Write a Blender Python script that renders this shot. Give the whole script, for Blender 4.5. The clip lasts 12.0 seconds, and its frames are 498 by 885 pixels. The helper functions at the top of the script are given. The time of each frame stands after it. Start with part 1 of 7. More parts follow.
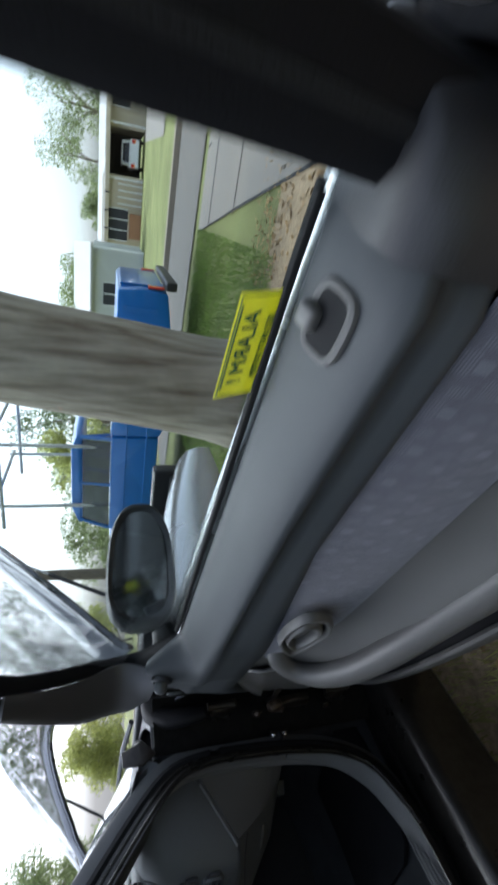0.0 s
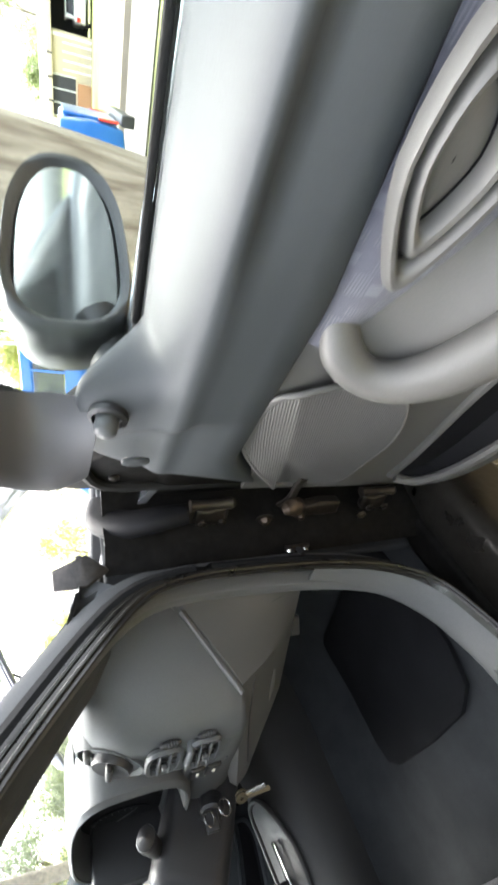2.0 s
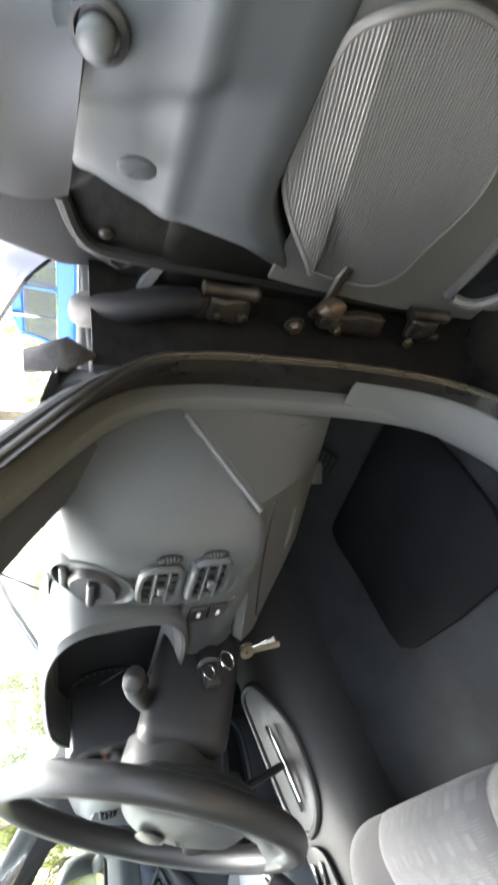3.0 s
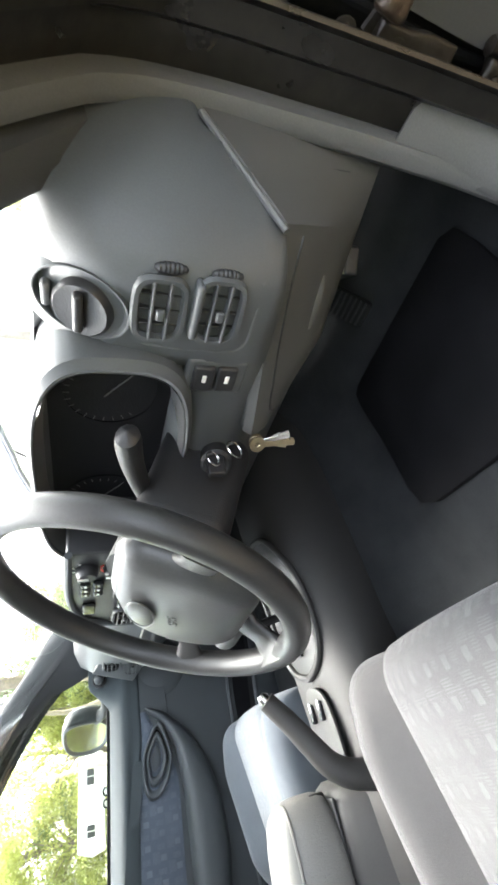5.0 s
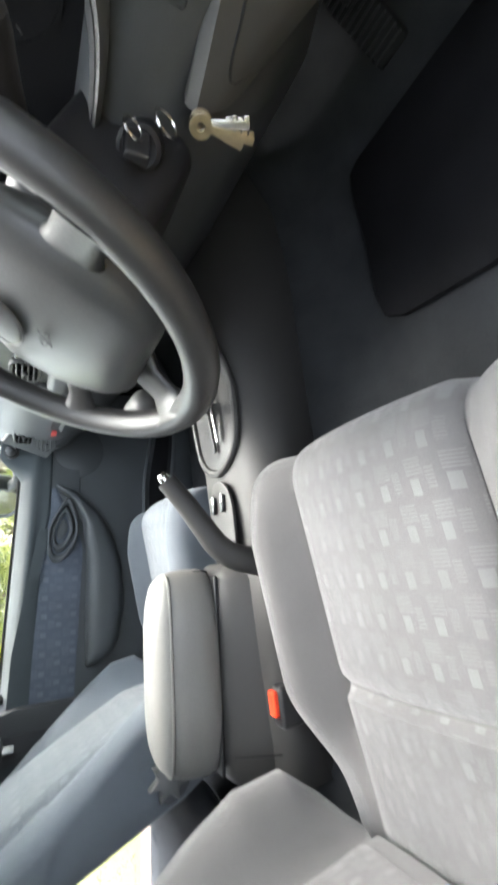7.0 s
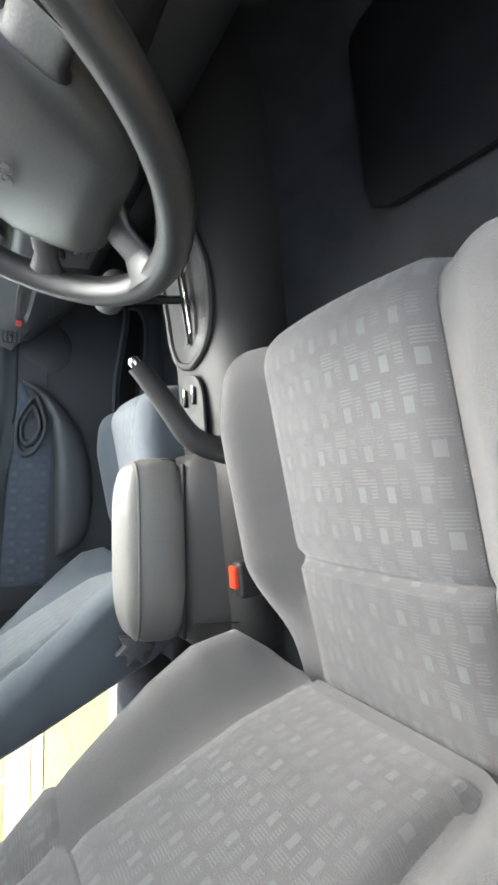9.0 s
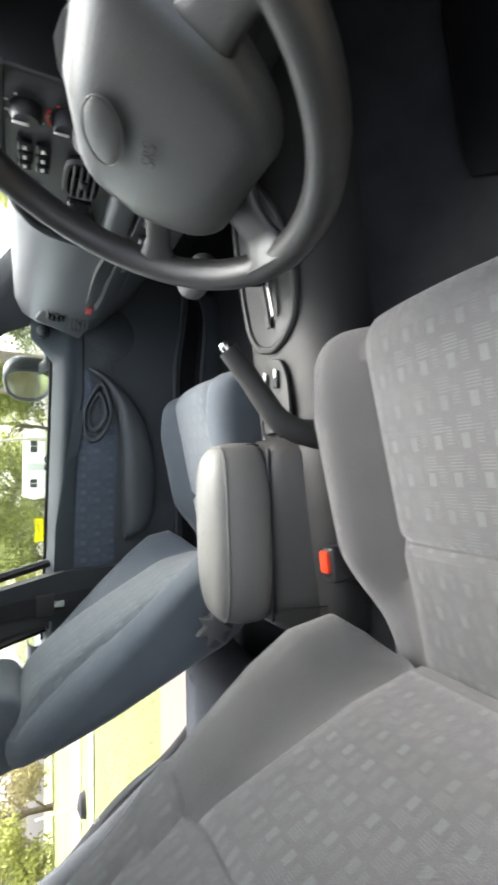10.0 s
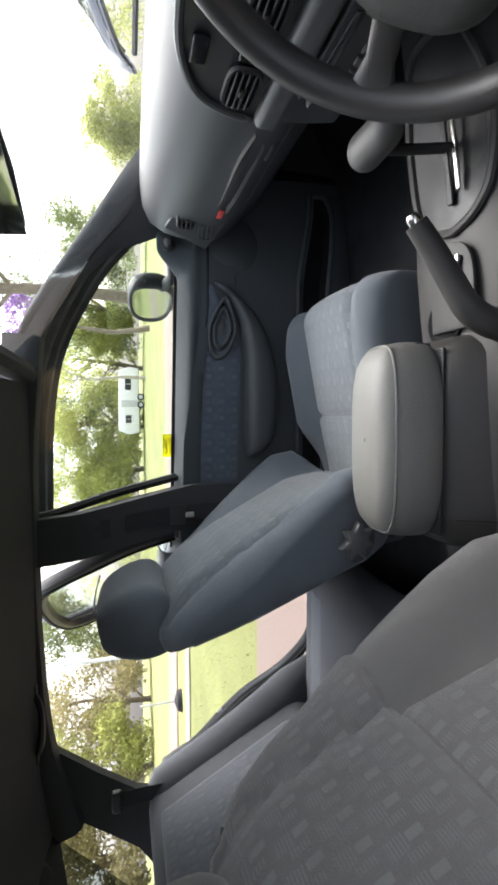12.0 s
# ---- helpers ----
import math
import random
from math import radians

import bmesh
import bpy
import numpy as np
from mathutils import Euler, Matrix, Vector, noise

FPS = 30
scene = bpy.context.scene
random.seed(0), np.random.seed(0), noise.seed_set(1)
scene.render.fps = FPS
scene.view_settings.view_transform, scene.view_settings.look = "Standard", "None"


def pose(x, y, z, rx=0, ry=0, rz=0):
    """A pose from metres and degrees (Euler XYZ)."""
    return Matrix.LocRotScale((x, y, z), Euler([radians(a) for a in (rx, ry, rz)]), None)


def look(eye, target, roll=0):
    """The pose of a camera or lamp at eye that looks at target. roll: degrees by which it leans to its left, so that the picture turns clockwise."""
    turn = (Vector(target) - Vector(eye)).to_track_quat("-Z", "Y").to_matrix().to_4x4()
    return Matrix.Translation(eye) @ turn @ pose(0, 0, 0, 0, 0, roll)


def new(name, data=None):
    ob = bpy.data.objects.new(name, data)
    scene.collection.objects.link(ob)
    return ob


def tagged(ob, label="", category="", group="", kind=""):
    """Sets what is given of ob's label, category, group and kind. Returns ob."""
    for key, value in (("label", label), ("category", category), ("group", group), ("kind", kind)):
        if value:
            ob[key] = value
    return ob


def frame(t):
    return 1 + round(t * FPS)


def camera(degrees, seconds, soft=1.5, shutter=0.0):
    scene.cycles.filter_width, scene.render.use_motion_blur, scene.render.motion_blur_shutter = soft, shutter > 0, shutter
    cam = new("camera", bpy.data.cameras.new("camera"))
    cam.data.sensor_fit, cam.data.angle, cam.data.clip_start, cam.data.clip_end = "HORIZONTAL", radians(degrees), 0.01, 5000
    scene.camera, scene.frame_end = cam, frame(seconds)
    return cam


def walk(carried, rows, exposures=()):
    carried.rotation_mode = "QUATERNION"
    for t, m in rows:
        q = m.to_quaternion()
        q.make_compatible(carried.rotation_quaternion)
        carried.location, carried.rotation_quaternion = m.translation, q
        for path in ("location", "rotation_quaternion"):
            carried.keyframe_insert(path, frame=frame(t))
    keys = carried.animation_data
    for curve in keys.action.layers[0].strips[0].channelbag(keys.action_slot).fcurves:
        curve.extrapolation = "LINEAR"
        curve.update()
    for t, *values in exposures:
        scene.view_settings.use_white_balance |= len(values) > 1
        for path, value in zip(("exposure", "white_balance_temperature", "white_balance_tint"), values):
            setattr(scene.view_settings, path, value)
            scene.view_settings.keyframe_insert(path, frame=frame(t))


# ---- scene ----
cam = camera(57.5, 12.0, 3.0, 0.3)
PATH = [
    (0, (1.935, -0.554, 1.066), (1.066, 1.141, 0.459), -88.6),
    (0.5, (1.765, -0.478, 1.027), (0.713, 1.136, 0.489), -88.6),
    (1, (1.644, -0.509, 0.993), (0.918, 1.251, 0.381), -92.0),
    (1.5, (1.481, -0.459, 0.984), (0.669, 1.212, 0.243), -93.6),
    (2, (1.369, -0.374, 0.987), (0.234, 1.094, 0.241), -91.7),
    (2.5, (1.234, -0.357, 1.000), (0.034, 1.043, 0.225), -91.9),
    (3, (1.109, -0.395, 0.975), (-0.174, 0.933, 0.205), -90.9),
    (3.5, (1.032, -0.463, 0.98), (-0.309, 0.801, 0.202), -90.9),
    (3.7, (1.011, -0.479, 0.983), (-0.349, 0.763, 0.205), -90.5),
    (5.3, (0.895, -0.498, 0.909), (-0.586, 0.66, 0.227), -89.9),
    (5.5, (0.887, -0.484, 0.882), (-0.594, 0.674, 0.201), -89.7),
    (6, (0.87, -0.485, 0.883), (-0.611, 0.676, 0.206), -89.8),
    (6.5, (0.841, -0.488, 0.889), (-0.744, 0.484, 0.152), -87.6),
    (7, (0.78, -0.542, 0.861), (-0.931, -0.008, -0.026), -86.1),
    (7.5, (0.776, -0.567, 0.892), (-0.972, -0.234, -0.021), -87.4),
    (7.7, (0.791, -0.571, 0.887), (-0.961, -0.281, -0.034), -87.9),
    (9.3, (0.763, -0.595, 0.858), (-0.95, -0.417, -0.159), -88.6),
    (9.5, (0.752, -0.591, 0.872), (-0.966, -0.435, -0.141), -89.2),
    (10, (0.729, -0.591, 0.934), (-1.062, -0.455, 0.053), -89.6),
    (10.5, (0.681, -0.611, 0.997), (-1.193, -0.493, 0.31), -90.3),
    (11, (0.664, -0.626, 1.026), (-1.234, -0.579, 0.398), -91.2),
    (11.5, (0.644, -0.631, 1.057), (-1.273, -0.662, 0.488), -91.8),
    (12, (0.635, -0.652, 1.035), (-1.287, -0.771, 0.494), -91.1),
]
EXPOSURES = [(0, 1.3, 5600, 10), (0.5, 1.25, 5950, 9), (1.0, 1.75, 6200, 10), (1.5, 3.5, 6500, 10), (2.0, 3.75, 6500, 10), (3.0, 4.1, 6500, 10), (3.5, 4.2, 6450, 10), (5.5, 4.12, 6500, 10), (6.0, 4.2, 6400, 10), (7.0, 3.95, 6500, 10), (7.5, 3.65, 6450, 10), (9.5, 3.5, 6450, 10), (10.0, 3.2, 6450, 11), (10.5, 2.75, 6400, 13), (11.0, 2.55, 6400, 14), (12, 2.55, 6400, 14)]
walk(cam, [(t, look(eye, target, roll)) for t, eye, target, roll in PATH], EXPOSURES)

# ---------------------------------------------------------------- world and sun
world = bpy.data.worlds.new("world")
scene.world = world
world.use_nodes = True
wn, wl = world.node_tree.nodes, world.node_tree.links
sky = wn.new("ShaderNodeTexSky")
sky.sky_type, sky.sun_disc = "NISHITA", False
sky.sun_elevation, sky.sun_rotation = radians(52), radians(306)
sky.air_density, sky.dust_density, sky.ozone_density = 1.0, 4.0, 1.0
haze = wn.new("ShaderNodeHueSaturation")
haze.inputs["Saturation"].default_value = 0.35
wl.new(sky.outputs[0], haze.inputs["Color"])
wl.new(haze.outputs[0], wn["Background"].inputs["Color"])
wn["Background"].inputs["Strength"].default_value = 0.15

sun = new("sun", bpy.data.lights.new("sun", "SUN"))
sun.data.energy, sun.data.angle, sun.data.color = 1.6, radians(66), (1.0, 0.97, 0.93)
sun.matrix_world = look((-7.2, 5.3, 11.5), (0, 0, 0))


# ---------------------------------------------------------------- materials
def mat(name, color, rough=0.6, metal=0.0, bump=0.0, grain=200.0, var=0.12, stain=6.0, spec=0.5, coat=0.0, sheen=0.0):
    """A surface with colour variation at two scales and a fine relief."""
    m = bpy.data.materials.new(name)
    m.use_nodes = True
    n, l = m.node_tree.nodes, m.node_tree.links
    b = n["Principled BSDF"]
    b.inputs["Roughness"].default_value, b.inputs["Metallic"].default_value = rough, metal
    b.inputs["Specular IOR Level"].default_value, b.inputs["Coat Weight"].default_value = spec, coat
    b.inputs["Sheen Weight"].default_value = sheen
    co = n.new("ShaderNodeTexCoord")
    big, fine = n.new("ShaderNodeTexNoise"), n.new("ShaderNodeTexNoise")
    big.inputs["Scale"].default_value, big.inputs["Detail"].default_value = stain, 6
    fine.inputs["Scale"].default_value, fine.inputs["Detail"].default_value = grain, 3
    for t in (big, fine):
        l.new(co.outputs["Object"], t.inputs["Vector"])
    add = n.new("ShaderNodeMath")
    add.operation = "ADD"
    l.new(big.outputs["Fac"], add.inputs[0])
    l.new(fine.outputs["Fac"], add.inputs[1])
    ramp = n.new("ShaderNodeMapRange")
    ramp.inputs["From Min"].default_value, ramp.inputs["From Max"].default_value = 0.6, 1.4
    ramp.inputs["To Min"].default_value, ramp.inputs["To Max"].default_value = 1 - var, 1 + var
    l.new(add.outputs[0], ramp.inputs["Value"])
    mul = n.new("ShaderNodeMix")
    mul.data_type, mul.blend_type = "RGBA", "MULTIPLY"
    mul.inputs["Factor"].default_value = 1
    mul.inputs[6].default_value = (*color, 1)
    l.new(ramp.outputs[0], mul.inputs[7])
    l.new(mul.outputs[2], b.inputs["Base Color"])
    rr = n.new("ShaderNodeMapRange")
    rr.inputs["To Min"].default_value, rr.inputs["To Max"].default_value = max(0.02, rough - 0.1), min(1, rough + 0.1)
    l.new(big.outputs["Fac"], rr.inputs["Value"])
    l.new(rr.outputs[0], b.inputs["Roughness"])
    if bump:
        bp = n.new("ShaderNodeBump")
        bp.inputs["Strength"].default_value, bp.inputs["Distance"].default_value = bump, 0.002
        l.new(fine.outputs["Fac"], bp.inputs["Height"])
        l.new(bp.outputs[0], b.inputs["Normal"])
    return m


def woven(name, base, light, axes="xy", turn=0.0, cell=(0.036, 0.041)):
    """Seat cloth: a knitted ground with small pale blocks and hatched blocks in offset rows."""
    m = mat(name, base, 0.9, bump=0.5, grain=900, var=0.2, stain=9, spec=0.2, sheen=0.25)
    n, l = m.node_tree.nodes, m.node_tree.links
    b = n["Principled BSDF"]
    under = b.inputs["Base Color"].links[0].from_socket
    co, rot, sep = n.new("ShaderNodeTexCoord"), n.new("ShaderNodeVectorRotate"), n.new("ShaderNodeSeparateXYZ")
    rot.rotation_type = "Z_AXIS"
    rot.inputs["Angle"].default_value = turn
    l.new(co.outputs["Object"], rot.inputs["Vector"])
    l.new(rot.outputs[0], sep.inputs[0])

    def op(kind, a, c=None):
        k = n.new("ShaderNodeMath")
        k.operation = kind
        for i, v in enumerate((a, c)):
            if v is None:
                continue
            if isinstance(v, (int, float)):
                k.inputs[i].default_value = v
            else:
                l.new(v, k.inputs[i])
        return k.outputs[0]

    pick = {"x": sep.outputs[0], "y": sep.outputs[1], "z": sep.outputs[2]}
    u, v = op("DIVIDE", pick[axes[0]], cell[0]), op("DIVIDE", pick[axes[1]], cell[1])
    row = op("MODULO", op("ADD", op("FLOOR", v), 200), 2)
    us = op("ADD", u, op("MULTIPLY", row, 0.5))
    fu, fv = op("FRACT", op("ADD", us, 100)), op("FRACT", op("ADD", v, 100))

    def box(cu, cv, hu, hv):
        return op("MULTIPLY", op("LESS_THAN", op("ABSOLUTE", op("SUBTRACT", fu, cu)), hu), op("LESS_THAN", op("ABSOLUTE", op("SUBTRACT", fv, cv)), hv))

    lines = op("GREATER_THAN", op("SINE", op("MULTIPLY", v, 75.0)), 0.1)
    hatch = op("MULTIPLY", op("MAXIMUM", box(0.45, 0.72, 0.24, 0.22), box(0.86, 0.4, 0.12, 0.26)), lines)
    solid = box(0.4, 0.25, 0.13, 0.19)
    wear = n.new("ShaderNodeTexNoise")
    wear.inputs["Scale"].default_value, wear.inputs["Detail"].default_value = 16.0, 4
    l.new(co.outputs["Object"], wear.inputs["Vector"])
    fade = op("MULTIPLY", op("SUBTRACT", wear.outputs["Fac"], 0.08), 2.1)
    mask = op("MULTIPLY", op("ADD", op("MULTIPLY", solid, 0.46), op("MULTIPLY", hatch, 0.38)), fade)
    mix = n.new("ShaderNodeMix")
    mix.data_type = "RGBA"
    mix.inputs[7].default_value = (*light, 1)
    l.new(mask, mix.inputs["Factor"])
    l.new(under, mix.inputs[6])
    l.new(mix.outputs[2], b.inputs["Base Color"])
    return m


def clear(name, tint=(0.93, 0.97, 0.95), rough=0.02, shine=0.05):
    """Thin window glass: mostly lets light pass, mirrors at a slant."""
    m = bpy.data.materials.new(name)
    m.use_nodes = True
    n, l = m.node_tree.nodes, m.node_tree.links
    n.remove(n["Principled BSDF"])
    tr, gl, mx, fr = n.new("ShaderNodeBsdfTransparent"), n.new("ShaderNodeBsdfGlossy"), n.new("ShaderNodeMixShader"), n.new("ShaderNodeLayerWeight")
    tr.inputs[0].default_value = (*tint, 1)
    gl.inputs["Roughness"].default_value = rough
    fr.inputs["Blend"].default_value = 0.5
    pw, ml = n.new("ShaderNodeMath"), n.new("ShaderNodeMath")
    pw.operation, ml.operation = "POWER", "MULTIPLY_ADD"
    pw.inputs[1].default_value, ml.inputs[1].default_value, ml.inputs[2].default_value = 4.0, 0.9, shine
    l.new(fr.outputs["Facing"], pw.inputs[0])
    l.new(pw.outputs[0], ml.inputs[0])
    l.new(ml.outputs[0], mx.inputs[0])
    l.new(tr.outputs[0], mx.inputs[1])
    l.new(gl.outputs[0], mx.inputs[2])
    l.new(mx.outputs[0], n["Material Output"].inputs[0])
    return m


PAD = mat("door_pad_vinyl", (0.035, 0.04, 0.043), 0.6, bump=0.08, grain=700, var=0.14)
DASH = mat("dash_vinyl", (0.064, 0.068, 0.07), 0.5, bump=0.09, grain=600, var=0.13)
DASHLOW = mat("dash_lower_plastic", (0.068, 0.0675, 0.064), 0.55, bump=0.1, grain=700, var=0.14)
PANEL = mat("door_panel_plastic", (0.085, 0.083, 0.078), 0.5, bump=0.08, grain=700, var=0.14)
LPAD = mat("passenger_pad_vinyl", (0.05, 0.06, 0.064), 0.8, bump=0.1, grain=700, var=0.14, spec=0.25)
LPANEL = mat("passenger_panel_plastic", (0.055, 0.062, 0.066), 0.55, bump=0.1, grain=700, var=0.14)
GRILLE = mat("speaker_grille_plastic", (0.085, 0.082, 0.077), 0.5, var=0.06)
CONSOLE = mat("console_plastic", (0.034, 0.033, 0.031), 0.6, bump=0.08, grain=700, var=0.16)
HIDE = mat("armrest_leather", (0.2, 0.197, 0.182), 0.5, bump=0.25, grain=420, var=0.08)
# the lid's own leather, darkened to paint the shade on its sides
HIDESHADED = mat("armrest_leather_shaded", (0.15, 0.147, 0.135), 0.45, bump=0.25, grain=420, var=0.1)
BLACK = mat("black_plastic", (0.018, 0.018, 0.019), 0.45, bump=0.2, grain=500, var=0.2)
GLOSSBLACK = mat("gloss_black", (0.012, 0.012, 0.013), 0.18, var=0.1)
RIM = mat("wheel_rim_vinyl", (0.022, 0.022, 0.0215), 0.42, bump=0.14, grain=380, var=0.15)
HUB = mat("wheel_hub_vinyl", (0.042, 0.043, 0.042), 0.36, bump=0.12, grain=420, var=0.14)
RUBBER = mat("rubber", (0.011, 0.011, 0.011), 0.8, bump=0.4, grain=300, var=0.25, spec=0.25)
SEAL = mat("seal_trim_grey", (0.085, 0.085, 0.083), 0.6, bump=0.2, grain=500, var=0.16)
CARPET = mat("carpet", (0.036, 0.038, 0.04), 0.95, bump=1.0, grain=900, var=0.4, stain=14, spec=0.1)
MATTING = mat("mat_rubber_pile", (0.011, 0.011, 0.012), 0.95, bump=1.0, grain=700, var=0.5, stain=10, spec=0.1)
LINER = mat("roof_lining", (0.055, 0.055, 0.052), 0.95, bump=0.4, grain=800, var=0.08)
PILLAR = mat("pillar_plastic", (0.035, 0.037, 0.039), 0.72, bump=0.25, grain=600, var=0.1)
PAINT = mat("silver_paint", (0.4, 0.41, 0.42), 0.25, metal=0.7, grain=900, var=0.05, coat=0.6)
# the car's silver again, darkened as if the open bonnet stood in shade
SHADEDSILVER = mat("shaded_silver_paint", (0.112, 0.114, 0.126), 0.1, metal=0.9, grain=900, var=0.05, coat=0.6)
# dark mottled paint for the driver's jamb and sill, against the silver body
JAMB = mat("dark_mottled_jamb_paint", (0.022, 0.02, 0.017), 0.3, metal=0.4, bump=0.3, grain=60, var=0.5, stain=18)
STEEL = mat("bright_metal", (0.72, 0.7, 0.66), 0.22, metal=1.0, grain=300, var=0.15)
RUST = mat("greasy_hinge_metal", (0.06, 0.043, 0.03), 0.4, metal=0.5, bump=0.5, grain=120, var=0.5, stain=40)
BRASS = mat("worn_key_metal", (0.33, 0.28, 0.19), 0.36, metal=1.0, grain=200, var=0.2)
# one fabric for both; the cushion's copy is darkened as if less lit
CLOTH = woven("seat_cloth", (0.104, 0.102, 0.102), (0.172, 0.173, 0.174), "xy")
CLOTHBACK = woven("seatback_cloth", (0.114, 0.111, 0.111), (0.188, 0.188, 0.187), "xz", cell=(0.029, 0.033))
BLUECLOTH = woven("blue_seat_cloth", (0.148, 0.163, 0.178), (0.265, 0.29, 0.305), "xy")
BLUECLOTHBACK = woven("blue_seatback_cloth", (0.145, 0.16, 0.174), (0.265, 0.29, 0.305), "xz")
DOORCLOTH = woven("door_cloth", (0.092, 0.094, 0.116), (0.185, 0.19, 0.22), "xz", turn=radians(23.2), cell=(0.046, 0.035))
LDOORCLOTH = woven("passenger_door_cloth", (0.08, 0.094, 0.118), (0.15, 0.17, 0.2), "yz", cell=(0.05, 0.04))
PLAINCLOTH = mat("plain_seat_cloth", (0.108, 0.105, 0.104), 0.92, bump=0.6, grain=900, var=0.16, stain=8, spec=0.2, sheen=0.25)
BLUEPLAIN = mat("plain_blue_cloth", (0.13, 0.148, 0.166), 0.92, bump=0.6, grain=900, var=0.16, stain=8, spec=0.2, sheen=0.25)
SEATSIDE = mat("seat_side_vinyl", (0.09, 0.093, 0.1), 0.75, bump=0.5, grain=500, var=0.2, stain=12)
# passenger seat cloth, darkened to paint the dimmer light on the bench
BENCHSHADED = mat("shaded_bench_cloth", (0.06, 0.066, 0.074), 0.92, bump=0.6, grain=900, var=0.14, stain=8, spec=0.2, sheen=0.2)
BENCHCLOTHSHADED = woven("shaded_bench_panel_cloth", (0.08, 0.09, 0.104), (0.14, 0.155, 0.17), "xz")
BELT = mat("belt_webbing", (0.02, 0.02, 0.022), 0.8, bump=0.5, grain=900, var=0.2)
REDPLASTIC = mat("red_plastic", (0.75, 0.06, 0.02), 0.35, var=0.06)
REDLABEL = mat("red_label", (0.55, 0.05, 0.04), 0.4, var=0.08)
WHITEMARK = mat("white_marking", (0.75, 0.74, 0.7), 0.5, var=0.05)
INK = mat("sticker_ink", (0.02, 0.1, 0.06), 0.5, var=0.05)
# near-black mottled metal, far darker than the silver skin
DARKMETAL = mat("near_black_mottled_metal", (0.007, 0.0066, 0.006), 0.6, bump=0.4, grain=80, var=0.6, stain=20, spec=0.08)
KNOBGREY = mat("knob_grey_plastic", (0.12, 0.12, 0.117), 0.5, bump=0.1, grain=500, var=0.1)
# black frames, and the near-black sheets that paint shade in recesses
FRAMESHADE = mat("dark_frame_and_recess_shade", (0.007, 0.007, 0.008), 0.65, bump=0.2, grain=400, var=0.2, spec=0.15)
# paler than the dash, to paint windscreen light on the hood's ledge
LITLINING = mat("lit_cluster_lining", (0.13, 0.13, 0.126), 0.38, bump=0.06, grain=600, var=0.1)
COVER = mat("frame_cover_plastic", (0.07, 0.069, 0.073), 0.5, bump=0.08, grain=700, var=0.1)
GLASS = clear("window_glass")
TINT = clear("tinted_rear_glass", (0.3, 0.33, 0.33))
SCREEN = clear("windscreen_glass", (0.9, 0.95, 0.93), shine=0.12)
MIRRORBODY = mat("mirror_housing_plastic", (0.02, 0.021, 0.022), 0.45, bump=0.15, grain=600, var=0.1)
# greasy metal, darkened so that the hinge parts merge with the shadow
SHADEGREASE = mat("greasy_shaded_metal", (0.02, 0.0165, 0.013), 0.4, metal=0.3, bump=0.6, grain=90, var=0.6, stain=30)
MIRRORGLASS = mat("mirror_glass", (0.55, 0.6, 0.62), 0.03, metal=1.0, var=0.02)


# ---------------------------------------------------------------- mesh helpers
ORIGIN = {}


def thing(name, at, label="", category="", group="", kind=""):
    ob = new(name)
    ob.empty_display_size = 0.05
    ob.location = at
    ORIGIN[ob.name] = Vector(at)
    return tagged(ob, label, category, group, kind)


def part(name, bm, material, parent=None, label="", xf=None, sharp=40.0):
    """Links a bmesh, given in the world's coordinates (or xf's), as one mesh under a thing or a part."""
    if xf is not None:
        bmesh.ops.transform(bm, matrix=xf, verts=bm.verts)
        if xf.determinant() < 0:
            bmesh.ops.reverse_faces(bm, faces=bm.faces)
    at = ORIGIN[parent.name] if parent else Vector()
    bmesh.ops.translate(bm, vec=-at, verts=bm.verts)
    me = bpy.data.meshes.new(name)
    bm.to_mesh(me)
    bm.free()
    me.materials.append(material)
    me.shade_smooth()
    if sharp:
        me.set_sharp_from_angle(angle=radians(sharp))
    ob = new(name, me)
    ob.parent = parent
    ORIGIN[ob.name] = at
    if label:
        ob["label"] = label
    return ob


def join(*parts):
    """Several bmeshes as one."""
    out = bmesh.new()
    for b in parts:
        me = bpy.data.meshes.new("tmp")
        b.to_mesh(me)
        b.free()
        out.from_mesh(me)
        bpy.data.meshes.remove(me)
    return out


def rbox(c, h, r=0.005, n=3, deform=None, m=None):
    """A rounded box: centre, half sizes, edge radius, cells along each flat side."""
    bm = bmesh.new()
    h = Vector(h)
    r = min(r, min(h) * 0.999)
    ax = []
    for k in range(3):
        a = h[k] - r
        edge = [0, 0.35, 0.7]
        ax.append([-h[k] + r * e for e in edge] + [-a + 2 * a * i / n for i in range(n + 1)] + [h[k] - r * e for e in reversed(edge)])
    seen = {}

    def vert(p):
        key = tuple(round(v, 6) for v in p)
        if key not in seen:
            q = Vector(p)
            inner = Vector([max(-(h[k] - r), min(h[k] - r, q[k])) for k in range(3)])
            d = q - inner
            if d.length > 1e-9:
                q = inner + d.normalized() * r
            if deform:
                q = Vector(deform(q))
            seen[key] = bm.verts.new(q)
        return seen[key]

    for k in range(3):
        i, j = (k + 1) % 3, (k + 2) % 3
        for side in (-1, 1):
            for a in range(len(ax[i]) - 1):
                for b in range(len(ax[j]) - 1):
                    quad = []
                    for da, db in ((0, 0), (1, 0), (1, 1), (0, 1)):
                        p = [0, 0, 0]
                        p[k], p[i], p[j] = side * h[k], ax[i][a + da], ax[j][b + db]
                        quad.append(vert(p))
                    if len(set(quad)) > 2:
                        bm.faces.new(quad if side > 0 else quad[::-1])
    if m is not None:
        bmesh.ops.transform(bm, matrix=m, verts=bm.verts)
    bmesh.ops.translate(bm, vec=c, verts=bm.verts)
    return bm


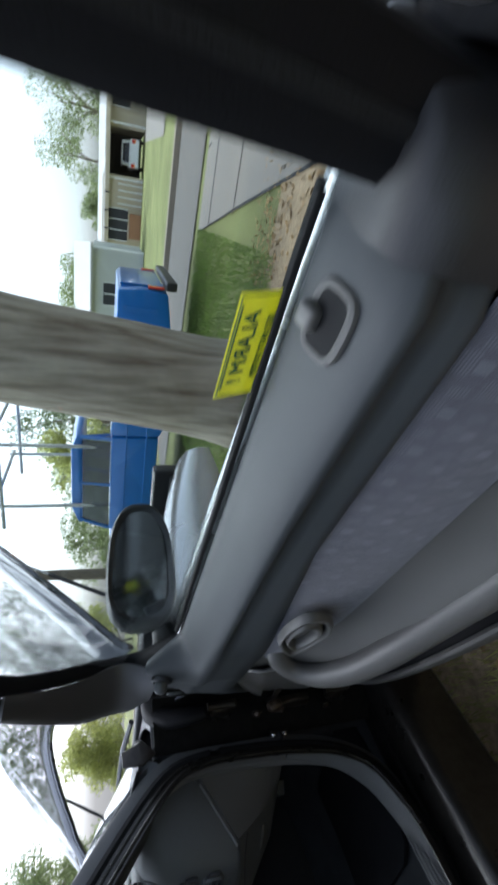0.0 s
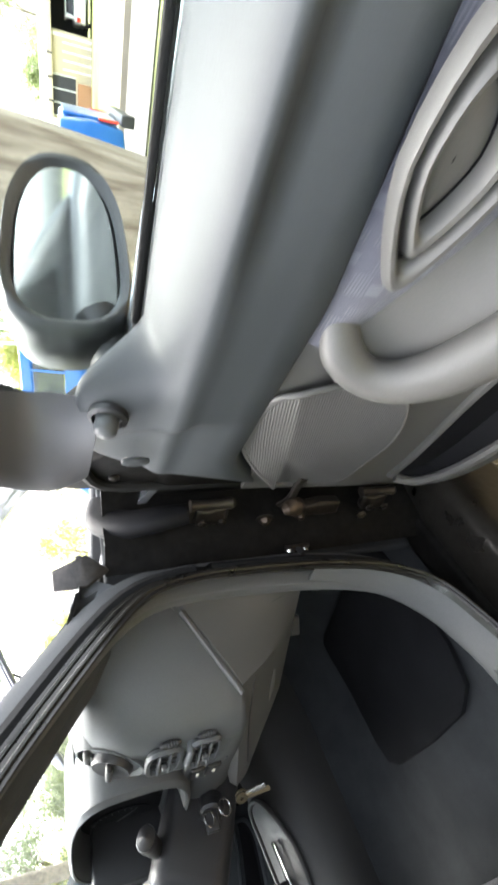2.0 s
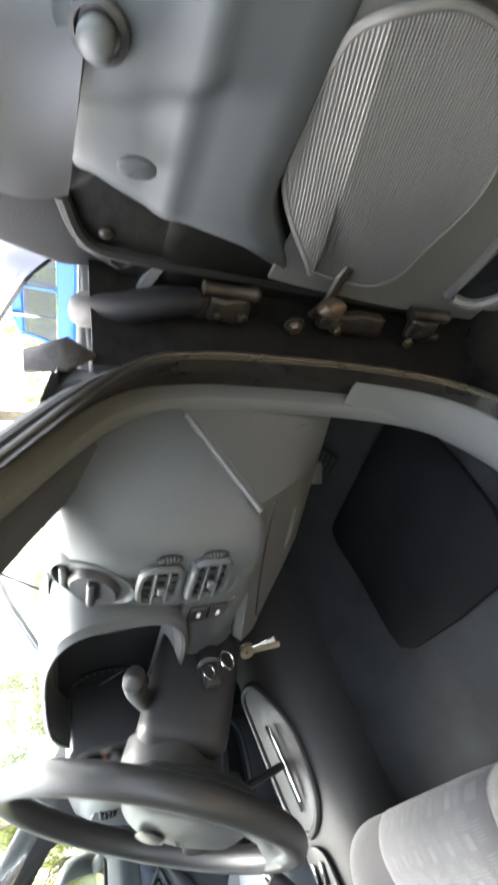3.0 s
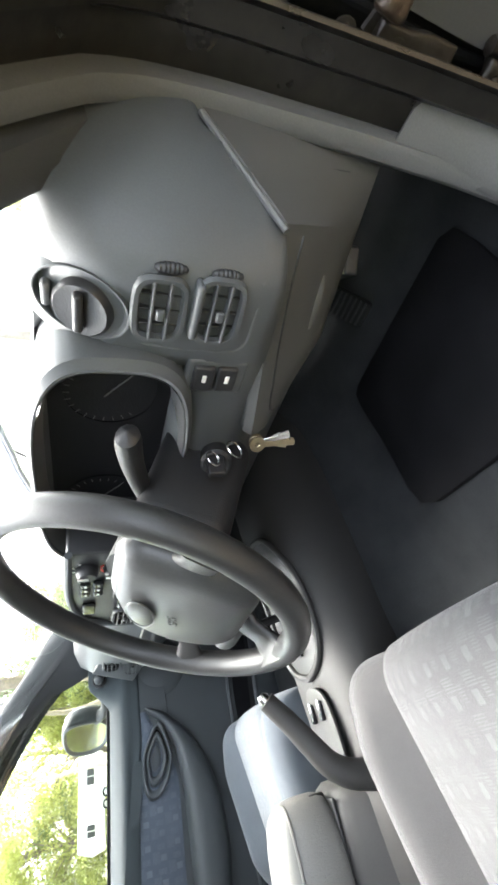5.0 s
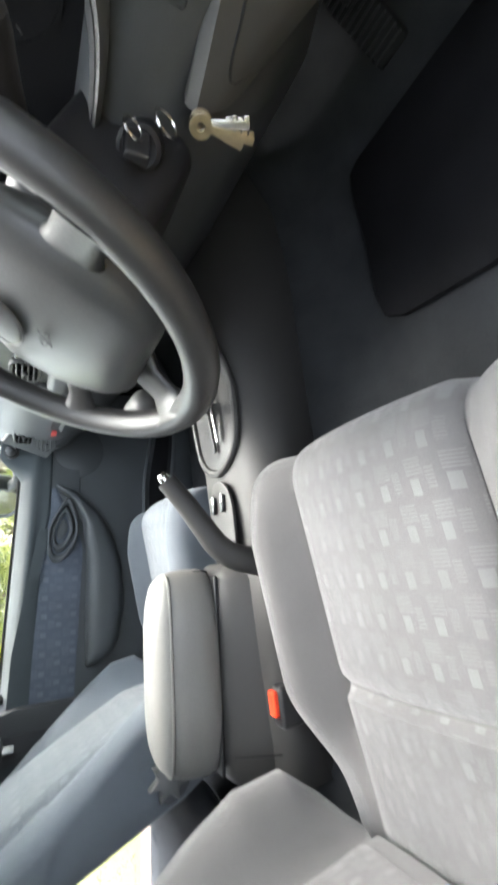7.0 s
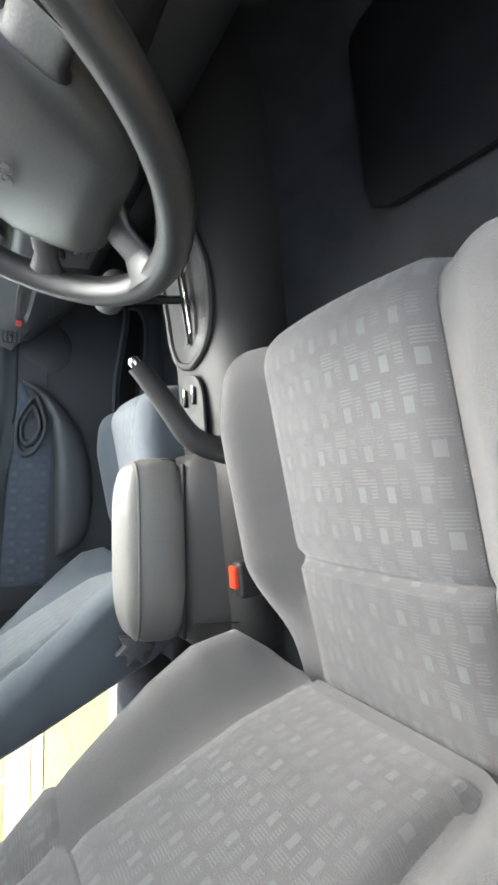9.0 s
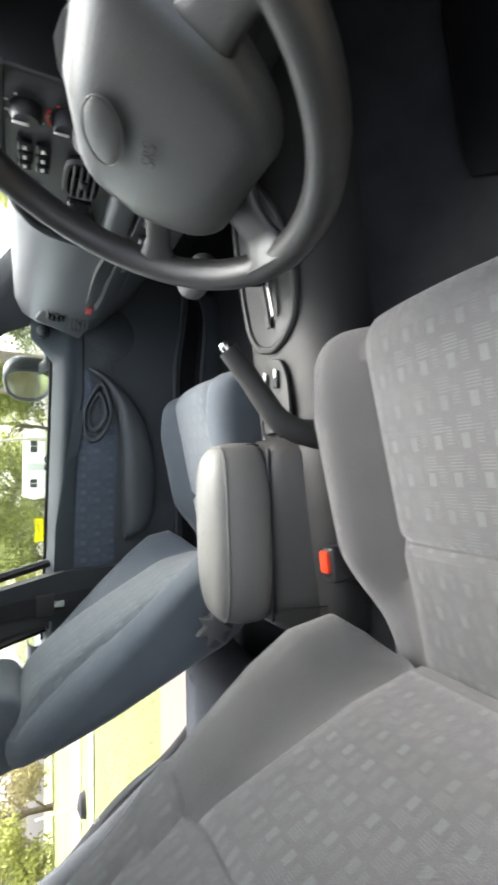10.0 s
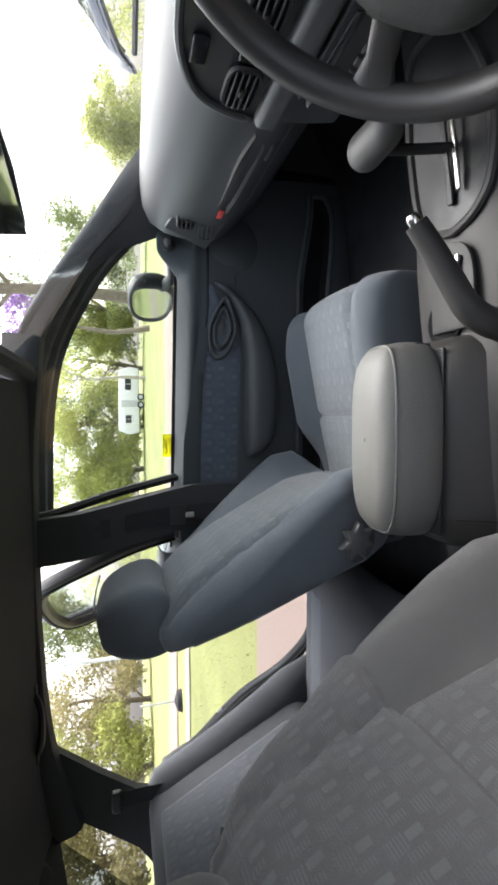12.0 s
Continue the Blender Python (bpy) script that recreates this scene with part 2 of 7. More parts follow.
def smooth_path(pts, n=6):
    """A Catmull-Rom curve through points."""
    pts = [Vector(p) for p in pts]
    out = []
    for i in range(len(pts) - 1):
        p0, p1, p2, p3 = pts[max(i - 1, 0)], pts[i], pts[i + 1], pts[min(i + 2, len(pts) - 1)]
        for k in range(n):
            t = k / n
            out.append(0.5 * (2 * p1 + (p2 - p0) * t + (2 * p0 - 5 * p1 + 4 * p2 - p3) * t * t + (3 * p1 - p0 - 3 * p2 + p3) * t**3))
    out.append(pts[-1])
    return out


def tube(pts, r, seg=10, up=(0, 0, 1), flat=1.0, closed=False, taper=None, square=2.0):
    """A swept tube; flat: its thickness along up as a share of r; square: over 2 makes the section boxy."""
    bm = bmesh.new()
    pts = [Vector(p) for p in pts]
    rings, num = [], len(pts)
    for i, p in enumerate(pts):
        a, b = (pts[(i - 1) % num], pts[(i + 1) % num]) if closed else (pts[max(i - 1, 0)], pts[min(i + 1, num - 1)])
        d = (b - a).normalized()
        side = d.cross(Vector(up))
        side = side.normalized() if side.length > 1e-4 else Vector((1, 0, 0))
        top = side.cross(d).normalized()
        rr = r * (taper(i / max(num - 1, 1)) if taper else 1)
        ring = []
        for k in range(seg):
            t = 2 * math.pi * k / seg
            c, s = math.cos(t), math.sin(t)
            e = 2 / square
            c, s = math.copysign(abs(c) ** e, c), math.copysign(abs(s) ** e, s)
            ring.append(bm.verts.new(p + rr * c * side + rr * flat * s * top))
        rings.append(ring)
    for i in range(num if closed else num - 1):
        a, b = rings[i], rings[(i + 1) % num]
        for k in range(seg):
            bm.faces.new((a[k], a[(k + 1) % seg], b[(k + 1) % seg], b[k]))
    if not closed:
        bm.faces.new(rings[0][::-1])
        bm.faces.new(rings[-1])
    return bm


def loft(rows, closed=False, thick=0.0, caps=False):
    """A surface through rows of points; thick: the depth of a second skin."""
    bm = bmesh.new()
    grid = [[bm.verts.new(p) for p in row] for row in rows]
    for a, b in zip(grid, grid[1:]):
        for k in range(len(a) if closed else len(a) - 1):
            j = (k + 1) % len(a)
            quad = [a[k], a[j], b[j], b[k]]
            if len({tuple(v.co) for v in quad}) > 2:
                bm.faces.new(quad)
    if caps:
        bm.faces.new(grid[0][::-1])
        bm.faces.new(grid[-1])
    if thick:
        bmesh.ops.recalc_face_normals(bm, faces=bm.faces)
        bmesh.ops.solidify(bm, geom=bm.faces[:], thickness=thick)
    return bm


def plate(outline, depth, bevel=0.0, seg=2):
    """A flat plate: points round its edge, and the vector of its depth."""
    bm = bmesh.new()
    f = bm.faces.new([bm.verts.new(p) for p in outline])
    got = bmesh.ops.extrude_face_region(bm, geom=[f])
    bmesh.ops.translate(bm, vec=depth, verts=[v for v in got["geom"] if isinstance(v, bmesh.types.BMVert)])
    bmesh.ops.recalc_face_normals(bm, faces=bm.faces)
    if bevel:
        bmesh.ops.bevel(bm, geom=bm.edges[:], offset=bevel, segments=seg, profile=0.5, affect="EDGES", clamp_overlap=True)
    return bm


def lathe(profile, seg=24, m=None, cap=True):
    """A turned body about z: (radius, height) pairs."""
    bm = bmesh.new()
    rings = [[bm.verts.new((r * math.cos(2 * math.pi * k / seg), r * math.sin(2 * math.pi * k / seg), z)) for k in range(seg)] for r, z in profile]
    for a, b in zip(rings, rings[1:]):
        for k in range(seg):
            bm.faces.new((a[k], a[(k + 1) % seg], b[(k + 1) % seg], b[k]))
    for ring, flip in ((rings[0], True), (rings[-1], False)):
        if cap and (ring[0].co - ring[1].co).length > 1e-5:
            bm.faces.new(ring[::-1] if flip else ring)
    bmesh.ops.remove_doubles(bm, verts=bm.verts, dist=1e-6)
    if m is not None:
        bmesh.ops.transform(bm, matrix=m, verts=bm.verts)
    return bm


def axis_to(at, way, roll=0):
    """A pose whose z points along way."""
    return Matrix.Translation(at) @ Vector(way).to_track_quat("Z", "Y").to_matrix().to_4x4() @ Matrix.Rotation(roll, 4, "Z")


def lettering(text, size, m, material, name, parent, depth=0.0004):
    """Words as a mesh, in the built-in font, centred on m's origin in its x-y plane."""
    cu = bpy.data.curves.new(name, "FONT")
    cu.body, cu.size, cu.align_x, cu.align_y, cu.extrude = text, size, "CENTER", "CENTER", depth
    ob = bpy.data.objects.new(name, cu)
    me = bpy.data.meshes.new_from_object(ob)
    bpy.data.objects.remove(ob)
    bm = bmesh.new()
    bm.from_mesh(me)
    bpy.data.meshes.remove(me)
    return part(name, bm, material, parent, xf=m)


def sstep(a, b, v):
    t = min(1, max(0, (v - a) / (b - a)))
    return t * t * (3 - 2 * t)


# ---------------------------------------------------------------- doors
HINGE = Vector((0.924, 0.098, 0))
DOOR_OPEN = Matrix.Translation(HINGE) @ Matrix.Rotation(radians(-23.2), 4, "Z")
# the closed passenger door: x runs back along the car, y points out of it
DOOR_SHUT = Matrix(((0, -1, 0, -0.72), (-1, 0, 0, 0.02), (0, 0, 1, 0), (0, 0, 0, 1)))


def belt_z(s):
    return 0.912 + 0.022 * max(0, min(1, (s - 0.25) / 0.8))


def door(name, xf, label, pad, panel, cloth, driver):
    """A front door in its own frame: x along it from the hinge, y out of the car, z up."""
    at = xf @ Vector((0, 0.06, 0.25))
    drop = 0.0 if driver else 0.052
    d = thing(name, at, label, "car door")
    # painted skin over a dark metal core
    part("outer_skin", rbox((0.575, 0.145, 0.57 - drop / 2), (0.605, 0.012, 0.345 - drop / 2), 0.01, 3), PAINT, d, "silver painted outer skin", xf)
    part("door_core", rbox((0.53, 0.078, 0.555 - drop / 2), (0.635, 0.052, 0.315 - drop / 2), 0.03, 3), DARKMETAL, d, "near-black inner metal", xf)
    part("shut_face", loft([[(s, 0.14, z), (s, 0.1, z), (s + 0.006, 0.06, z), (s + 0.01, 0.02, z)] for s, z in ((0.03, 0.215), (1.0, 0.215), (1.12, 0.28), (1.184, 0.6), (1.184, 0.9))], thick=0.012), DARKMETAL, d, "near-black shut face", xf)
    part("front_flange", plate([(s, 0.034, z) for s, z in ((0.02, 0.965), (-0.05, 0.955), (-0.085, 0.9), (-0.095, 0.8), (-0.1, 0.6), (-0.09, 0.35), (0.0, 0.25), (0.1, 0.25), (0.1, 0.9))], (0, 0.05, 0), 0.006, 2), DARKMETAL, d, "dark front edge of the door frame", xf)
    part("sail_backing", plate([(s, 0.05, z) for s, z in (((-0.095, 0.9), (-0.1, 0.97), (-0.075, 1.035), (-0.01, 1.065), (0.06, 1.075), (0.1, 0.99), (0.2, 0.92 - drop), (0.2, 0.9 - drop)) if driver else ((0.0, 0.84), (0.0, 0.88), (0.2, 0.88), (0.2, 0.84)))], (0, 0.045, 0), 0.008, 2), FRAMESHADE, d, "dark cover behind the mirror", xf)
    part("flange_seal", tube(smooth_path([(0.02, 0.03, 0.97), (-0.035, 0.03, 0.945), (-0.05, 0.03, 0.88), (-0.06, 0.03, 0.7), (-0.075, 0.03, 0.5), (-0.07, 0.03, 0.36)], 4), 0.008, 8, (0, 1, 0)), RUBBER, d, "black rubber seal", xf)
    part("flange_screw", lathe([(0.008, 0), (0.008, 0.003), (0.005, 0.005), (0, 0.005)], 10), SHADEGREASE, d, "", xf @ axis_to((-0.022, 0.034, 0.925), (0, -1, 0)))
    part("flange_plug", lathe([(0.017, 0), (0.017, 0.003), (0.013, 0.004), (0.01, 0.001), (0, 0.001)], 18), RUBBER, d, "", xf @ axis_to((-0.055, 0.034, 0.905), (0, -1, 0)))
    # one padded skin: sail panel at the front, up-facing rail, rounded ridge, face under it
    rows = []
    for u in [0.24 * i / 40 for i in range(40)] + [0.24 + 0.76 * i / 32 for i in range(33)]:
        s = 1.115 * u
        sail = sstep(0.262, 0.175, s) if s > 0.1 else 1.0
        b = belt_z(s) - drop + sail * (0.064 - 0.02 * sstep(0.06, 0.0, s))
        yt = 0.076 - 0.034 * sail
        ridge = 0.886 - drop + 0.02 * sstep(0.3, 0.9, s)
        hard = sstep(0.33, 0.46, s)
        ct = 0.776 + 0.15 * max(0, min(s, 0.75) - 0.36) + 0.03 * max(0, s - 0.75) - 0.09 * sstep(0.1, -0.02, s)
        prof = [(yt + 0.014, b - 0.014), (yt + 0.006, b - 0.002), (yt - 0.004, b + 0.001), (yt - 0.014, b - 0.003)]
        for f, g in ((0.35, 0.22), (0.6, 0.46), (0.82, 0.74), (0.95, 0.92)):
            prof.append((yt - 0.014 + (0.004 - yt + 0.014) * f, b - 0.003 + (ridge - b + 0.003) * g))
        prof += [(-0.003, ridge - 0.006), (-0.006, ridge - 0.014), (-0.006 + 0.007 * hard, ridge - 0.022), (-0.004 + 0.009 * hard, ridge - 0.03), (-0.003 + 0.005 * hard, ridge - 0.04), (-0.003, ct + (ridge - 0.04 - ct) * 0.5), (-0.003, ct + 0.006), (0.002, ct), (0.02, ct - 0.01)]
        k = (1 - u) ** 10
        end = 0.05 * sstep(0.05, -0.01, s) ** 2
        back = 0.03 * sstep(1.06, 1.115, s)
        step = lambda z: 0.013 * sstep(0.108 + 0.6 * (0.974 - z), 0.082 + 0.6 * (0.974 - z), s) * sstep(0.81, 0.87, z)
        rows.append([(s + k * (0.03 * sstep(0.86, 0.98, z) - 0.05 * sstep(0.82, 0.68, z)), y + end * sstep(0.05, 0.0, y) + back + step(z), z - back * 0.3) for y, z in prof])
    part("top_pad", loft(rows, thick=0.006), pad, d, "padded blue-grey vinyl rail", xf, sharp=75)
    rows = []
    for z, t in ((0.25, 0.03), (0.28, 0.0), (0.5, 0.0), (0.75, 0.0), (0.88, 0.004), (0.915, 0.012), (0.928, 0.04), (0.93, 0.09)):
        rows.append([(1.085, max(0.004, t), z), (1.115, max(0.006, t), z), (1.14, max(0.018, t), z), (1.16, max(0.04, t), z), (1.172, max(0.07, t), z), (1.176, max(0.12, t), z)])
    part("end_cap", loft(rows, thick=0.004), BLACK, d, "dark rounded rear end of the trim", xf, sharp=75)
    # cloth insert
    rows = []
    for i in range(20):
        s = (0.315 + 0.765 * i / 19) if driver else (0.285 + 0.6 * i / 19)
        top = 0.776 + 0.15 * max(0, min(s, 0.75) - 0.36) + 0.03 * max(0, s - 0.75)
        low = 0.745 - 0.065 * min(1, (s - 0.315) / 0.14) + 0.03 * max(0, s - 0.5)
        rows.append([(s, 0.002 - 0.006 * math.sin(math.pi * k / 6), top + (low - top) * k / 6) for k in range(7)])
    part("cloth_insert", loft(rows, thick=0.004), cloth, d, "patterned blue-grey cloth insert", xf)
    # lower panel with the map pocket
    rows = []
    for i in range(16):
        z = 0.262 + (0.47 if driver else 0.53) * i / 15
        s0 = -0.012 - 0.045 * math.sin(math.pi * min(1, (0.84 - z) / 0.58) * 0.62)
        if z < 0.32:
            s0 += 0.9 * (0.32 - z)
        rows.append([(s0 + (1.09 - s0) * k / 20, 0.012 + 0.012 * (z < 0.3), z) for k in range(21)])
    part("lower_panel", loft(rows, thick=0.006), panel, d, "grey moulded plastic lower panel", xf)
    # armrest and pull cup
    if driver:
        rows = []
        for i in range(22):
            s = 0.3 + 0.78 * i / 21
            q = min(1, (s - 0.3) / 0.16)
            out = -0.02 - 0.05 * q
            top = 0.745 - 0.07 * q
            rows.append([(s, 0.004, top + 0.012), (s, -0.004, top - 0.006), (s, out * 0.55, top - 0.03 - 0.01 * q), (s, out * 0.9, top - 0.055), (s, out, top - 0.085), (s, out * 0.92, top - 0.115), (s, out * 0.6, top - 0.135), (s, 0.012, top - 0.15)])
        part("armrest", loft(rows, thick=0.004), panel, d, "soft grey armrest", xf, sharp=70)
        lip = smooth_path([(0.345, 0.024, 0.758), (0.322, 0.0, 0.754), (0.296, -0.018, 0.74), (0.285, -0.034, 0.712), (0.3, -0.048, 0.68), (0.345, -0.058, 0.65), (0.43, -0.062, 0.622), (0.6, -0.056, 0.6), (0.85, -0.05, 0.6), (1.08, -0.03, 0.605)], 5)
        part("pull_handle", tube([p + Vector((0.018, 0.006, 0)) for p in lip], 0.026, 16, (0, 1, 0), 0.8, taper=lambda t: 0.5 + 0.32 * sstep(0, 0.22, t) + 0.35 * sstep(0.25, 0.6, t)), panel, d, "curved grey pull handle", xf)
    else:
        rows = []
        for i in range(33):
            s = 0.276 + 0.526 * i / 32
            top = np.interp(s, (0.276, 0.293, 0.319, 0.39, 0.51, 0.8), (0.764, 0.754, 0.714, 0.68, 0.664, 0.662))
            low = np.interp(s, (0.276, 0.289, 0.353, 0.43, 0.527, 0.642, 0.736, 0.78, 0.802), (0.752, 0.713, 0.641, 0.592, 0.562, 0.555, 0.568, 0.596, 0.65))
            swell = -0.055 * min(1, (top - low) / 0.07) ** 0.6
            rows.append([(s, 0.006 + swell * f, top + (low - top) * g) for f, g in ((0, -0.04), (0.55, 0.0), (0.9, 0.08), (1, 0.2), (1, 0.34), (0.96, 0.5), (0.88, 0.66), (0.74, 0.8), (0.5, 0.92), (0, 1.0))])
        part("armrest", loft(rows, caps=True), panel, d, "rounded dark grey armrest", xf, sharp=80)
    part("front_filler", plate([(s, 0.014, z) for s, z in ((0.06, 0.7), (0.07, 0.745), (0.13, 0.785), (0.36, 0.8), (0.36, 0.69))], (0, -0.0115, 0), 0.002, 1), panel, d, "", xf)
    # speaker grille of fine ribs, folded along two lines
    if driver:
        outline = [(0.249, 0.757), (0.268, 0.709), (0.26, 0.645), (0.228, 0.6), (0.146, 0.566), (0.071, 0.572), (0.02, 0.578), (-0.006, 0.6), (-0.008, 0.65), (0.002, 0.688), (0.026, 0.71), (0.064, 0.745), (0.1, 0.768), (0.14, 0.772), (0.19, 0.777), (0.228, 0.774)]
        outline = [(p.x, p.z) for p in smooth_path([(s, 0, z) for s, z in outline + outline[:1]], 4)[:-1]]

        def relief(s, z):
            fold = 0.69 + 0.21 * s + 0.25 * max(0, s) ** 2
            if z > fold:
                return -0.013 + 0.024 * min(1, (z - fold) / 0.062) - 0.005 * math.sin(math.pi * min(1, (z - fold) / 0.06)) * sstep(0.15, 0.09, s)
            second = 0.023 + 0.083 * ((z - 0.578) / 0.133)
            return -0.013 + 0.012 * min(1, max(0, second - s) / 0.07)

        def cut_at(c):
            hits = []
            for (s0, z0), (s1, z1) in zip(outline, outline[1:] + outline[:1]):
                a, b = z0 - c - 0.28 * s0, z1 - c - 0.28 * s1
                if a * b < 0:
                    hits.append(s0 + (s1 - s0) * a / (a - b))
            return (min(hits) + 0.004, max(hits) - 0.004) if len(hits) >= 2 and max(hits) - min(hits) > 0.02 else None

        def rib_line(c, dz, dy):
            a, b = cut_at(c)
            return [(a + (b - a) * k / 40, relief(a + (b - a) * k / 40, c + 0.28 * (a + (b - a) * k / 40)) + dy, c + 0.28 * (a + (b - a) * k / 40) + dz) for k in range(41)]

        lines = [c for c in [0.5 + 0.0033 * k for k in range(86)] if cut_at(c)]
        grille = part("speaker_grille", loft([rib_line(c, 0, 0) for c in lines], thick=0.002), GRILLE, d, "ribbed speaker grille", xf, sharp=25)
        part("grille_ribs", join(*[loft([rib_line(c, -0.0011, 0.0003), rib_line(c, -0.0004, -0.0016), rib_line(c, 0.0004, -0.0016), rib_line(c, 0.0011, 0.0003)]) for c in lines]), GRILLE, grille, "", xf)
        part("grille_lip", tube([(s, relief(s, z) + 0.002, z) for s, z in outline], 0.0042, 8, (0, 1, 0), closed=True), panel, grille, "", xf)
    else:
        sp = part("speaker_cover", lathe([(0.088, 0.002), (0.088, 0.006), (0.084, 0.009), (0, 0.011)], 40), panel, d, "round flush speaker cover", xf @ axis_to((0.16, 0.012, 0.712), (0, -1, 0)))
        part("cover_seam", tube([(0.16 + 0.09 * math.cos(2 * math.pi * k / 40), 0.008, 0.712 + 0.09 * math.sin(2 * math.pi * k / 40)) for k in range(40)], 0.0022, 6, (0, 1, 0), closed=True), FRAMESHADE, sp, "thin dark seam", xf)
    # map pocket
    pk = smooth_path([(-0.012, 0.0, 0.445), (-0.004, -0.014, 0.412), (0.05, -0.026, 0.392), (0.15, -0.036, 0.395), (0.3, -0.046, 0.412), (0.5, -0.05, 0.42), (0.85, -0.044, 0.425), (1.02, -0.014, 0.43)], 5)
    mouth = lambda s: 0.45 + 0.035 * sstep(0.0, 0.3, s)
    part("pocket_rim", tube(pk, 0.0085, 8, (0, 0, 1), 1.0), panel, d, "rounded pocket rim", xf)
    # a closed sheet, near-black in place of the shade inside the pocket
    part("pocket_mouth", loft([[(p.x, 0.009, mouth(p.x)), (p.x, 0.004, mouth(p.x) - 0.02), (p.x, 0.002, p.z + 0.01), (p.x, p.y * 0.85, p.z - 0.01)] for p in pk], thick=0.002), FRAMESHADE, d, "near-black sheet for the shade in the map pocket", xf)
    part("pocket_brow", tube([(p.x, 0.006, mouth(p.x) + 0.004) for p in pk], 0.009, 8, (0, 0, 1), 0.8), panel, d, "", xf)
    rows = [[(p.x, p.y - 0.004, p.z - 0.004), (p.x, p.y - 0.007, p.z - 0.03), (p.x, p.y * 0.95, 0.34), (p.x, p.y * 0.55, 0.29), (p.x, 0.01, 0.27)] for p in pk]
    part("pocket_front", loft(rows, thick=0.004), panel, d, "", xf)
    # release handle in its dished bezel
    c, ux, uz = Vector((0.497, -0.022, 0.768) if driver else (0.41, -0.012, 0.742)), Vector((0.985, 0, 0.17)), Vector((-0.17, 0, 0.985))
    ring = []
    for k in range(28):
        t = 2 * math.pi * k / 28
        w = 0.054 * (1 - 0.55 * max(0, -math.cos(t)) ** 1.3)
        ring.append(c + ux * 0.108 * math.cos(t) + uz * w * math.sin(t) * (1.0 if math.sin(t) < 0 else 0.75))
    dish = lambda prof: loft([[c + (p - c) * f * 0.81 + Vector((0, y * 0.65 + 0.003, 0)) for p in ring] for f, y in prof], closed=True)
    bez = part("release_bezel", dish(((1.13, 0.008), (1.1, -0.005), (1.05, -0.011), (0.97, -0.011), (0.9, -0.006), (0.86, 0.004), (0.85, 0.014))), panel, d, "grey teardrop bezel of the release handle", xf)
    # near-black filling paints the shadow behind the lever
    part("bezel_gap", dish(((0.9, 0.006), (0.86, 0.012), (0.6, 0.014), (0.02, 0.014))), FRAMESHADE, bez, "near-black sheet for the shade round the lever", xf)
    part("release_lever", dish(((0.78, 0.012), (0.765, 0.0), (0.73, -0.008), (0.66, -0.012), (0.58, -0.01), (0.52, -0.002), (0.5, 0.012))), panel, bez, "hooked release lever", xf)
    part("lever_dish", dish(((0.46, 0.013), (0.36, 0.008), (0.2, 0.006), (0.02, 0.006))), panel, bez, "", xf)
    # belt seals and window frame
    seal = [(0.03 + 1.06 * i / 20, 0.084, belt_z(0.03 + 1.06 * i / 20) - drop + 0.006) for i in range(21)]
    part("belt_seal", tube([(x, y, z + 0.001) for x, y, z in seal if x > 0.2], 0.003, 8, (0, 0, 1), 1.2), RUBBER, d, "", xf)
    part("outer_belt_seal", tube([(s, y + 0.022, z - 0.006) for s, y, z in seal if s > 0.18], 0.0035, 8), RUBBER, d, "", xf)
    lean = lambda z: 0.078 - 0.33 * max(0, z - 0.92)
    if driver:
        fr = [(-0.01, 0.93), (0.09, 1.02), (0.21, 1.1), (0.38, 1.19), (0.56, 1.252), (0.8, 1.288), (1.03, 1.292), (1.13, 1.272), (1.172, 1.17), (1.158, 1.05), (1.135, 0.89)]
    else:
        fr = [(0.02, 0.86), (0.13, 1.03), (0.26, 1.13), (0.42, 1.225), (0.6, 1.272), (0.8, 1.285), (0.92, 1.28), (0.945, 1.24), (0.9, 1.05), (0.855, 0.83)]
    fr = smooth_path([(x, lean(z) + (0.032 * sstep(0.32, 0.12, x) if driver else 0.0), z) for x, z in fr], 5)
    part("window_frame", tube(fr, 0.034 if driver else 0.013, 10, (0, 1, 0), 0.9, square=3.5, taper=lambda t: 0.45 + 0.55 * sstep(0.3, 0.6, t) if driver else 1.0), FRAMESHADE if driver else PILLAR, d, "black window frame" if driver else "dark grey window frame", xf)
    if driver:
        outer = smooth_path([(0.178, 0.03, 0.95), (0.155, 0.056, 1.0), (0.155, 0.056, 1.04), (0.222, 0.02, 1.1), (0.33, -0.012, 1.15), (0.43, -0.035, 1.19)], 4)
        inner = smooth_path([(0.04, 0.01, 0.966), (0.042, -0.006, 1.0), (0.062, -0.012, 1.04), (0.162, -0.036, 1.1), (0.3, -0.046, 1.155), (0.42, -0.055, 1.192)], 4)
        part("frame_cover", loft([[a.lerp(b, k / 8) + Vector((0.006, -0.012, 0)) * math.sin(math.pi * k / 8) ** 0.5 for k in range(9)] for a, b in zip(outer, inner)], thick=0.004), COVER, d, "grey plastic cover on the window frame", xf, sharp=70)
    part("frame_seal", tube([(p.x, p.y - 0.024, p.z) for p in fr], 0.009, 6, (0, 1, 0)), RUBBER, d, "", xf)
    pane = part("window_pane", plate([(p.x, lean(p.z) + 0.018, p.z) for p in fr], (0, 0.004, 0)), GLASS, d, "clear side window glass", xf)
    pane.visible_shadow = False
    cap = xf @ Matrix.Translation((0.082, 0.004, 0.908 - drop)) @ Matrix.Rotation(radians(90), 4, "X")
    part("trim_cap", lathe([(0.014, -0.002), (0.014, 0.001), (0.0125, 0.002), (0, 0.0012)], 24, Matrix.Diagonal((0.75, 1.25, 1, 1))), pad, d, "oval trim cap", cap)
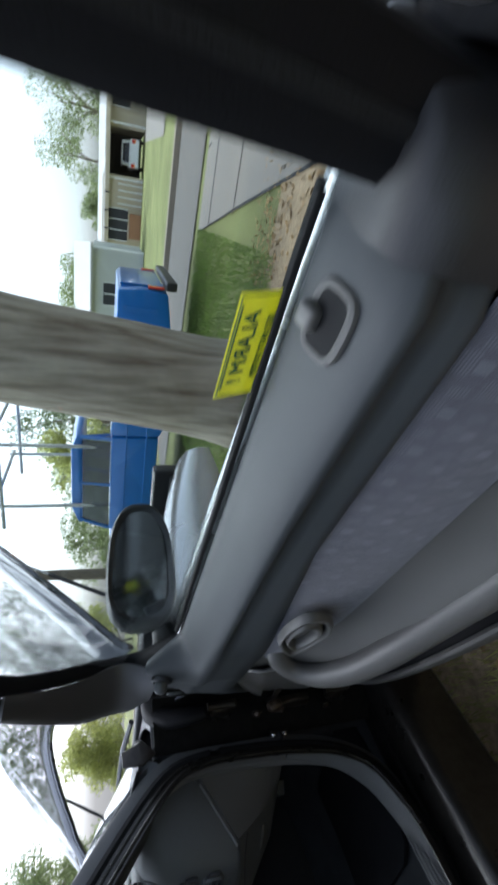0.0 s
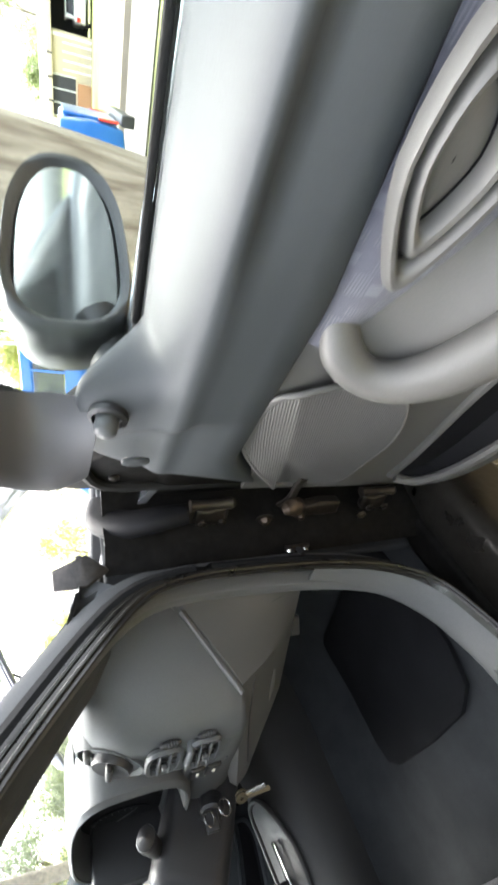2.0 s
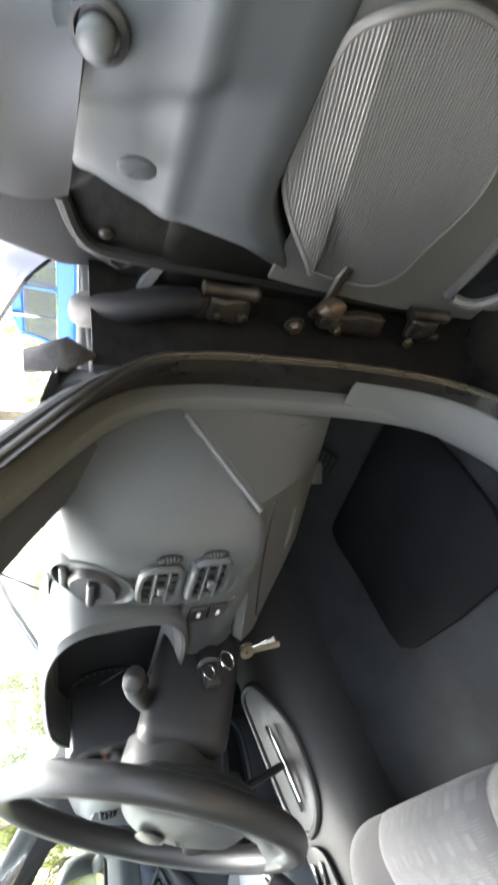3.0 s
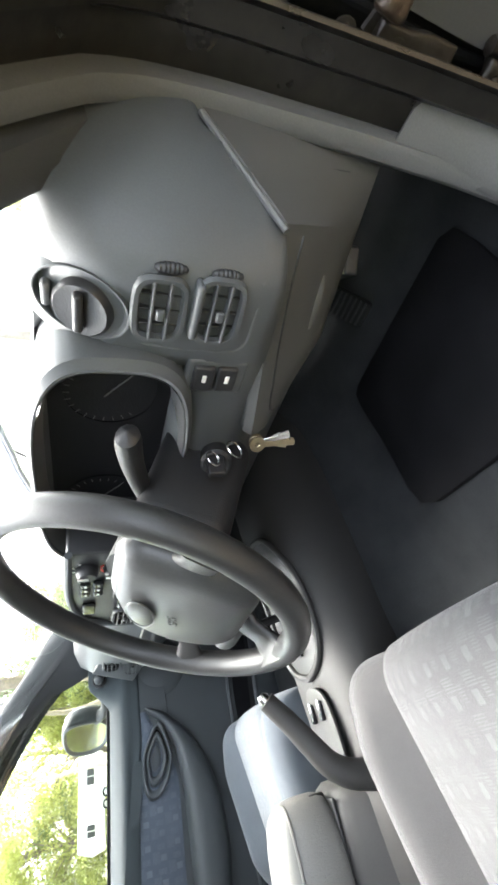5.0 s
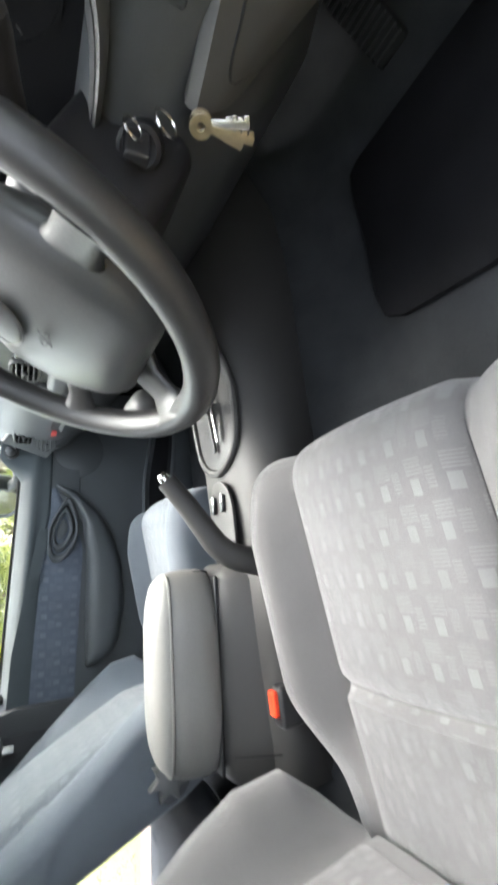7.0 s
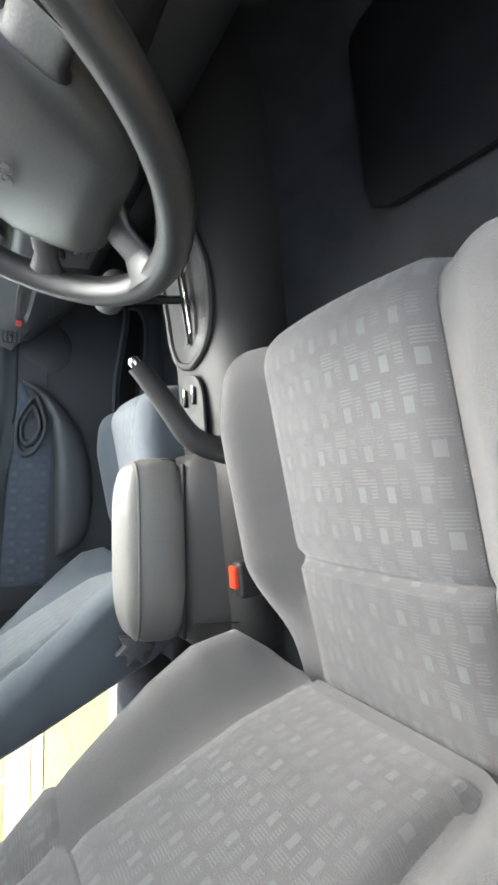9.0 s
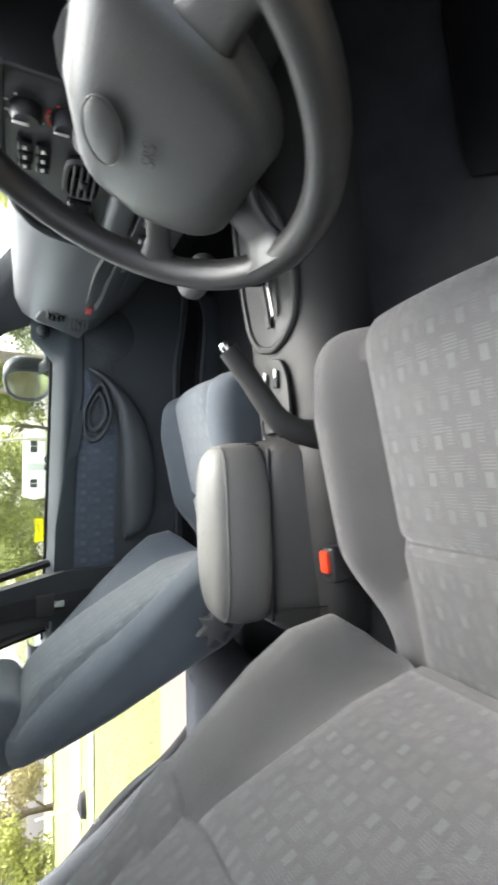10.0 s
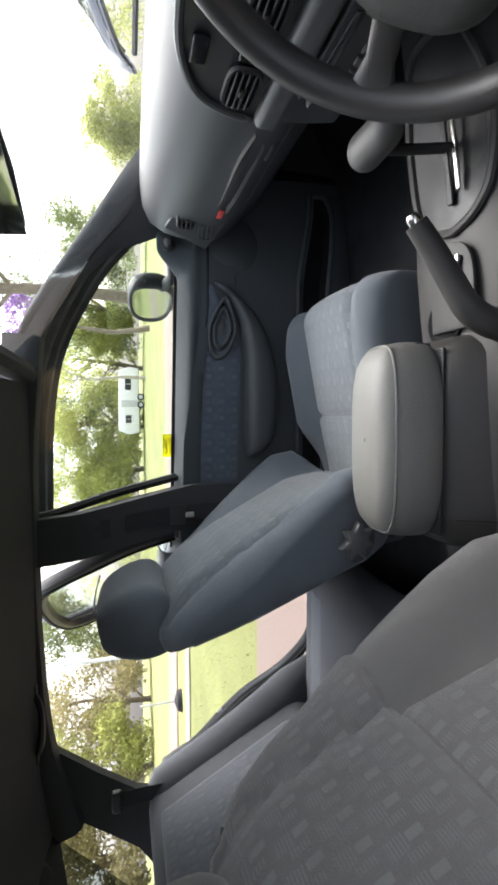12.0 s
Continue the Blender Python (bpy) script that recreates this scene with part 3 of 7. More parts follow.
    # the mirror's joystick
    jm = xf @ axis_to((0.172, 0.014, 0.945 - drop), (0, -1, 0.25)) @ Matrix.Scale(0.78, 4)
    part("joystick_collar", lathe([(0.027, -0.004), (0.027, 0.006), (0.021, 0.009), (0.019, 0.002)], 20), BLACK, d, "", jm)
    part("mirror_joystick", lathe([(0.0155, 0), (0.0165, 0.018), (0.0155, 0.026), (0.011, 0.031), (0, 0.033)], 20), DASH, d, "round mirror adjuster", jm)
    # lock slide
    c2 = Vector((1.026, 0.038, 0.924 - drop))
    lm = xf @ (Matrix.Translation(c2) @ Matrix.Rotation(radians(-68), 4, "X"))
    part("lock_bezel", tube([(0.026 * math.copysign(abs(math.cos(t)) ** 0.6, math.cos(t)), 0, 0.017 * math.copysign(abs(math.sin(t)) ** 0.6, math.sin(t))) for t in [2 * math.pi * k / 20 for k in range(20)]], 0.0042, 8, (0, 1, 0), closed=True), panel, d, "grey lock bezel", lm)
    # near-black plate paints the shade under the slide
    part("lock_hollow", rbox((0, -0.001, 0), (0.023, 0.002, 0.014), 0.001, 1), FRAMESHADE, d, "", lm)
    part("lock_slide", rbox((-0.003, -0.005, 0.014), (0.01, 0.007, 0.009), 0.005, 2), panel, d, "", lm)
    # outside mirror
    mo = 0.0 if driver else 0.1

    def shell_ring(f, s):
        out = []
        for k in range(32):
            t = 2 * math.pi * k / 32
            c, w = math.cos(t), math.sin(t)
            y = (0.132 if driver else 0.1) * math.copysign(abs(c) ** 0.7, c)
            out.append((0.19 + (s - 0.19) * (1.0 if driver else 0.55) + mo + (0.12 if driver else 0.32) * f * y, 0.262 + f * y, 0.98 - 0.5 * mo + f * 0.068 * math.copysign(abs(w) ** 0.75, w) * (1 - 0.16 * c)))
        return out

    mir = part("mirror_housing", loft([shell_ring(f, s) for f, s in ((0.9, 0.19), (0.97, 0.2), (1.04, 0.202), (1.1, 0.19), (1.1, 0.16), (1.0, 0.115), (0.8, 0.085), (0.5, 0.07), (0.1, 0.065))], closed=True), MIRRORBODY, d, "dark door mirror housing", xf, sharp=80)
    part("mirror_foot", tube(smooth_path([(0.1 + mo * 0.5, 0.085, 0.925 - 0.4 * mo), (0.13 + mo, 0.13, 0.93 - 0.6 * mo), (0.15 + mo, 0.18, 0.95 - 0.5 * mo)], 3), 0.034 if driver else 0.02, 12, (0, 0, 1), 0.8), MIRRORBODY, mir, "", xf)
    part("mirror_face", plate([(x + (0.16 * (y - 0.262) - 0.016 if driver else 0.0), y, z) for x, y, z in shell_ring(0.93, 0.19)], (-0.003, 0, 0)), MIRRORGLASS, mir, "mirror glass", xf)
    return d


driver_door = door("driver_door", DOOR_OPEN, "silver driver door standing open, grey trim inside", PAD, PANEL, DOORCLOTH, True)
passenger_door = door("passenger_door", DOOR_SHUT, "closed passenger door with dark grey trim", LPAD, LPANEL, LDOORCLOTH, False)

# ---------------------------------------------------------------- car body
car = thing("car_body", (0, 0, 0), "silver sedan body with dark door jambs", "car", kind="structure")
# the driver's door opening, seen from the side: (y, z) along its edge, from the roof down and back along the sill
APERTURE = smooth_path([(0, -0.95, 1.285), (0, -0.66, 1.275), (0, -0.44, 1.235), (0, -0.22, 1.127), (0, -0.09, 1.025), (0, 0.005, 0.925), (0, 0.03, 0.84), (0, 0.03, 0.74), (0, 0.022, 0.63), (0, 0.0, 0.52), (0, -0.045, 0.44), (0, -0.12, 0.395), (0, -0.25, 0.365), (0, -0.6, 0.36), (0, -0.95, 0.36), (0, -1.03, 0.4), (0, -1.06, 0.6), (0, -1.06, 0.9), (0, -1.06, 1.15), (0, -1.03, 1.26), (0, -0.95, 1.285)], 4)


def offset_ring(side, steps):
    """Strips that step outwards from the door opening: (x, distance from its edge)."""
    rows, n = [], len(APERTURE)
    for i, p in enumerate(APERTURE):
        a, b = APERTURE[max(i - 1, 0)], APERTURE[min(i + 1, n - 1)]
        t = (b - a).normalized()
        out = Vector((0, -t.z, t.y)) * -1
        lean = 0.16 * max(0, p.z - 0.95)
        rear = -9.0 if side > 0 else -0.975 - 0.16 * max(0, p.z - 0.84)
        rows.append([Vector((side * (x - lean * 0.9), max(rear, p.y + out.y * o), p.z + out.z * o)) for x, o in steps])
    return rows


for side, name in ((1, "driver"), (-1, "passenger")):
    part("door_jamb", loft(offset_ring(side, [(0.79, 0.0), (0.82, 0.012), (0.835, 0.014), (0.84, 0.03), (0.862, 0.034), (0.868, 0.05)]), thick=0.003), JAMB if side > 0 else PILLAR, car, "dark door jamb")
    if side > 0:
        for x, o in ((0.838, 0.022), (0.866, 0.042)):
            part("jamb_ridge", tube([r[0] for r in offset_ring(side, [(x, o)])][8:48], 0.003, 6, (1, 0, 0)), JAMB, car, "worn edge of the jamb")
    lip = offset_ring(side, [(0.785, -0.004)])
    part("opening_trim", tube([r[0] for r in lip], 0.034, 12, (1, 0, 0), 0.5, square=2.6) if side > 0 else tube([r[0] for r in lip], 0.02, 8, (1, 0, 0), 0.5), SEAL if side > 0 else PILLAR, car, "grey trim round the door opening")
    part("weather_strip", tube([r[0] for r in offset_ring(side, [(0.822, 0.004)])], 0.009, 6), RUBBER, car, "")
# sill cover on the driver's side
rows = []
for q in smooth_path([(0, 0.004, 0.63), (0, -0.018, 0.542), (0, -0.056, 0.476), (0, -0.126, 0.428), (0, -0.25, 0.401), (0, -0.6, 0.391), (0, -1.0, 0.391)], 5):
    y, z = q.y, q.z
    k = 0.9 + 0.1 * sstep(0.6, 0.44, z)
    rows.append([(0.835 - (0.835 - x) * k, v, w) for x, v, w in [(0.835, y - 0.0, z - 0.012), (0.824, y - 0.002, z - 0.004), (0.81, y - 0.004, z - 0.001), (0.796, y - 0.005, z + 0.001), (0.784, y - 0.005, z + 0.001), (0.775, y - 0.004, z - 0.003), (0.769, y + 0.002, z - 0.012), (0.765, y + 0.01, z - 0.03), (0.762, y + 0.02, z - 0.08)]])
part("sill_cover", loft(rows, thick=0.004), SEAL, car, "pale grey plastic sill cover", sharp=80)
for k in range(4):
    part("tread_rib", tube([(0.798 + 0.01 * k, -0.2 - 0.02 * k, 0.415 - 0.003 * k), (0.798 + 0.01 * k, -0.3, 0.409 - 0.003 * k), (0.798 + 0.01 * k, -0.98, 0.404 - 0.003 * k)], 0.003, 6, (0, 0, 1), 0.8), SEAL, car)
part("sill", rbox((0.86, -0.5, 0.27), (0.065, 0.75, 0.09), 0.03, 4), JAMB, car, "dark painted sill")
part("inner_sill", rbox((0.795, -0.03, 0.325), (0.032, 0.33, 0.045), 0.012, 2), DARKMETAL, car, "dark inner face of the sill")
part("sill", rbox((-0.86, -0.9, 0.27), (0.065, 1.2, 0.09), 0.03, 4), PAINT, car, "")

# pillars inside
def pillar(path, r, flat, material=PILLAR, label=""):
    part("pillar", tube(smooth_path(path, 5), r, 10, (1, 0, 0), flat, square=3), material, car, label)


rows = []
for z, y0, y1, x in ((0.86, 0.17, -0.09, 0.745), (0.93, 0.15, -0.13, 0.742), (0.97, 0.12, -0.15, 0.738), (1.025, 0.035, -0.172, 0.73), (1.09, -0.075, -0.235, 0.715), (1.16, -0.19, -0.31, 0.695), (1.22, -0.29, -0.385, 0.675), (1.27, -0.385, -0.46, 0.655), (1.3, -0.47, -0.55, 0.64)):
    face = [(-x - 0.02 + 0.028 * math.sin(math.pi * k / 8) ** 0.6, y0 + (y1 - y0) * k / 8, z) for k in range(9)]
    rows.append(face + [(-x - 0.035, y0 + (y1 - y0) * k / 4, z) for k in (3.6, 2, 0.4)])
part("pillar_trim", loft(rows, closed=True, caps=True), PILLAR, car, "broad grey trim of the windscreen pillar", sharp=70)
for side in (1, -1):
    pillar([(side * 0.75, 0.03, 0.93), (side * 0.73, -0.1, 1.04), (side * 0.7, -0.25, 1.15), (side * 0.66, -0.45, 1.255), (side * 0.63, -0.62, 1.3)], 0.045 if side > 0 else 0.02, 0.6, label="dark grey windscreen pillar")
    part("roof_rail", tube(smooth_path([(side * 0.645, -0.45, 1.27), (side * 0.64, -0.8, 1.295), (side * 0.64, -1.2, 1.295), (side * 0.65, -1.55, 1.27), (side * 0.66, -1.8, 1.2)], 4), 0.05, 10, (1, 0, 0), 0.8, square=3), PILLAR, car, "dark roof rail")
    rows = [[(side * (0.735 - 0.14 * max(0, z - 0.85)), y + w, z) for w in (-0.05, -0.035, 0.0, 0.05, 0.075)] for z, y in ((0.33, -0.93), (0.6, -0.93), (0.84, -0.93), (1.0, -0.96), (1.15, -0.99), (1.3, -1.0))]
    part("pillar", loft(rows, thick=0.05), PILLAR, car, "dark middle pillar")
    rows = [[(side * (0.73 - 0.14 * max(0, z - 0.85)), y, z) for y in (y0, (y0 + y1) / 2, y1)] for z, y0, y1 in ((0.5, -1.66, -2.2), (0.8, -1.79, -2.2), (0.93, -1.785, -2.06), (1.01, -1.75, -1.93), (1.12, -1.66, -1.83), (1.22, -1.57, -1.745), (1.29, -1.5, -1.68))]
    part("rear_quarter", loft(rows, thick=0.03), PILLAR, car, "dark rear quarter trim")
# closed rear bodywork
for side, y0 in ((1, -1.06), (-1, -1.8)):
    rows = []
    for i in range(9):
        y = y0 + (-2.72 - y0) * i / 8
        tuck = 0.1 * sstep(-2.3, -2.72, y)
        rows.append([(side * (0.79 - tuck), y, 0.94), (side * (0.85 - tuck), y, 0.92), (side * (0.9 - tuck), y, 0.84), (side * (0.925 - tuck), y, 0.7), (side * (0.925 - tuck), y, 0.45), (side * (0.88 - tuck), y, 0.22)])
    part("rear_flank", loft(rows, thick=0.012), PAINT, car, "silver rear flank")
part("boot_lid", loft([[(u * (0.8 - 0.06 * i / 6), -2.28 - 0.42 * i / 6, 0.955 - 0.05 * (i / 6) ** 2 - 0.03 * u * u) for u in [-1 + 2 * k / 10 for k in range(11)]] for i in range(7)], thick=0.012), PAINT, car, "silver boot lid")
part("rear_panel", rbox((0, -2.72, 0.6), (0.8, 0.03, 0.3), 0.025, 3), PAINT, car, "silver rear panel")
part("roof_panel", loft([[(x, y, 1.335 - 0.08 * (x / 0.66) ** 2 - 0.12 * max(0, -1.6 - y)) for x in (-0.66, -0.45, -0.2, 0, 0.2, 0.45, 0.66)] for y in (-0.6, -0.9, -1.3, -1.6, -2.0)], thick=-0.03), PAINT, car, "silver roof")
lining = part("ceiling", loft([[(x, y, 1.318 - 0.07 * (x / 0.66) ** 2 - 0.12 * max(0, -1.6 - y)) for x in (-0.66, -0.5, -0.2, 0, 0.2, 0.5, 0.66)] for y in (-0.57, -0.9, -1.3, -1.6, -2.0)]), LINER, None, "")
tagged(lining, "grey cloth roof lining", "roof lining", kind="structure")
part("header_rail", tube([(-0.64, -0.55, 1.262), (-0.35, -0.52, 1.3), (0, -0.51, 1.31), (0.35, -0.52, 1.3), (0.64, -0.55, 1.262)], 0.03, 8), LINER, car, "")
# windscreen
rows = []
for i in range(9):
    t = i / 8
    row = []
    for k in range(13):
        u = -1 + 2 * k / 12
        low = Vector((u * 0.735, 0.06 + 0.36 * (1 - u * u), 0.945))
        high = Vector((u * 0.62, -0.56 + 0.06 * (1 - u * u), 1.29 + 0.03 * (1 - u * u)))
        row.append(low.lerp(high, t) + Vector((0, 0.03, 0.04)) * math.sin(math.pi * t) * (1 - u * u))
    rows.append(row)
ws = part("windscreen", loft(rows), SCREEN, car, "curved windscreen glass")
ws.visible_shadow = False
part("windscreen_seal", tube([Vector(p) + Vector((0, 0.005, 0)) for p in rows[0]], 0.012, 6), RUBBER, car, "")
# the bonnet stands open on its struts, its painted face towards the windscreen
BONNET_TILT = radians(39.4)


def on_bonnet(u, v, out=0.0):
    """A point of the raised bonnet: u across (-1 to 1), v from the rear edge (0) to the nose (1)."""
    x = 0.8 * u * (1 - 0.1 * v * v)
    rear = 0.33 + 0.27 * (1 - abs(u) ** 1.7)
    reach = 0.84 - 0.27 * (1 - abs(u) ** 1.7) - 0.1 * u * u
    y = rear + reach * v
    lip = 0.022 * sstep(0.93, 1.0, abs(u)) + 0.012 * sstep(0.03, 0.0, v) + 0.09 * sstep(0.75, 1.0, v) ** 2
    h = 0.026 * (1 - u * u) + 0.006 * math.exp(-(((abs(u) - 0.62) / 0.05) ** 2)) - lip + out
    return Vector((x, y - h * math.sin(BONNET_TILT), 1.016 + math.tan(BONNET_TILT) * (y - 0.33) + h * math.cos(BONNET_TILT)))


US = [-1, -0.985, -0.965, -0.94] + [-0.9 + 1.8 * k / 30 for k in range(31)] + [0.94, 0.965, 0.985, 1]
VS = [0, 0.01, 0.025, 0.05] + [0.1 + 0.9 * k / 16 for k in range(17)]
bonnet = part("bonnet", loft([[on_bonnet(u, v) for u in US] for v in VS]), SHADEDSILVER, car, "glossy silver bonnet standing open", sharp=60)
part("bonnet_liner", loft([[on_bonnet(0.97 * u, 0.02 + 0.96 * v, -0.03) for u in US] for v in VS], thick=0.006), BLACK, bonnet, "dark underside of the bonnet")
part("bonnet_edge", tube([on_bonnet(1, v, -0.012) for v in VS] + [on_bonnet(u, 1, -0.012) for u in reversed(US)] + [on_bonnet(-1, v, -0.012) for v in reversed(VS)] + [on_bonnet(u, 0, -0.012) for u in US[1:-1]], 0.01, 6, closed=True), SHADEDSILVER, bonnet, "folded edge of the bonnet")
for side in (1, -1):
    strut = part("bonnet_strut", tube([(side * 0.715, 0.64, 1.03), (side * 0.715, 0.77, 1.24)], 0.007, 8), BLACK, car, "black gas strut of the bonnet")
    part("strut_rod", tube([(side * 0.715, 0.77, 1.24), (side * 0.715, 0.85, 1.372)], 0.004, 8), STEEL, strut)
    part("strut_foot", rbox((side * 0.72, 0.63, 0.95), (0.012, 0.014, 0.09), 0.006, 1), BLACK, strut)
part("engine_bay", rbox((0, 0.95, 0.7), (0.74, 0.5, 0.05), 0.02, 2), BLACK, car, "dark engine bay")
part("slam_panel", rbox((0, 1.44, 0.76), (0.76, 0.04, 0.07), 0.02, 2), BLACK, car, "dark front panel under the bonnet")
part("cowl", loft([[(0.76 * u, 0.1 + 0.36 * (1 - u * u) + d, z) for u in [-1 + k / 10 for k in range(21)]] for d, z in ((0.0, 0.925), (0.06, 0.915), (0.1, 0.89), (0.12, 0.8))], thick=0.006), BLACK, car, "black plastic cowl below the windscreen")
for side in (1, -1):
    rows = []
    for i in range(11):
        y = 0.15 + 1.2 * i / 10
        top = 0.885 - 0.16 * (i / 10) ** 2.2
        rows.append([(side * 0.79, y, top + 0.012), (side * 0.85, y, top), (side * 0.9, y, top - 0.03), (side * 0.922, y, top - 0.07), (side * 0.93, y, (top - 0.07 + (0.45 if i < 5 else 0.58)) / 2), (side * 0.925, y, 0.45 if i < 5 else 0.58)])
    part("wing", loft(rows, thick=0.012), PAINT, car, "silver front wing")
part("wiper", tube([(0.55, 0.3, 0.97), (0.3, 0.36, 0.985), (-0.1, 0.42, 0.99)], 0.008, 6), BLACK, car, "black wiper arm")
part("wiper", tube([(-0.05, 0.42, 0.97), (-0.3, 0.38, 0.985), (-0.6, 0.26, 0.985)], 0.008, 6), BLACK, car, "black wiper arm")
# firewall, tail, floor
part("firewall", rbox((0, 0.46, 0.6), (0.8, 0.02, 0.34), 0.01, 1), BLACK, car, "")
part("tail", rbox((0, -2.3, 0.65), (0.78, 0.05, 0.35), 0.02, 1), PILLAR, car, "")
# the tint is an added light block for the rear bench
part("rear_window", loft([[(x, -2.28 + 0.2 * (x / 0.66) ** 2, 0.98) for x in (-0.66, -0.4, 0, 0.4, 0.66)], [(x, -1.9 + 0.14 * (x / 0.62) ** 2, 1.25) for x in (-0.62, -0.36, 0, 0.36, 0.62)]]), TINT, car, "rear window, tint added to cut light on the bench")
rows = []
for y, z in ((-2.2, 0.33), (-1.2, 0.33), (-0.35, 0.325), (-0.15, 0.328), (0.02, 0.33), (0.15, 0.35), (0.28, 0.42), (0.4, 0.56), (0.44, 0.75)):
    rows.append([(x, y, z + 0.1 * math.exp(-((x / 0.17) ** 4)) * (1 if y < 0.3 else 0.3) + (0.02 if abs(x) > 0.7 else 0)) for x in [-0.78 + 1.56 * k / 26 for k in range(27)]])
floor = part("floor", loft(rows, thick=0.01), CARPET, None)
tagged(floor, "dark grey car carpet", "carpet", kind="structure")

part("kick_panel", rbox((-0.765, 0.2, 0.62), (0.008, 0.27, 0.32), 0.006, 1), PILLAR, car, "dark side panel of the footwell")
part("kick_panel", rbox((0.765, 0.26, 0.62), (0.008, 0.2, 0.32), 0.006, 1), CARPET, car, "dark side panel of the footwell")
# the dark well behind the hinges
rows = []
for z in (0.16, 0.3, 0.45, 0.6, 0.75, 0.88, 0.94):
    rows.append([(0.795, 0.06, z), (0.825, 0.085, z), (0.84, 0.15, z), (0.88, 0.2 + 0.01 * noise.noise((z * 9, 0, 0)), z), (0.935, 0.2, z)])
part("hinge_well", loft(rows, thick=0.006), DARKMETAL, car, "near-black hinge pillar")
part("corner_gusset", plate([(0.806, 0.058, 0.935), (0.808, 0.088, 0.965), (0.797, 0.074, 1.012), (0.79, 0.046, 1.01), (0.798, 0.04, 0.965)], (0.006, 0.002, 0), 0.0015, 1), SHADEGREASE, car, "folded dark plate at the foot of the windscreen pillar")
part("scuttle_corner", tube(smooth_path([(0.79, 0.2, 0.93), (0.815, 0.15, 0.935), (0.84, 0.115, 0.905), (0.862, 0.1, 0.86), (0.868, 0.1, 0.82)], 4), 0.03, 12, (1, 0, 0), 0.8, taper=lambda t: 1.0 - 0.45 * t, square=2.6), FRAMESHADE, car, "black moulded corner between wing and windscreen")
# door hinges, check strap and wires
for z in (0.47, 0.78):
    h = thing("jamb_bracket", (0.9, 0.09, z), "greasy steel hinge on the jamb, shade in its colour", "hinge", "door hinges")
    part("body_leaf", rbox((0.86, 0.104, z), (0.016, 0.01, 0.026), 0.006, 3, lambda q: q + Vector((0.004, 0.003, 0.004)) * noise.noise(q * 60)), SHADEGREASE, h)
    part("pin", lathe([(0.006, -0.036), (0.01, -0.03), (0.008, -0.02), (0.008, 0.028), (0.01, 0.036), (0, 0.038)], 12, Matrix.Translation((0.884, 0.1, z))), SHADEGREASE, h)
    for dz in (-0.016, 0.016):
        part("bolt", lathe([(0.007, 0), (0.007, 0.004), (0.004, 0.006), (0, 0.006)], 6, axis_to((0.858, 0.088, z + dz), (-0.2, -1, 0))), SHADEGREASE, h)
strap = thing("door_check_strap", (0.89, 0.09, 0.65), "greasy orange-brown door check strap", "check strap")
part("arm", tube(smooth_path([(0.86, 0.11, 0.655), (0.89, 0.095, 0.65), (0.92, 0.09, 0.648), (0.94, 0.085, 0.645)], 4), 0.005, 8, (0, 0, 1), 1.6), SHADEGREASE, strap)
part("roller_box", rbox((0.888, 0.076, 0.652), (0.01, 0.01, 0.018), 0.006, 4, lambda q: q + Vector((0.006, 0.005, 0.006)) * noise.noise(q * 55)), RUST, strap, "rusty crumpled roller")
part("bracket", rbox((0.862, 0.098, 0.6), (0.014, 0.01, 0.05), 0.005, 3, lambda q: q + Vector((0.004, 0.004, 0.003)) * noise.noise(q * 50)), SHADEGREASE, strap)
for k, (x, y, z, r) in enumerate(((0.855, 0.088, 0.69, 0.009), (0.856, 0.09, 0.625, 0.007))):
    nut = thing("jamb_nut", (x, y, z), "greasy brown nut and washer on the jamb", "nut", "jamb nuts")
    part("washer", lathe([(r * 1.5, 0), (r * 1.5, 0.002), (r, 0.003), (0, 0.003)], 16, axis_to((x, y, z), (-0.3, -1, 0.1))), SHADEGREASE, nut)
    part("head", lathe([(r, 0.002), (r, 0.008), (r * 0.7, 0.011), (0, 0.011)], 6, axis_to((x, y, z), (-0.3, -1, 0.1))), RUST, nut)
relay = thing("connector_box", (0.86, 0.1, 0.8), "small near-black plastic connector box on the jamb", "connector")
part("case", rbox((0.858, 0.11, 0.802), (0.014, 0.01, 0.024), 0.003, 2), SHADEGREASE, relay)
part("plug", rbox((0.858, 0.11, 0.762), (0.012, 0.01, 0.012), 0.003, 1), BLACK, relay)
cb = thing("jamb_bolt", (0.85, 0.09, 0.5), "small brass-coloured bolt in the jamb", "bolt")
part("head", lathe([(0.008, 0), (0.008, 0.004), (0.005, 0.006), (0, 0.006)], 6, axis_to((0.846, 0.084, 0.5), (-0.2, -1, 0))), BRASS, cb)
striker = thing("courtesy_switch", (0.81, 0.06, 0.635), "bright metal courtesy light switch with black plunger", "switch")
part("plate", rbox((0.815, 0.052, 0.635), (0.006, 0.003, 0.022), 0.002, 1), SHADEGREASE, striker)
for dz in (-0.014, 0.014):
    part("screw", lathe([(0.0065, 0), (0.006, 0.004), (0.003, 0.006), (0, 0.006)], 12, axis_to((0.813, 0.049, 0.635 + dz), (-0.3, -1, 0))), STEEL, striker, "bright screw head")
part("plunger", lathe([(0.005, 0), (0.005, 0.018), (0, 0.02)], 10, axis_to((0.818, 0.048, 0.635), (0.3, -1, 0))), BLACK, striker)

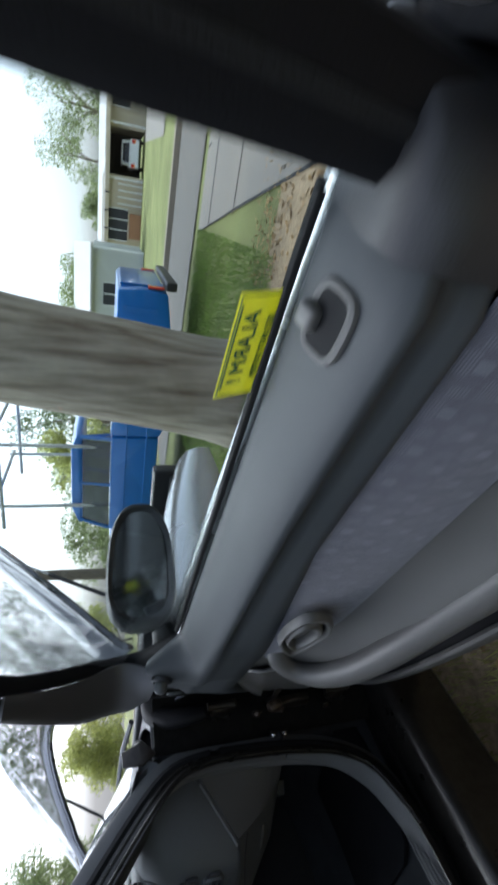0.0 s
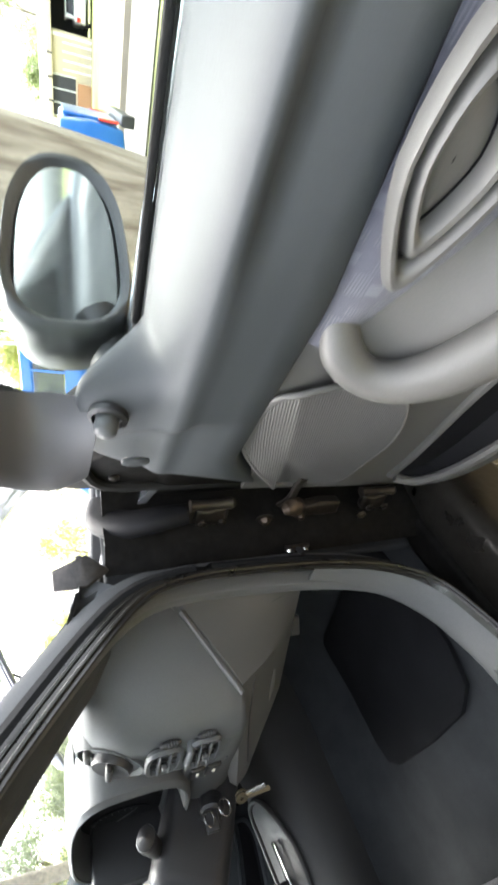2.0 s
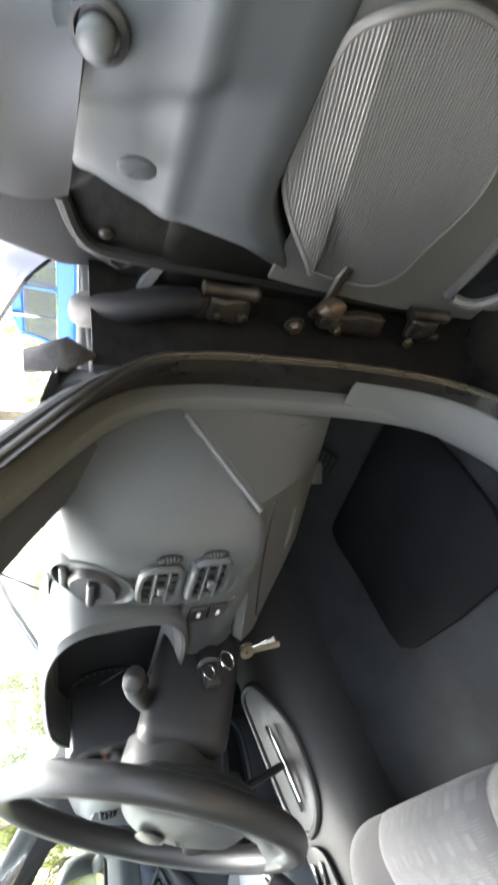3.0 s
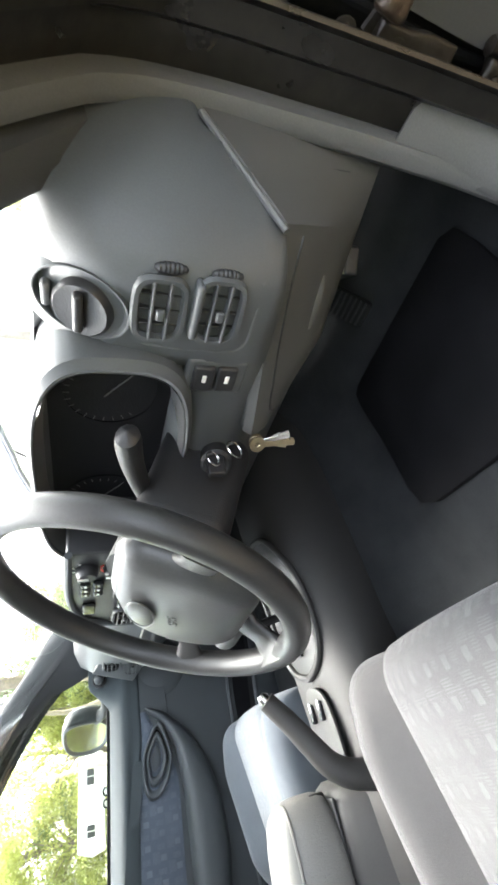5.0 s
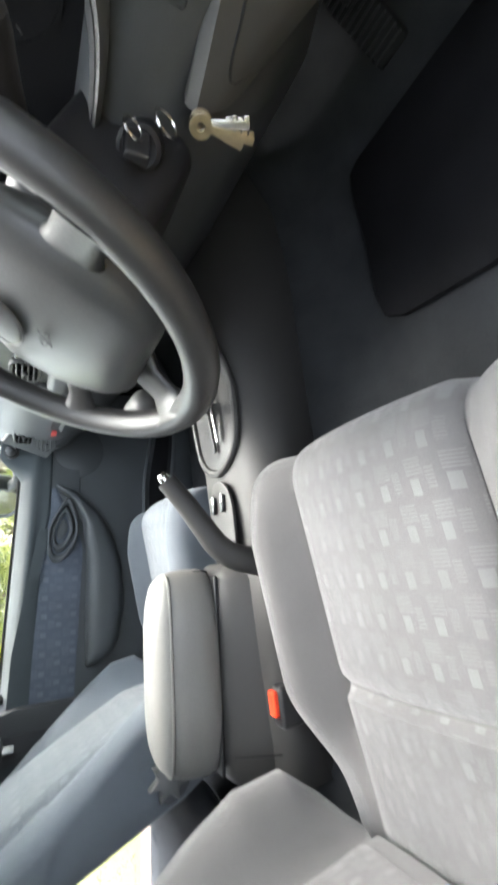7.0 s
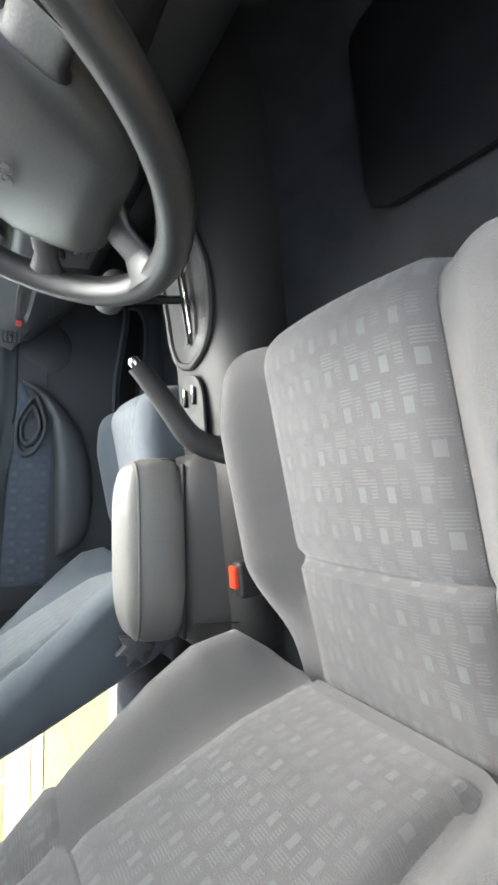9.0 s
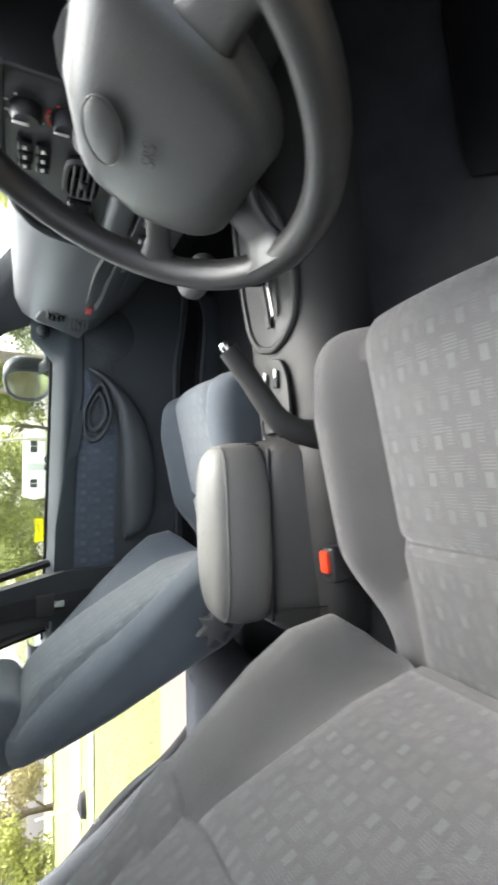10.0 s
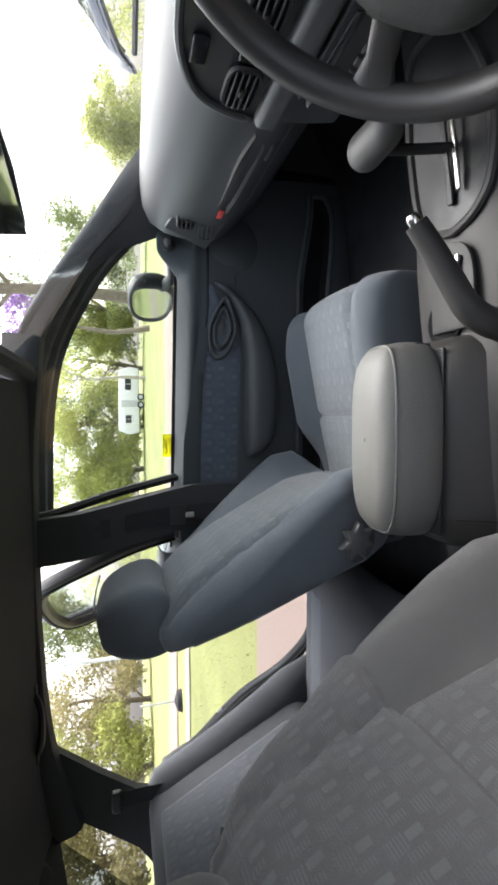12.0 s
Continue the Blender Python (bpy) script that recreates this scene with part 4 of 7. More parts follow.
# ---------------------------------------------------------------- dashboard
dash = thing("dashboard", (0, 0, 0.6), "charcoal vinyl dashboard with air vents and switches", "dashboard")
rows = []
for k in range(129):
    x = -0.785 + 1.57 * k / 128
    yb = 0.03 + 0.37 * (1 - (x / 0.79) ** 2)
    up = 0.025 * min(1, max(0, (x - 0.0) / 0.15))
    end = max(0, abs(x) - 0.68) / 0.105
    ye = 0.17 * end * end
    crease = 0.768 + 1.94 * (x - 0.734) if x > 0.734 else 0.745 + 0.098 * max(0, x - 0.5)
    low_in = sstep(0.44, 0.5, x)
    row = [(x, yb, 0.945), (x, yb * 0.55, 0.962 + up * 0.5), (x, 0.0, 0.962 + up), (x, -0.07 + ye, 0.957 + up), (x, -0.108 + ye, 0.94 + up * 0.8), (x, -0.13 + ye, 0.905 + up * 0.5), (x, -0.138 + ye, 0.87)]
    levels = [0.85, 0.835, 0.82, 0.805, 0.79, 0.775, 0.76, 0.745, 0.72]
    if x > 0.42:
        near = min(range(8), key=lambda n: abs(levels[n] - crease))
        levels[near], levels[near + 1] = crease + 0.007, crease - 0.013
    for z in levels:
        bend = 0.0 if z > 0.79 else (0.79 - z) ** 2 * 9
        row.append((x, -0.14 + ye + bend + 0.07 * low_in * sstep(0.006, -0.012, z - crease), z))
    hollow = 0.085 * sstep(0.165, 0.195, x) * sstep(0.605, 0.575, x)
    row = [(x, y + (hollow * sstep(0.815, 0.84, z) if y < -0.1 else 0), z) for x, y, z in row]
    row += [(x, -0.04 + ye + 0.05 * low_in, 0.66), (x, 0.08 + 0.05 * low_in, 0.58), (x, 0.3, 0.55)]
    rows.append(row)
part("dash_pad", loft(rows, thick=0.01), DASH, dash, "charcoal dash top and face", sharp=70)
# lower cover on the driver's side with the raised line at its top
def cover_edges(u):
    """Top and bottom edge of the lower cover, from the column (0) to the door (1)."""
    if u < 0.75:
        top = Vector((0.50, -0.15, 0.745)).lerp(Vector((0.735, -0.098, 0.768)), u / 0.75)
    else:
        top = Vector((0.735, -0.098, 0.768)).lerp(Vector((0.777, 0.012, 0.836)), (u - 0.75) / 0.25)
    bot = Vector((0.50, -0.1, 0.70)).lerp(Vector((0.58, -0.055, 0.655)), min(1, u / 0.2)) if u < 0.2 else Vector((0.58, -0.055, 0.655)).lerp(Vector((0.765, 0.035, 0.625)), (u - 0.2) / 0.8)
    return top + Vector((0, -0.006, 0)), bot + Vector((0, -0.004, 0))


def on_cover(u, v, out=0.0):
    top, bot = cover_edges(u)
    return top.lerp(bot, v) + Vector((0, -0.009 * math.sin(math.pi * v) - out, 0))


rows = []
for k in range(25):
    u = k / 24
    top, bot = cover_edges(u)
    rows.append([top + Vector((0, 0.04, 0.004)), top + Vector((0, 0.004, 0.004))] + [on_cover(u, v / 7) for v in range(8)] + [bot + Vector((0, 0.05, -0.01))])
low = part("lower_cover", loft(rows, thick=0.006), DASHLOW, dash, "lighter grey lower cover")
part("crease_ridge", tube(smooth_path([(0.78, -0.008, 0.84), (0.759, -0.062, 0.807), (0.737, -0.12, 0.771)], 5), 0.0034, 8, (0, 1, 0), 1.4), KNOBGREY, low, "pale raised edge")
lid_seam = smooth_path([(0.95, 0.8, 0), (0.93, 0.45, 0), (0.84, 0.24, 0), (0.6, 0.17, 0), (0.35, 0.17, 0), (0.17, 0.22, 0), (0.08, 0.36, 0), (0.06, 0.62, 0), (0.09, 0.9, 0)], 6)
part("fuse_lid_seam", tube([on_cover(p.x, p.y, 0.0075) for p in lid_seam], 0.0015, 6), BLACK, low, "thin dark seam of the fuse lid")
part("fuse_lid_grip", tube([on_cover(0.36 + 0.02 * k, 0.6, 0.006) for k in range(12)], 0.009, 10, (0, 1, 0), 0.4, taper=lambda t: math.sin(math.pi * (0.08 + 0.84 * t)) ** 0.6), DASHLOW, low, "moulded finger grip")


def vent(parent, c, w, h, yaw=0.0, bars=4, ups=2, skin=None):
    """An air vent: rounded frame, slats, uprights and a tab, facing back."""
    skin = skin or DASH
    m = Matrix.Translation(c) @ Matrix.Rotation(yaw, 4, "Z")
    ring = []
    for k in range(24):
        t = 2 * math.pi * k / 24
        ring.append((w * math.copysign(abs(math.cos(t)) ** 0.5, math.cos(t)), 0, h * math.copysign(abs(math.sin(t)) ** 0.5, math.sin(t))))
    v = part("air_vent", tube(ring, 0.004, 6, (0, 1, 0), 1.4, closed=True), skin, parent, "", m)
    # near-black plate paints the shade of the vent's depth
    part("vent_hollow", plate([(x, 0.006, z) for x, y, z in ring], (0, 0.004, 0)), FRAMESHADE, v, "near-black sheet for the shade behind the slats", m)
    for k in range(bars):
        z = -h + 2 * h * (k + 1) / (bars + 1)
        part("slat", rbox((0, -0.001, z), (w * 0.97, 0.006, 0.0015), 0.0012, 1), skin, v, "", m)
    for k in range(ups):
        x = -w + 2 * w * (k + 1) / (ups + 1)
        part("upright", rbox((x, 0.003, 0), (0.0009, 0.004, h * 0.95), 0.0008, 1), BLACK, v, "", m)
    part("tab", rbox((0, -0.008, 0), (0.0055, 0.003, 0.004), 0.002, 1), skin, v, "", m)
    return v


# the driver's outer vents on their raised surround
face_y = -0.142
ring = []
for k in range(36):
    t = 2 * math.pi * k / 36
    ring.append(Vector((0.67 + 0.054 * math.copysign(abs(math.cos(t)) ** 0.35, math.cos(t)), face_y, 0.85 + 0.066 * math.copysign(abs(math.sin(t)) ** 0.35, math.sin(t)))))
mid = Vector((0.67, face_y, 0.85))
def draped(p, f, y):
    """A point of the surround, scaled about its middle and laid on the curved dash face."""
    q = mid + (p - mid) * f
    return q + Vector((0, y + 0.17 * (max(0, q.x - 0.68) / 0.105) ** 2 + 0.012 * sstep(0.87, 0.915, q.z), 0))


sur = part("vent_surround", loft([[draped(p, f, y) for p in ring] for f, y in ((1.01, 0.02), (0.998, -0.005), (0.985, -0.0085), (0.955, -0.0085), (0.92, -0.0065), (0.6, -0.0065), (0.3, -0.0065), (0.02, -0.0065))], closed=True), DASH, dash, "flush rounded vent surround")
vent(sur, (0.662, face_y - 0.0075, 0.878), 0.031, 0.022, 0, 2, 3)
vent(sur, (0.668, face_y - 0.011, 0.825), 0.031, 0.021, radians(4), 2, 3)
part("vent_cheek", rbox((0.668, face_y - 0.009, 0.846), (0.029, 0.011, 0.004), 0.004, 3), DASH, sur, "side of the swivelled vent")
for z in (0.872, 0.822):
    part("thumb_wheel", lathe([(0.005 * math.sqrt(max(0.08, 1 - ((k - 7.5) / 7.9) ** 2)) + 0.0008 * (k % 2), -0.014 + 0.0019 * k) for k in range(16)], 14, axis_to((0.702, face_y - 0.004, z), (0, 0, 1))), BLACK, sur, "ribbed thumb wheel")
sw = part("switch_surround", rbox((0.583, -0.144, 0.808), (0.024, 0.006, 0.034), 0.005, 2), DASH, dash)
for z in (0.822, 0.797):
    b = part("switch_button", rbox((0.583, -0.151, z), (0.017, 0.004, 0.0115), 0.0035, 2), BLACK, sw, "black switch with a white symbol")
    part("symbol", rbox((0.585, -0.1553, z), (0.005, 0.0006, 0.0022), 0.0004, 1), WHITEMARK, b)
def oval(f, y, n=32):
    return [(0.645 + f * 0.036 * math.cos(2 * math.pi * k / n), y + 0.02 + 0.5 * f * 0.044 * math.sin(2 * math.pi * k / n), 0.945 + f * 0.044 * math.sin(2 * math.pi * k / n)) for k in range(n)]


lamp = part("headlamp_surround", loft([oval(1.06, -0.09), oval(1.0, -0.144), oval(0.96, -0.149), oval(0.92, -0.149), oval(0.86, -0.143), oval(0.82, -0.137), oval(0.02, -0.137)], closed=True), DASH, dash, "oval recess of the headlamp switch")
part("headlamp_knob", lathe([(0.029, -0.01), (0.028, 0.014), (0.025, 0.018), (0.018, 0.017), (0, 0.017)], 28, axis_to((0.643, -0.121, 0.938), (0, -1, 0.45))), BLACK, lamp, "round headlamp switch")
part("knob_bar", rbox((0.643, -0.139, 0.947), (0.02, 0.006, 0.0045), 0.004, 2), BLACK, lamp, "black grip across the knob")
part("dimmer_wheel", rbox((0.645, -0.115, 0.974), (0.012, 0.006, 0.004), 0.0035, 2), KNOBGREY, lamp, "pale end of the dimmer")

# instrument cluster
clu = thing("instrument_cluster", (0.385, -0.1, 0.83), "instrument cluster with round dials under a hood", "instrument cluster")
ring = []
for k in range(48):
    t = 2 * math.pi * k / 48
    ring.append(Vector((0.385 + 0.212 * math.copysign(abs(math.cos(t)) ** 0.6, math.cos(t)), -0.15, 0.91 + 0.088 * math.copysign(abs(math.sin(t)) ** 0.6, math.sin(t)))))
CC = Vector((0.385, -0.15, 0.91))
lens = lambda f, y: [CC + (p - CC) * f + Vector((0, y, 0)) for p in ring]
part("hood", loft([lens(1.09, 0.1), lens(1.08, 0.02), lens(1.05, -0.006), lens(1.0, -0.012), lens(0.975, -0.01), lens(0.972, 0.055)], closed=True), DASH, clu, "charcoal hood")
part("dial_face", plate(lens(0.92, 0.055), (0, 0.004, 0)), FRAMESHADE, clu)
part("hood_lining", loft([lens(0.962, -0.008), lens(0.95, 0.0), lens(0.915, 0.03), lens(0.875, 0.0545)], closed=True), LITLINING, clu, "smooth hood lining, paler as if lit")
for cx in (0.27, 0.5):
    d = part("dial", lathe([(0.056, 0), (0.056, 0.002), (0.053, 0.002), (0.053, 0.0005), (0, 0.0005)], 32, axis_to((cx, -0.096, 0.91), (0, -1, 0))), FRAMESHADE, clu, "round dial")
    for k in range(19):
        t = radians(-40 + 260 * k / 18)
        part("tick", rbox((cx + 0.046 * math.cos(t), -0.0985, 0.915 + 0.046 * math.sin(t)), (0.0035, 0.0003, 0.0005), 0.0002, 1, m=Matrix.Rotation(-t, 4, "Y")), KNOBGREY, d)
    part("needle", rbox((cx + 0.014, -0.0995, 0.903), (0.024, 0.0006, 0.0008), 0.0004, 1, m=Matrix.Rotation(radians(40), 4, "Y")), KNOBGREY, d)

# centre stack
stack = thing("centre_stack", (0.05, -0.16, 0.62), "dark centre stack with climate dials, vents and clock", "centre stack")
out = smooth_path([(0.26, -0.19, 0.965), (0.12, -0.19, 0.968), (0.03, -0.19, 0.958), (-0.04, -0.19, 0.925), (-0.07, -0.19, 0.87), (-0.075, -0.19, 0.82), (-0.065, -0.19, 0.75), (-0.05, -0.19, 0.7)], 4) + [Vector((0.2, -0.19, 0.7)), Vector((0.235, -0.19, 0.74)), Vector((0.26, -0.19, 0.82))]
part("stack_panel", plate(out, (0, 0.12, 0), 0.012, 3), BLACK, stack, "charcoal stack panel")
part("stack_edge", tube([p + Vector((0.004, -0.002, -0.003)) for p in out[:22]], 0.006, 8), DASH, stack, "rounded edge of the stack")
for cz, tint in ((0.936, WHITEMARK), (0.895, REDLABEL)):
    dial = part("climate_dial", lathe([(0.017, 0), (0.017, 0.008), (0.013, 0.016), (0, 0.016)], 24, axis_to((0.208, -0.19, cz), (0, -1, 0))), BLACK, stack, "round climate dial")
    part("pointer", rbox((0.208, -0.208, cz + 0.006), (0.0012, 0.0015, 0.008), 0.001, 1), WHITEMARK, dial)
    for k in range(7):
        t = radians(30 + 40 * k)
        part("scale_mark", lathe([(0.0018, 0), (0.0018, 0.0006), (0, 0.0006)], 8, axis_to((0.208 + 0.021 * math.cos(t), -0.1905, cz + 0.021 * math.sin(t)), (0, -1, 0))), tint, dial)
part("dial_ring", tube([(0.208 + 0.0205 * math.cos(t), -0.191, 0.895 + 0.0205 * math.sin(t)) for t in [radians(60 + 13 * k) for k in range(13)]], 0.0016, 5), REDLABEL, dial, "coloured scale")
for k in range(6):
    b = part("climate_button", rbox((0.155 - 0.018 * (k % 3), -0.194, 0.938 - 0.02 * (k // 3)), (0.007, 0.004, 0.008), 0.002, 1), GLOSSBLACK, stack, "small black button")
    part("symbol", rbox((0.155 - 0.018 * (k % 3), -0.1985, 0.938 - 0.02 * (k // 3)), (0.003, 0.0006, 0.002), 0.0004, 1), WHITEMARK, b)
vent(stack, (-0.002, -0.198, 0.866), 0.036, 0.022, 0, 4, 1, BLACK)
vent(stack, (0.12, -0.198, 0.868), 0.036, 0.022, 0, 4, 1, BLACK)
part("clock_display", rbox((0.045, -0.194, 0.932), (0.022, 0.004, 0.011), 0.003, 1), GLOSSBLACK, stack, "dark clock display")
part("hazard_switch", rbox((0.058, -0.196, 0.868), (0.012, 0.006, 0.016), 0.004, 1), GLOSSBLACK, stack, "hazard switch")
radio = part("radio", rbox((0.1, -0.195, 0.75), (0.1, 0.006, 0.034), 0.004, 1), BLACK, stack, "black radio")
part("tape_slot", rbox((0.1, -0.2005, 0.768), (0.055, 0.003, 0.006), 0.002, 1), GLOSSBLACK, radio, "dark tape slot")
for k in range(8):
    part("radio_button", rbox((0.03 + 0.02 * k, -0.202, 0.735), (0.007, 0.003, 0.005), 0.002, 1), DASHLOW, radio)
for x in (0.01, 0.19):
    part("radio_knob", lathe([(0.011, 0), (0.011, 0.008), (0.008, 0.012), (0, 0.012)], 16, axis_to((x, -0.201, 0.762), (0, -1, 0))), BLACK, radio)
part("stack_bar", rbox((0.09, -0.196, 0.81), (0.16, 0.014, 0.02), 0.012, 3), DASH, stack, "grey rounded bar under the vents")

# passenger side of the dash
lv = part("vent_surround", rbox((-0.585, -0.142, 0.832), (0.06, 0.006, 0.066), 0.005, 2, m=Matrix.Rotation(radians(30), 4, "Z") @ Matrix.Rotation(radians(25), 4, "Y")), DASH, dash, "rounded vent surround")
vent(lv, (-0.566, -0.147, 0.862), 0.028, 0.023, radians(30), 3, 2, DASH)
vent(lv, (-0.602, -0.155, 0.802), 0.028, 0.023, radians(30), 3, 2, DASH)
tray = smooth_path([(-0.17, -0.15, 0.795), (-0.25, -0.155, 0.805), (-0.4, -0.15, 0.802), (-0.54, -0.135, 0.795), (-0.55, -0.135, 0.775), (-0.4, -0.15, 0.77), (-0.2, -0.15, 0.77)], 5)
tr = part("dash_inlay", loft([[p + Vector((0, 0.01, 0)), p + Vector((0, -0.008, 0)), (p + Vector((-0.36, -0.15, 0.787))) / 2 + Vector((0, -0.008, 0))] for p in tray]), DASHLOW, dash, "grey dash inlay")
part("airbag_label", rbox((-0.49, -0.158, 0.79), (0.022, 0.001, 0.007), 0.0008, 1), REDLABEL, tr, "red airbag label")
gl = part("glovebox_lid", rbox((-0.4, -0.074, 0.693), (0.2, 0.01, 0.04), 0.008, 2, m=Matrix.Rotation(radians(43), 4, "X")), DASH, dash, "glovebox lid")
part("glovebox_latch", rbox((-0.25, -0.126, 0.742), (0.03, 0.01, 0.01), 0.008, 2, m=Matrix.Rotation(radians(30), 4, "X")), DASHLOW, gl)

# ---------------------------------------------------------------- steering wheel and column
WC, WN = Vector((0.384, -0.314, 0.881)), Vector((0.0, -0.913, 0.408)).normalized()
WX, WY = Vector((1, 0, 0)), Vector((0, 0.408, 0.913)).normalized()
wheel = thing("steering_wheel", WC, "charcoal four-spoke steering wheel with airbag pad", "steering wheel")


def on_wheel(x, y, z=0.0):
    return WC + WX * x + WY * y + WN * z


part("rim", tube([on_wheel(0.178 * math.cos(t), 0.178 * math.sin(t)) for t in [2 * math.pi * k / 64 for k in range(64)]], 0.0155, 14, WN, 1.05, closed=True), RIM, wheel, "grained vinyl rim")
WM = Matrix((WX, WY, WN)).transposed().to_4x4()
WM.translation = WC
pad = part("airbag_pad", rbox((0.004, -0.041, -0.022), (0.108, 0.082, 0.032), 0.03, 10, lambda q: (q.x * (1 - 0.34 * max(0, -q.y / 0.082) ** 1.5 - 0.06 * max(0, q.y / 0.09)), q.y + 0.22 * max(0, -q.x) * (q.y < 0) - 0.25 * max(0, -q.x), q.z * (1 - 0.28 * (q.x / 0.104) ** 2 - 0.18 * (q.y / 0.082) ** 2))), HUB, wheel, "dark grey airbag pad", WM)
part("badge", lathe([(0.03, 0), (0.03, 0.002), (0.027, 0.003), (0, 0.003)], 28, Matrix.Diagonal((1, 0.5, 1, 1))), HUB, pad, "oval badge", WM @ Matrix.Rotation(radians(12), 4, "Z") @ Matrix.Translation((0, -0.004, 0.0115)))
part("badge_ring", tube([(0.032 * math.cos(2 * math.pi * k / 32), -0.004 + 0.0165 * math.sin(2 * math.pi * k / 32), 0.013) for k in range(32)], 0.0009, 6, closed=True), HUB, pad, "", WM @ Matrix.Rotation(radians(12), 4, "Z"))
lettering("SRS", 0.016, WM @ Matrix.Rotation(radians(12), 4, "Z") @ Matrix.Translation((0.003, -0.042, 0.0136)), BLACK, "airbag_mark", pad)
for a, broad, root, dip in ((-17, 1.3, 0.086, -0.021), (-98, 1.35, 0.085, -0.042), (-150, 0.95, 0.08, -0.042)):
    t = radians(a)
    inner, outer = on_wheel(root * math.cos(t), root * math.sin(t) - 0.012, dip), on_wheel(0.176 * math.cos(t), 0.176 * math.sin(t), 0.0)
    flush = dip > -0.02
    part("spoke", tube([inner, inner.lerp(outer, 0.2), inner.lerp(outer, 0.45) + WN * (0.0 if flush else 0.005), inner.lerp(outer, 0.7), inner.lerp(outer, 0.88), outer], 0.024 * broad, 16, WN, 0.36, taper=(lambda t: 1.05 - 0.3 * math.sin(math.pi * min(1, 1.15 * t)) + 0.75 * sstep(0.55, 1.0, t)) if flush else (lambda t: 1.15 - 0.55 * math.sin(math.pi * min(1, 0.95 * t)) + 0.45 * sstep(0.7, 1.0, t)), square=2.4), RIM, wheel)
part("hub_shroud", tube([on_wheel(0, -0.01, -0.03), on_wheel(0, -0.012, -0.08)], 0.065, 16, WY), BLACK, wheel)
col = thing("steering_column", on_wheel(0, 0, -0.15), "dark steering column shroud with stalks", "steering column")
part("shroud", rbox((0, -0.015, -0.15), (0.07, 0.06, 0.085), 0.025, 3), BLACK, col, "dark column shroud", WM)
part("indicator_stalk", tube(smooth_path([on_wheel(0.04, 0.04, -0.115), on_wheel(0.1, 0.058, -0.108), on_wheel(0.165, 0.066, -0.098)], 5), 0.0125, 12, WN, 1.2, taper=lambda t: (0.8 + 0.4 * t) * math.sqrt(max(0.02, 1 - max(0, (t - 0.8) / 0.2) ** 2))), BLACK, col, "black stalk")
part("wiper_stalk", tube(smooth_path([on_wheel(-0.06, 0.01, -0.1), on_wheel(-0.1, 0.02, -0.092), on_wheel(-0.135, 0.03, -0.08)], 4), 0.012, 10, WN, 1.2, taper=lambda t: 0.8 + 0.4 * t), BLACK, col, "black stalk with a grey tip")
part("stalk_tip", lathe([(0.012, 0), (0.016, 0.004), (0.016, 0.02), (0.012, 0.026), (0, 0.026)], 14, axis_to(on_wheel(-0.132, 0.03, -0.08), -WX)), HUB, col, "grey stalk end")
IGN = Vector((0.462, -0.175, 0.785))
lock = part("ignition_lock", lathe([(0.02, -0.02), (0.02, 0.004), (0.016, 0.008), (0.012, 0.006), (0, 0.006)], 20, axis_to(IGN, (0.45, -0.85, 0.25))), BLACK, col, "round ignition lock")
keys = thing("keys", (0.5, -0.215, 0.75), "bunch of worn keys hanging from the ignition", "keys")
part("ignition_key", rbox(IGN + Vector((0.014, -0.016, 0.006)), (0.005, 0.014, 0.011), 0.003, 1), BLACK, keys, "black key head")
for c, r in (((0.49, -0.19, 0.797), 0.0095), ((0.5, -0.184, 0.772), 0.0115)):
    part("key_ring", tube([Vector(c) + Vector((0.5 * r * math.sin(t), r * math.cos(t), 0.9 * r * math.sin(t))) for t in [2 * math.pi * k / 20 for k in range(20)]], 0.0013, 6, closed=True), STEEL, keys, "steel split ring")
for a, x, y, length, tone in ((-6, 0.506, -0.182, 0.04, BRASS), (-22, 0.504, -0.179, 0.034, STEEL), (10, 0.507, -0.176, 0.036, BRASS)):
    m = Matrix.Translation((x, y, 0.75)) @ Matrix.Rotation(radians(a), 4, "Y") @ Matrix.Rotation(radians(25), 4, "Z")
    bow = lathe([(0.0036, -0.001), (0.0098, -0.001), (0.0098, 0.001), (0.0036, 0.001), (0.0036, -0.001)], 18, Matrix.Translation((0, 0, -0.006)) @ Matrix.Rotation(radians(90), 4, "X"), False)
    teeth = [rbox((0.0045, 0, -0.018 - length * f), (0.0012 + 0.001 * (k % 2), 0.0009, 0.0022), 0.0006, 1) for k, f in enumerate((0.35, 0.5, 0.65, 0.8))]
    part("key", join(bow, rbox((0.0, 0, -0.014 - length / 2), (0.0036, 0.001, length / 2), 0.0008, 1), *teeth), tone, keys, "worn metal key", m)

# pedals and bonnet release
rel = thing("bonnet_release", (0.65, 0.02, 0.6), "black bonnet release lever with white symbol", "lever")
part("lever", rbox((0.648, 0.015, 0.615), (0.018, 0.02, 0.01), 0.004, 1, m=Matrix.Rotation(radians(40), 4, "Z")), BLACK, rel)
part("symbol", rbox((0.648, -0.006, 0.622), (0.004, 0.001, 0.003), 0.0008, 1, m=Matrix.Rotation(radians(30), 4, "Z")), WHITEMARK, rel)
rest = thing("accelerator_pedal", (0.44, 0.27, 0.4), "ribbed dark rubber accelerator pedal", "pedal")
PM = Matrix.Translation((0.44, 0.26, 0.44)) @ Matrix.Rotation(radians(-38), 4, "X")
part("pad", rbox((0, 0, 0), (0.03, 0.008, 0.075), 0.006, 1), RUBBER, rest, "", PM)
for k in range(12):
    part("rib", rbox((0, -0.009, -0.062 + 0.0112 * k), (0.027, 0.003, 0.002), 0.001, 1), BLACK, rest, "", PM)
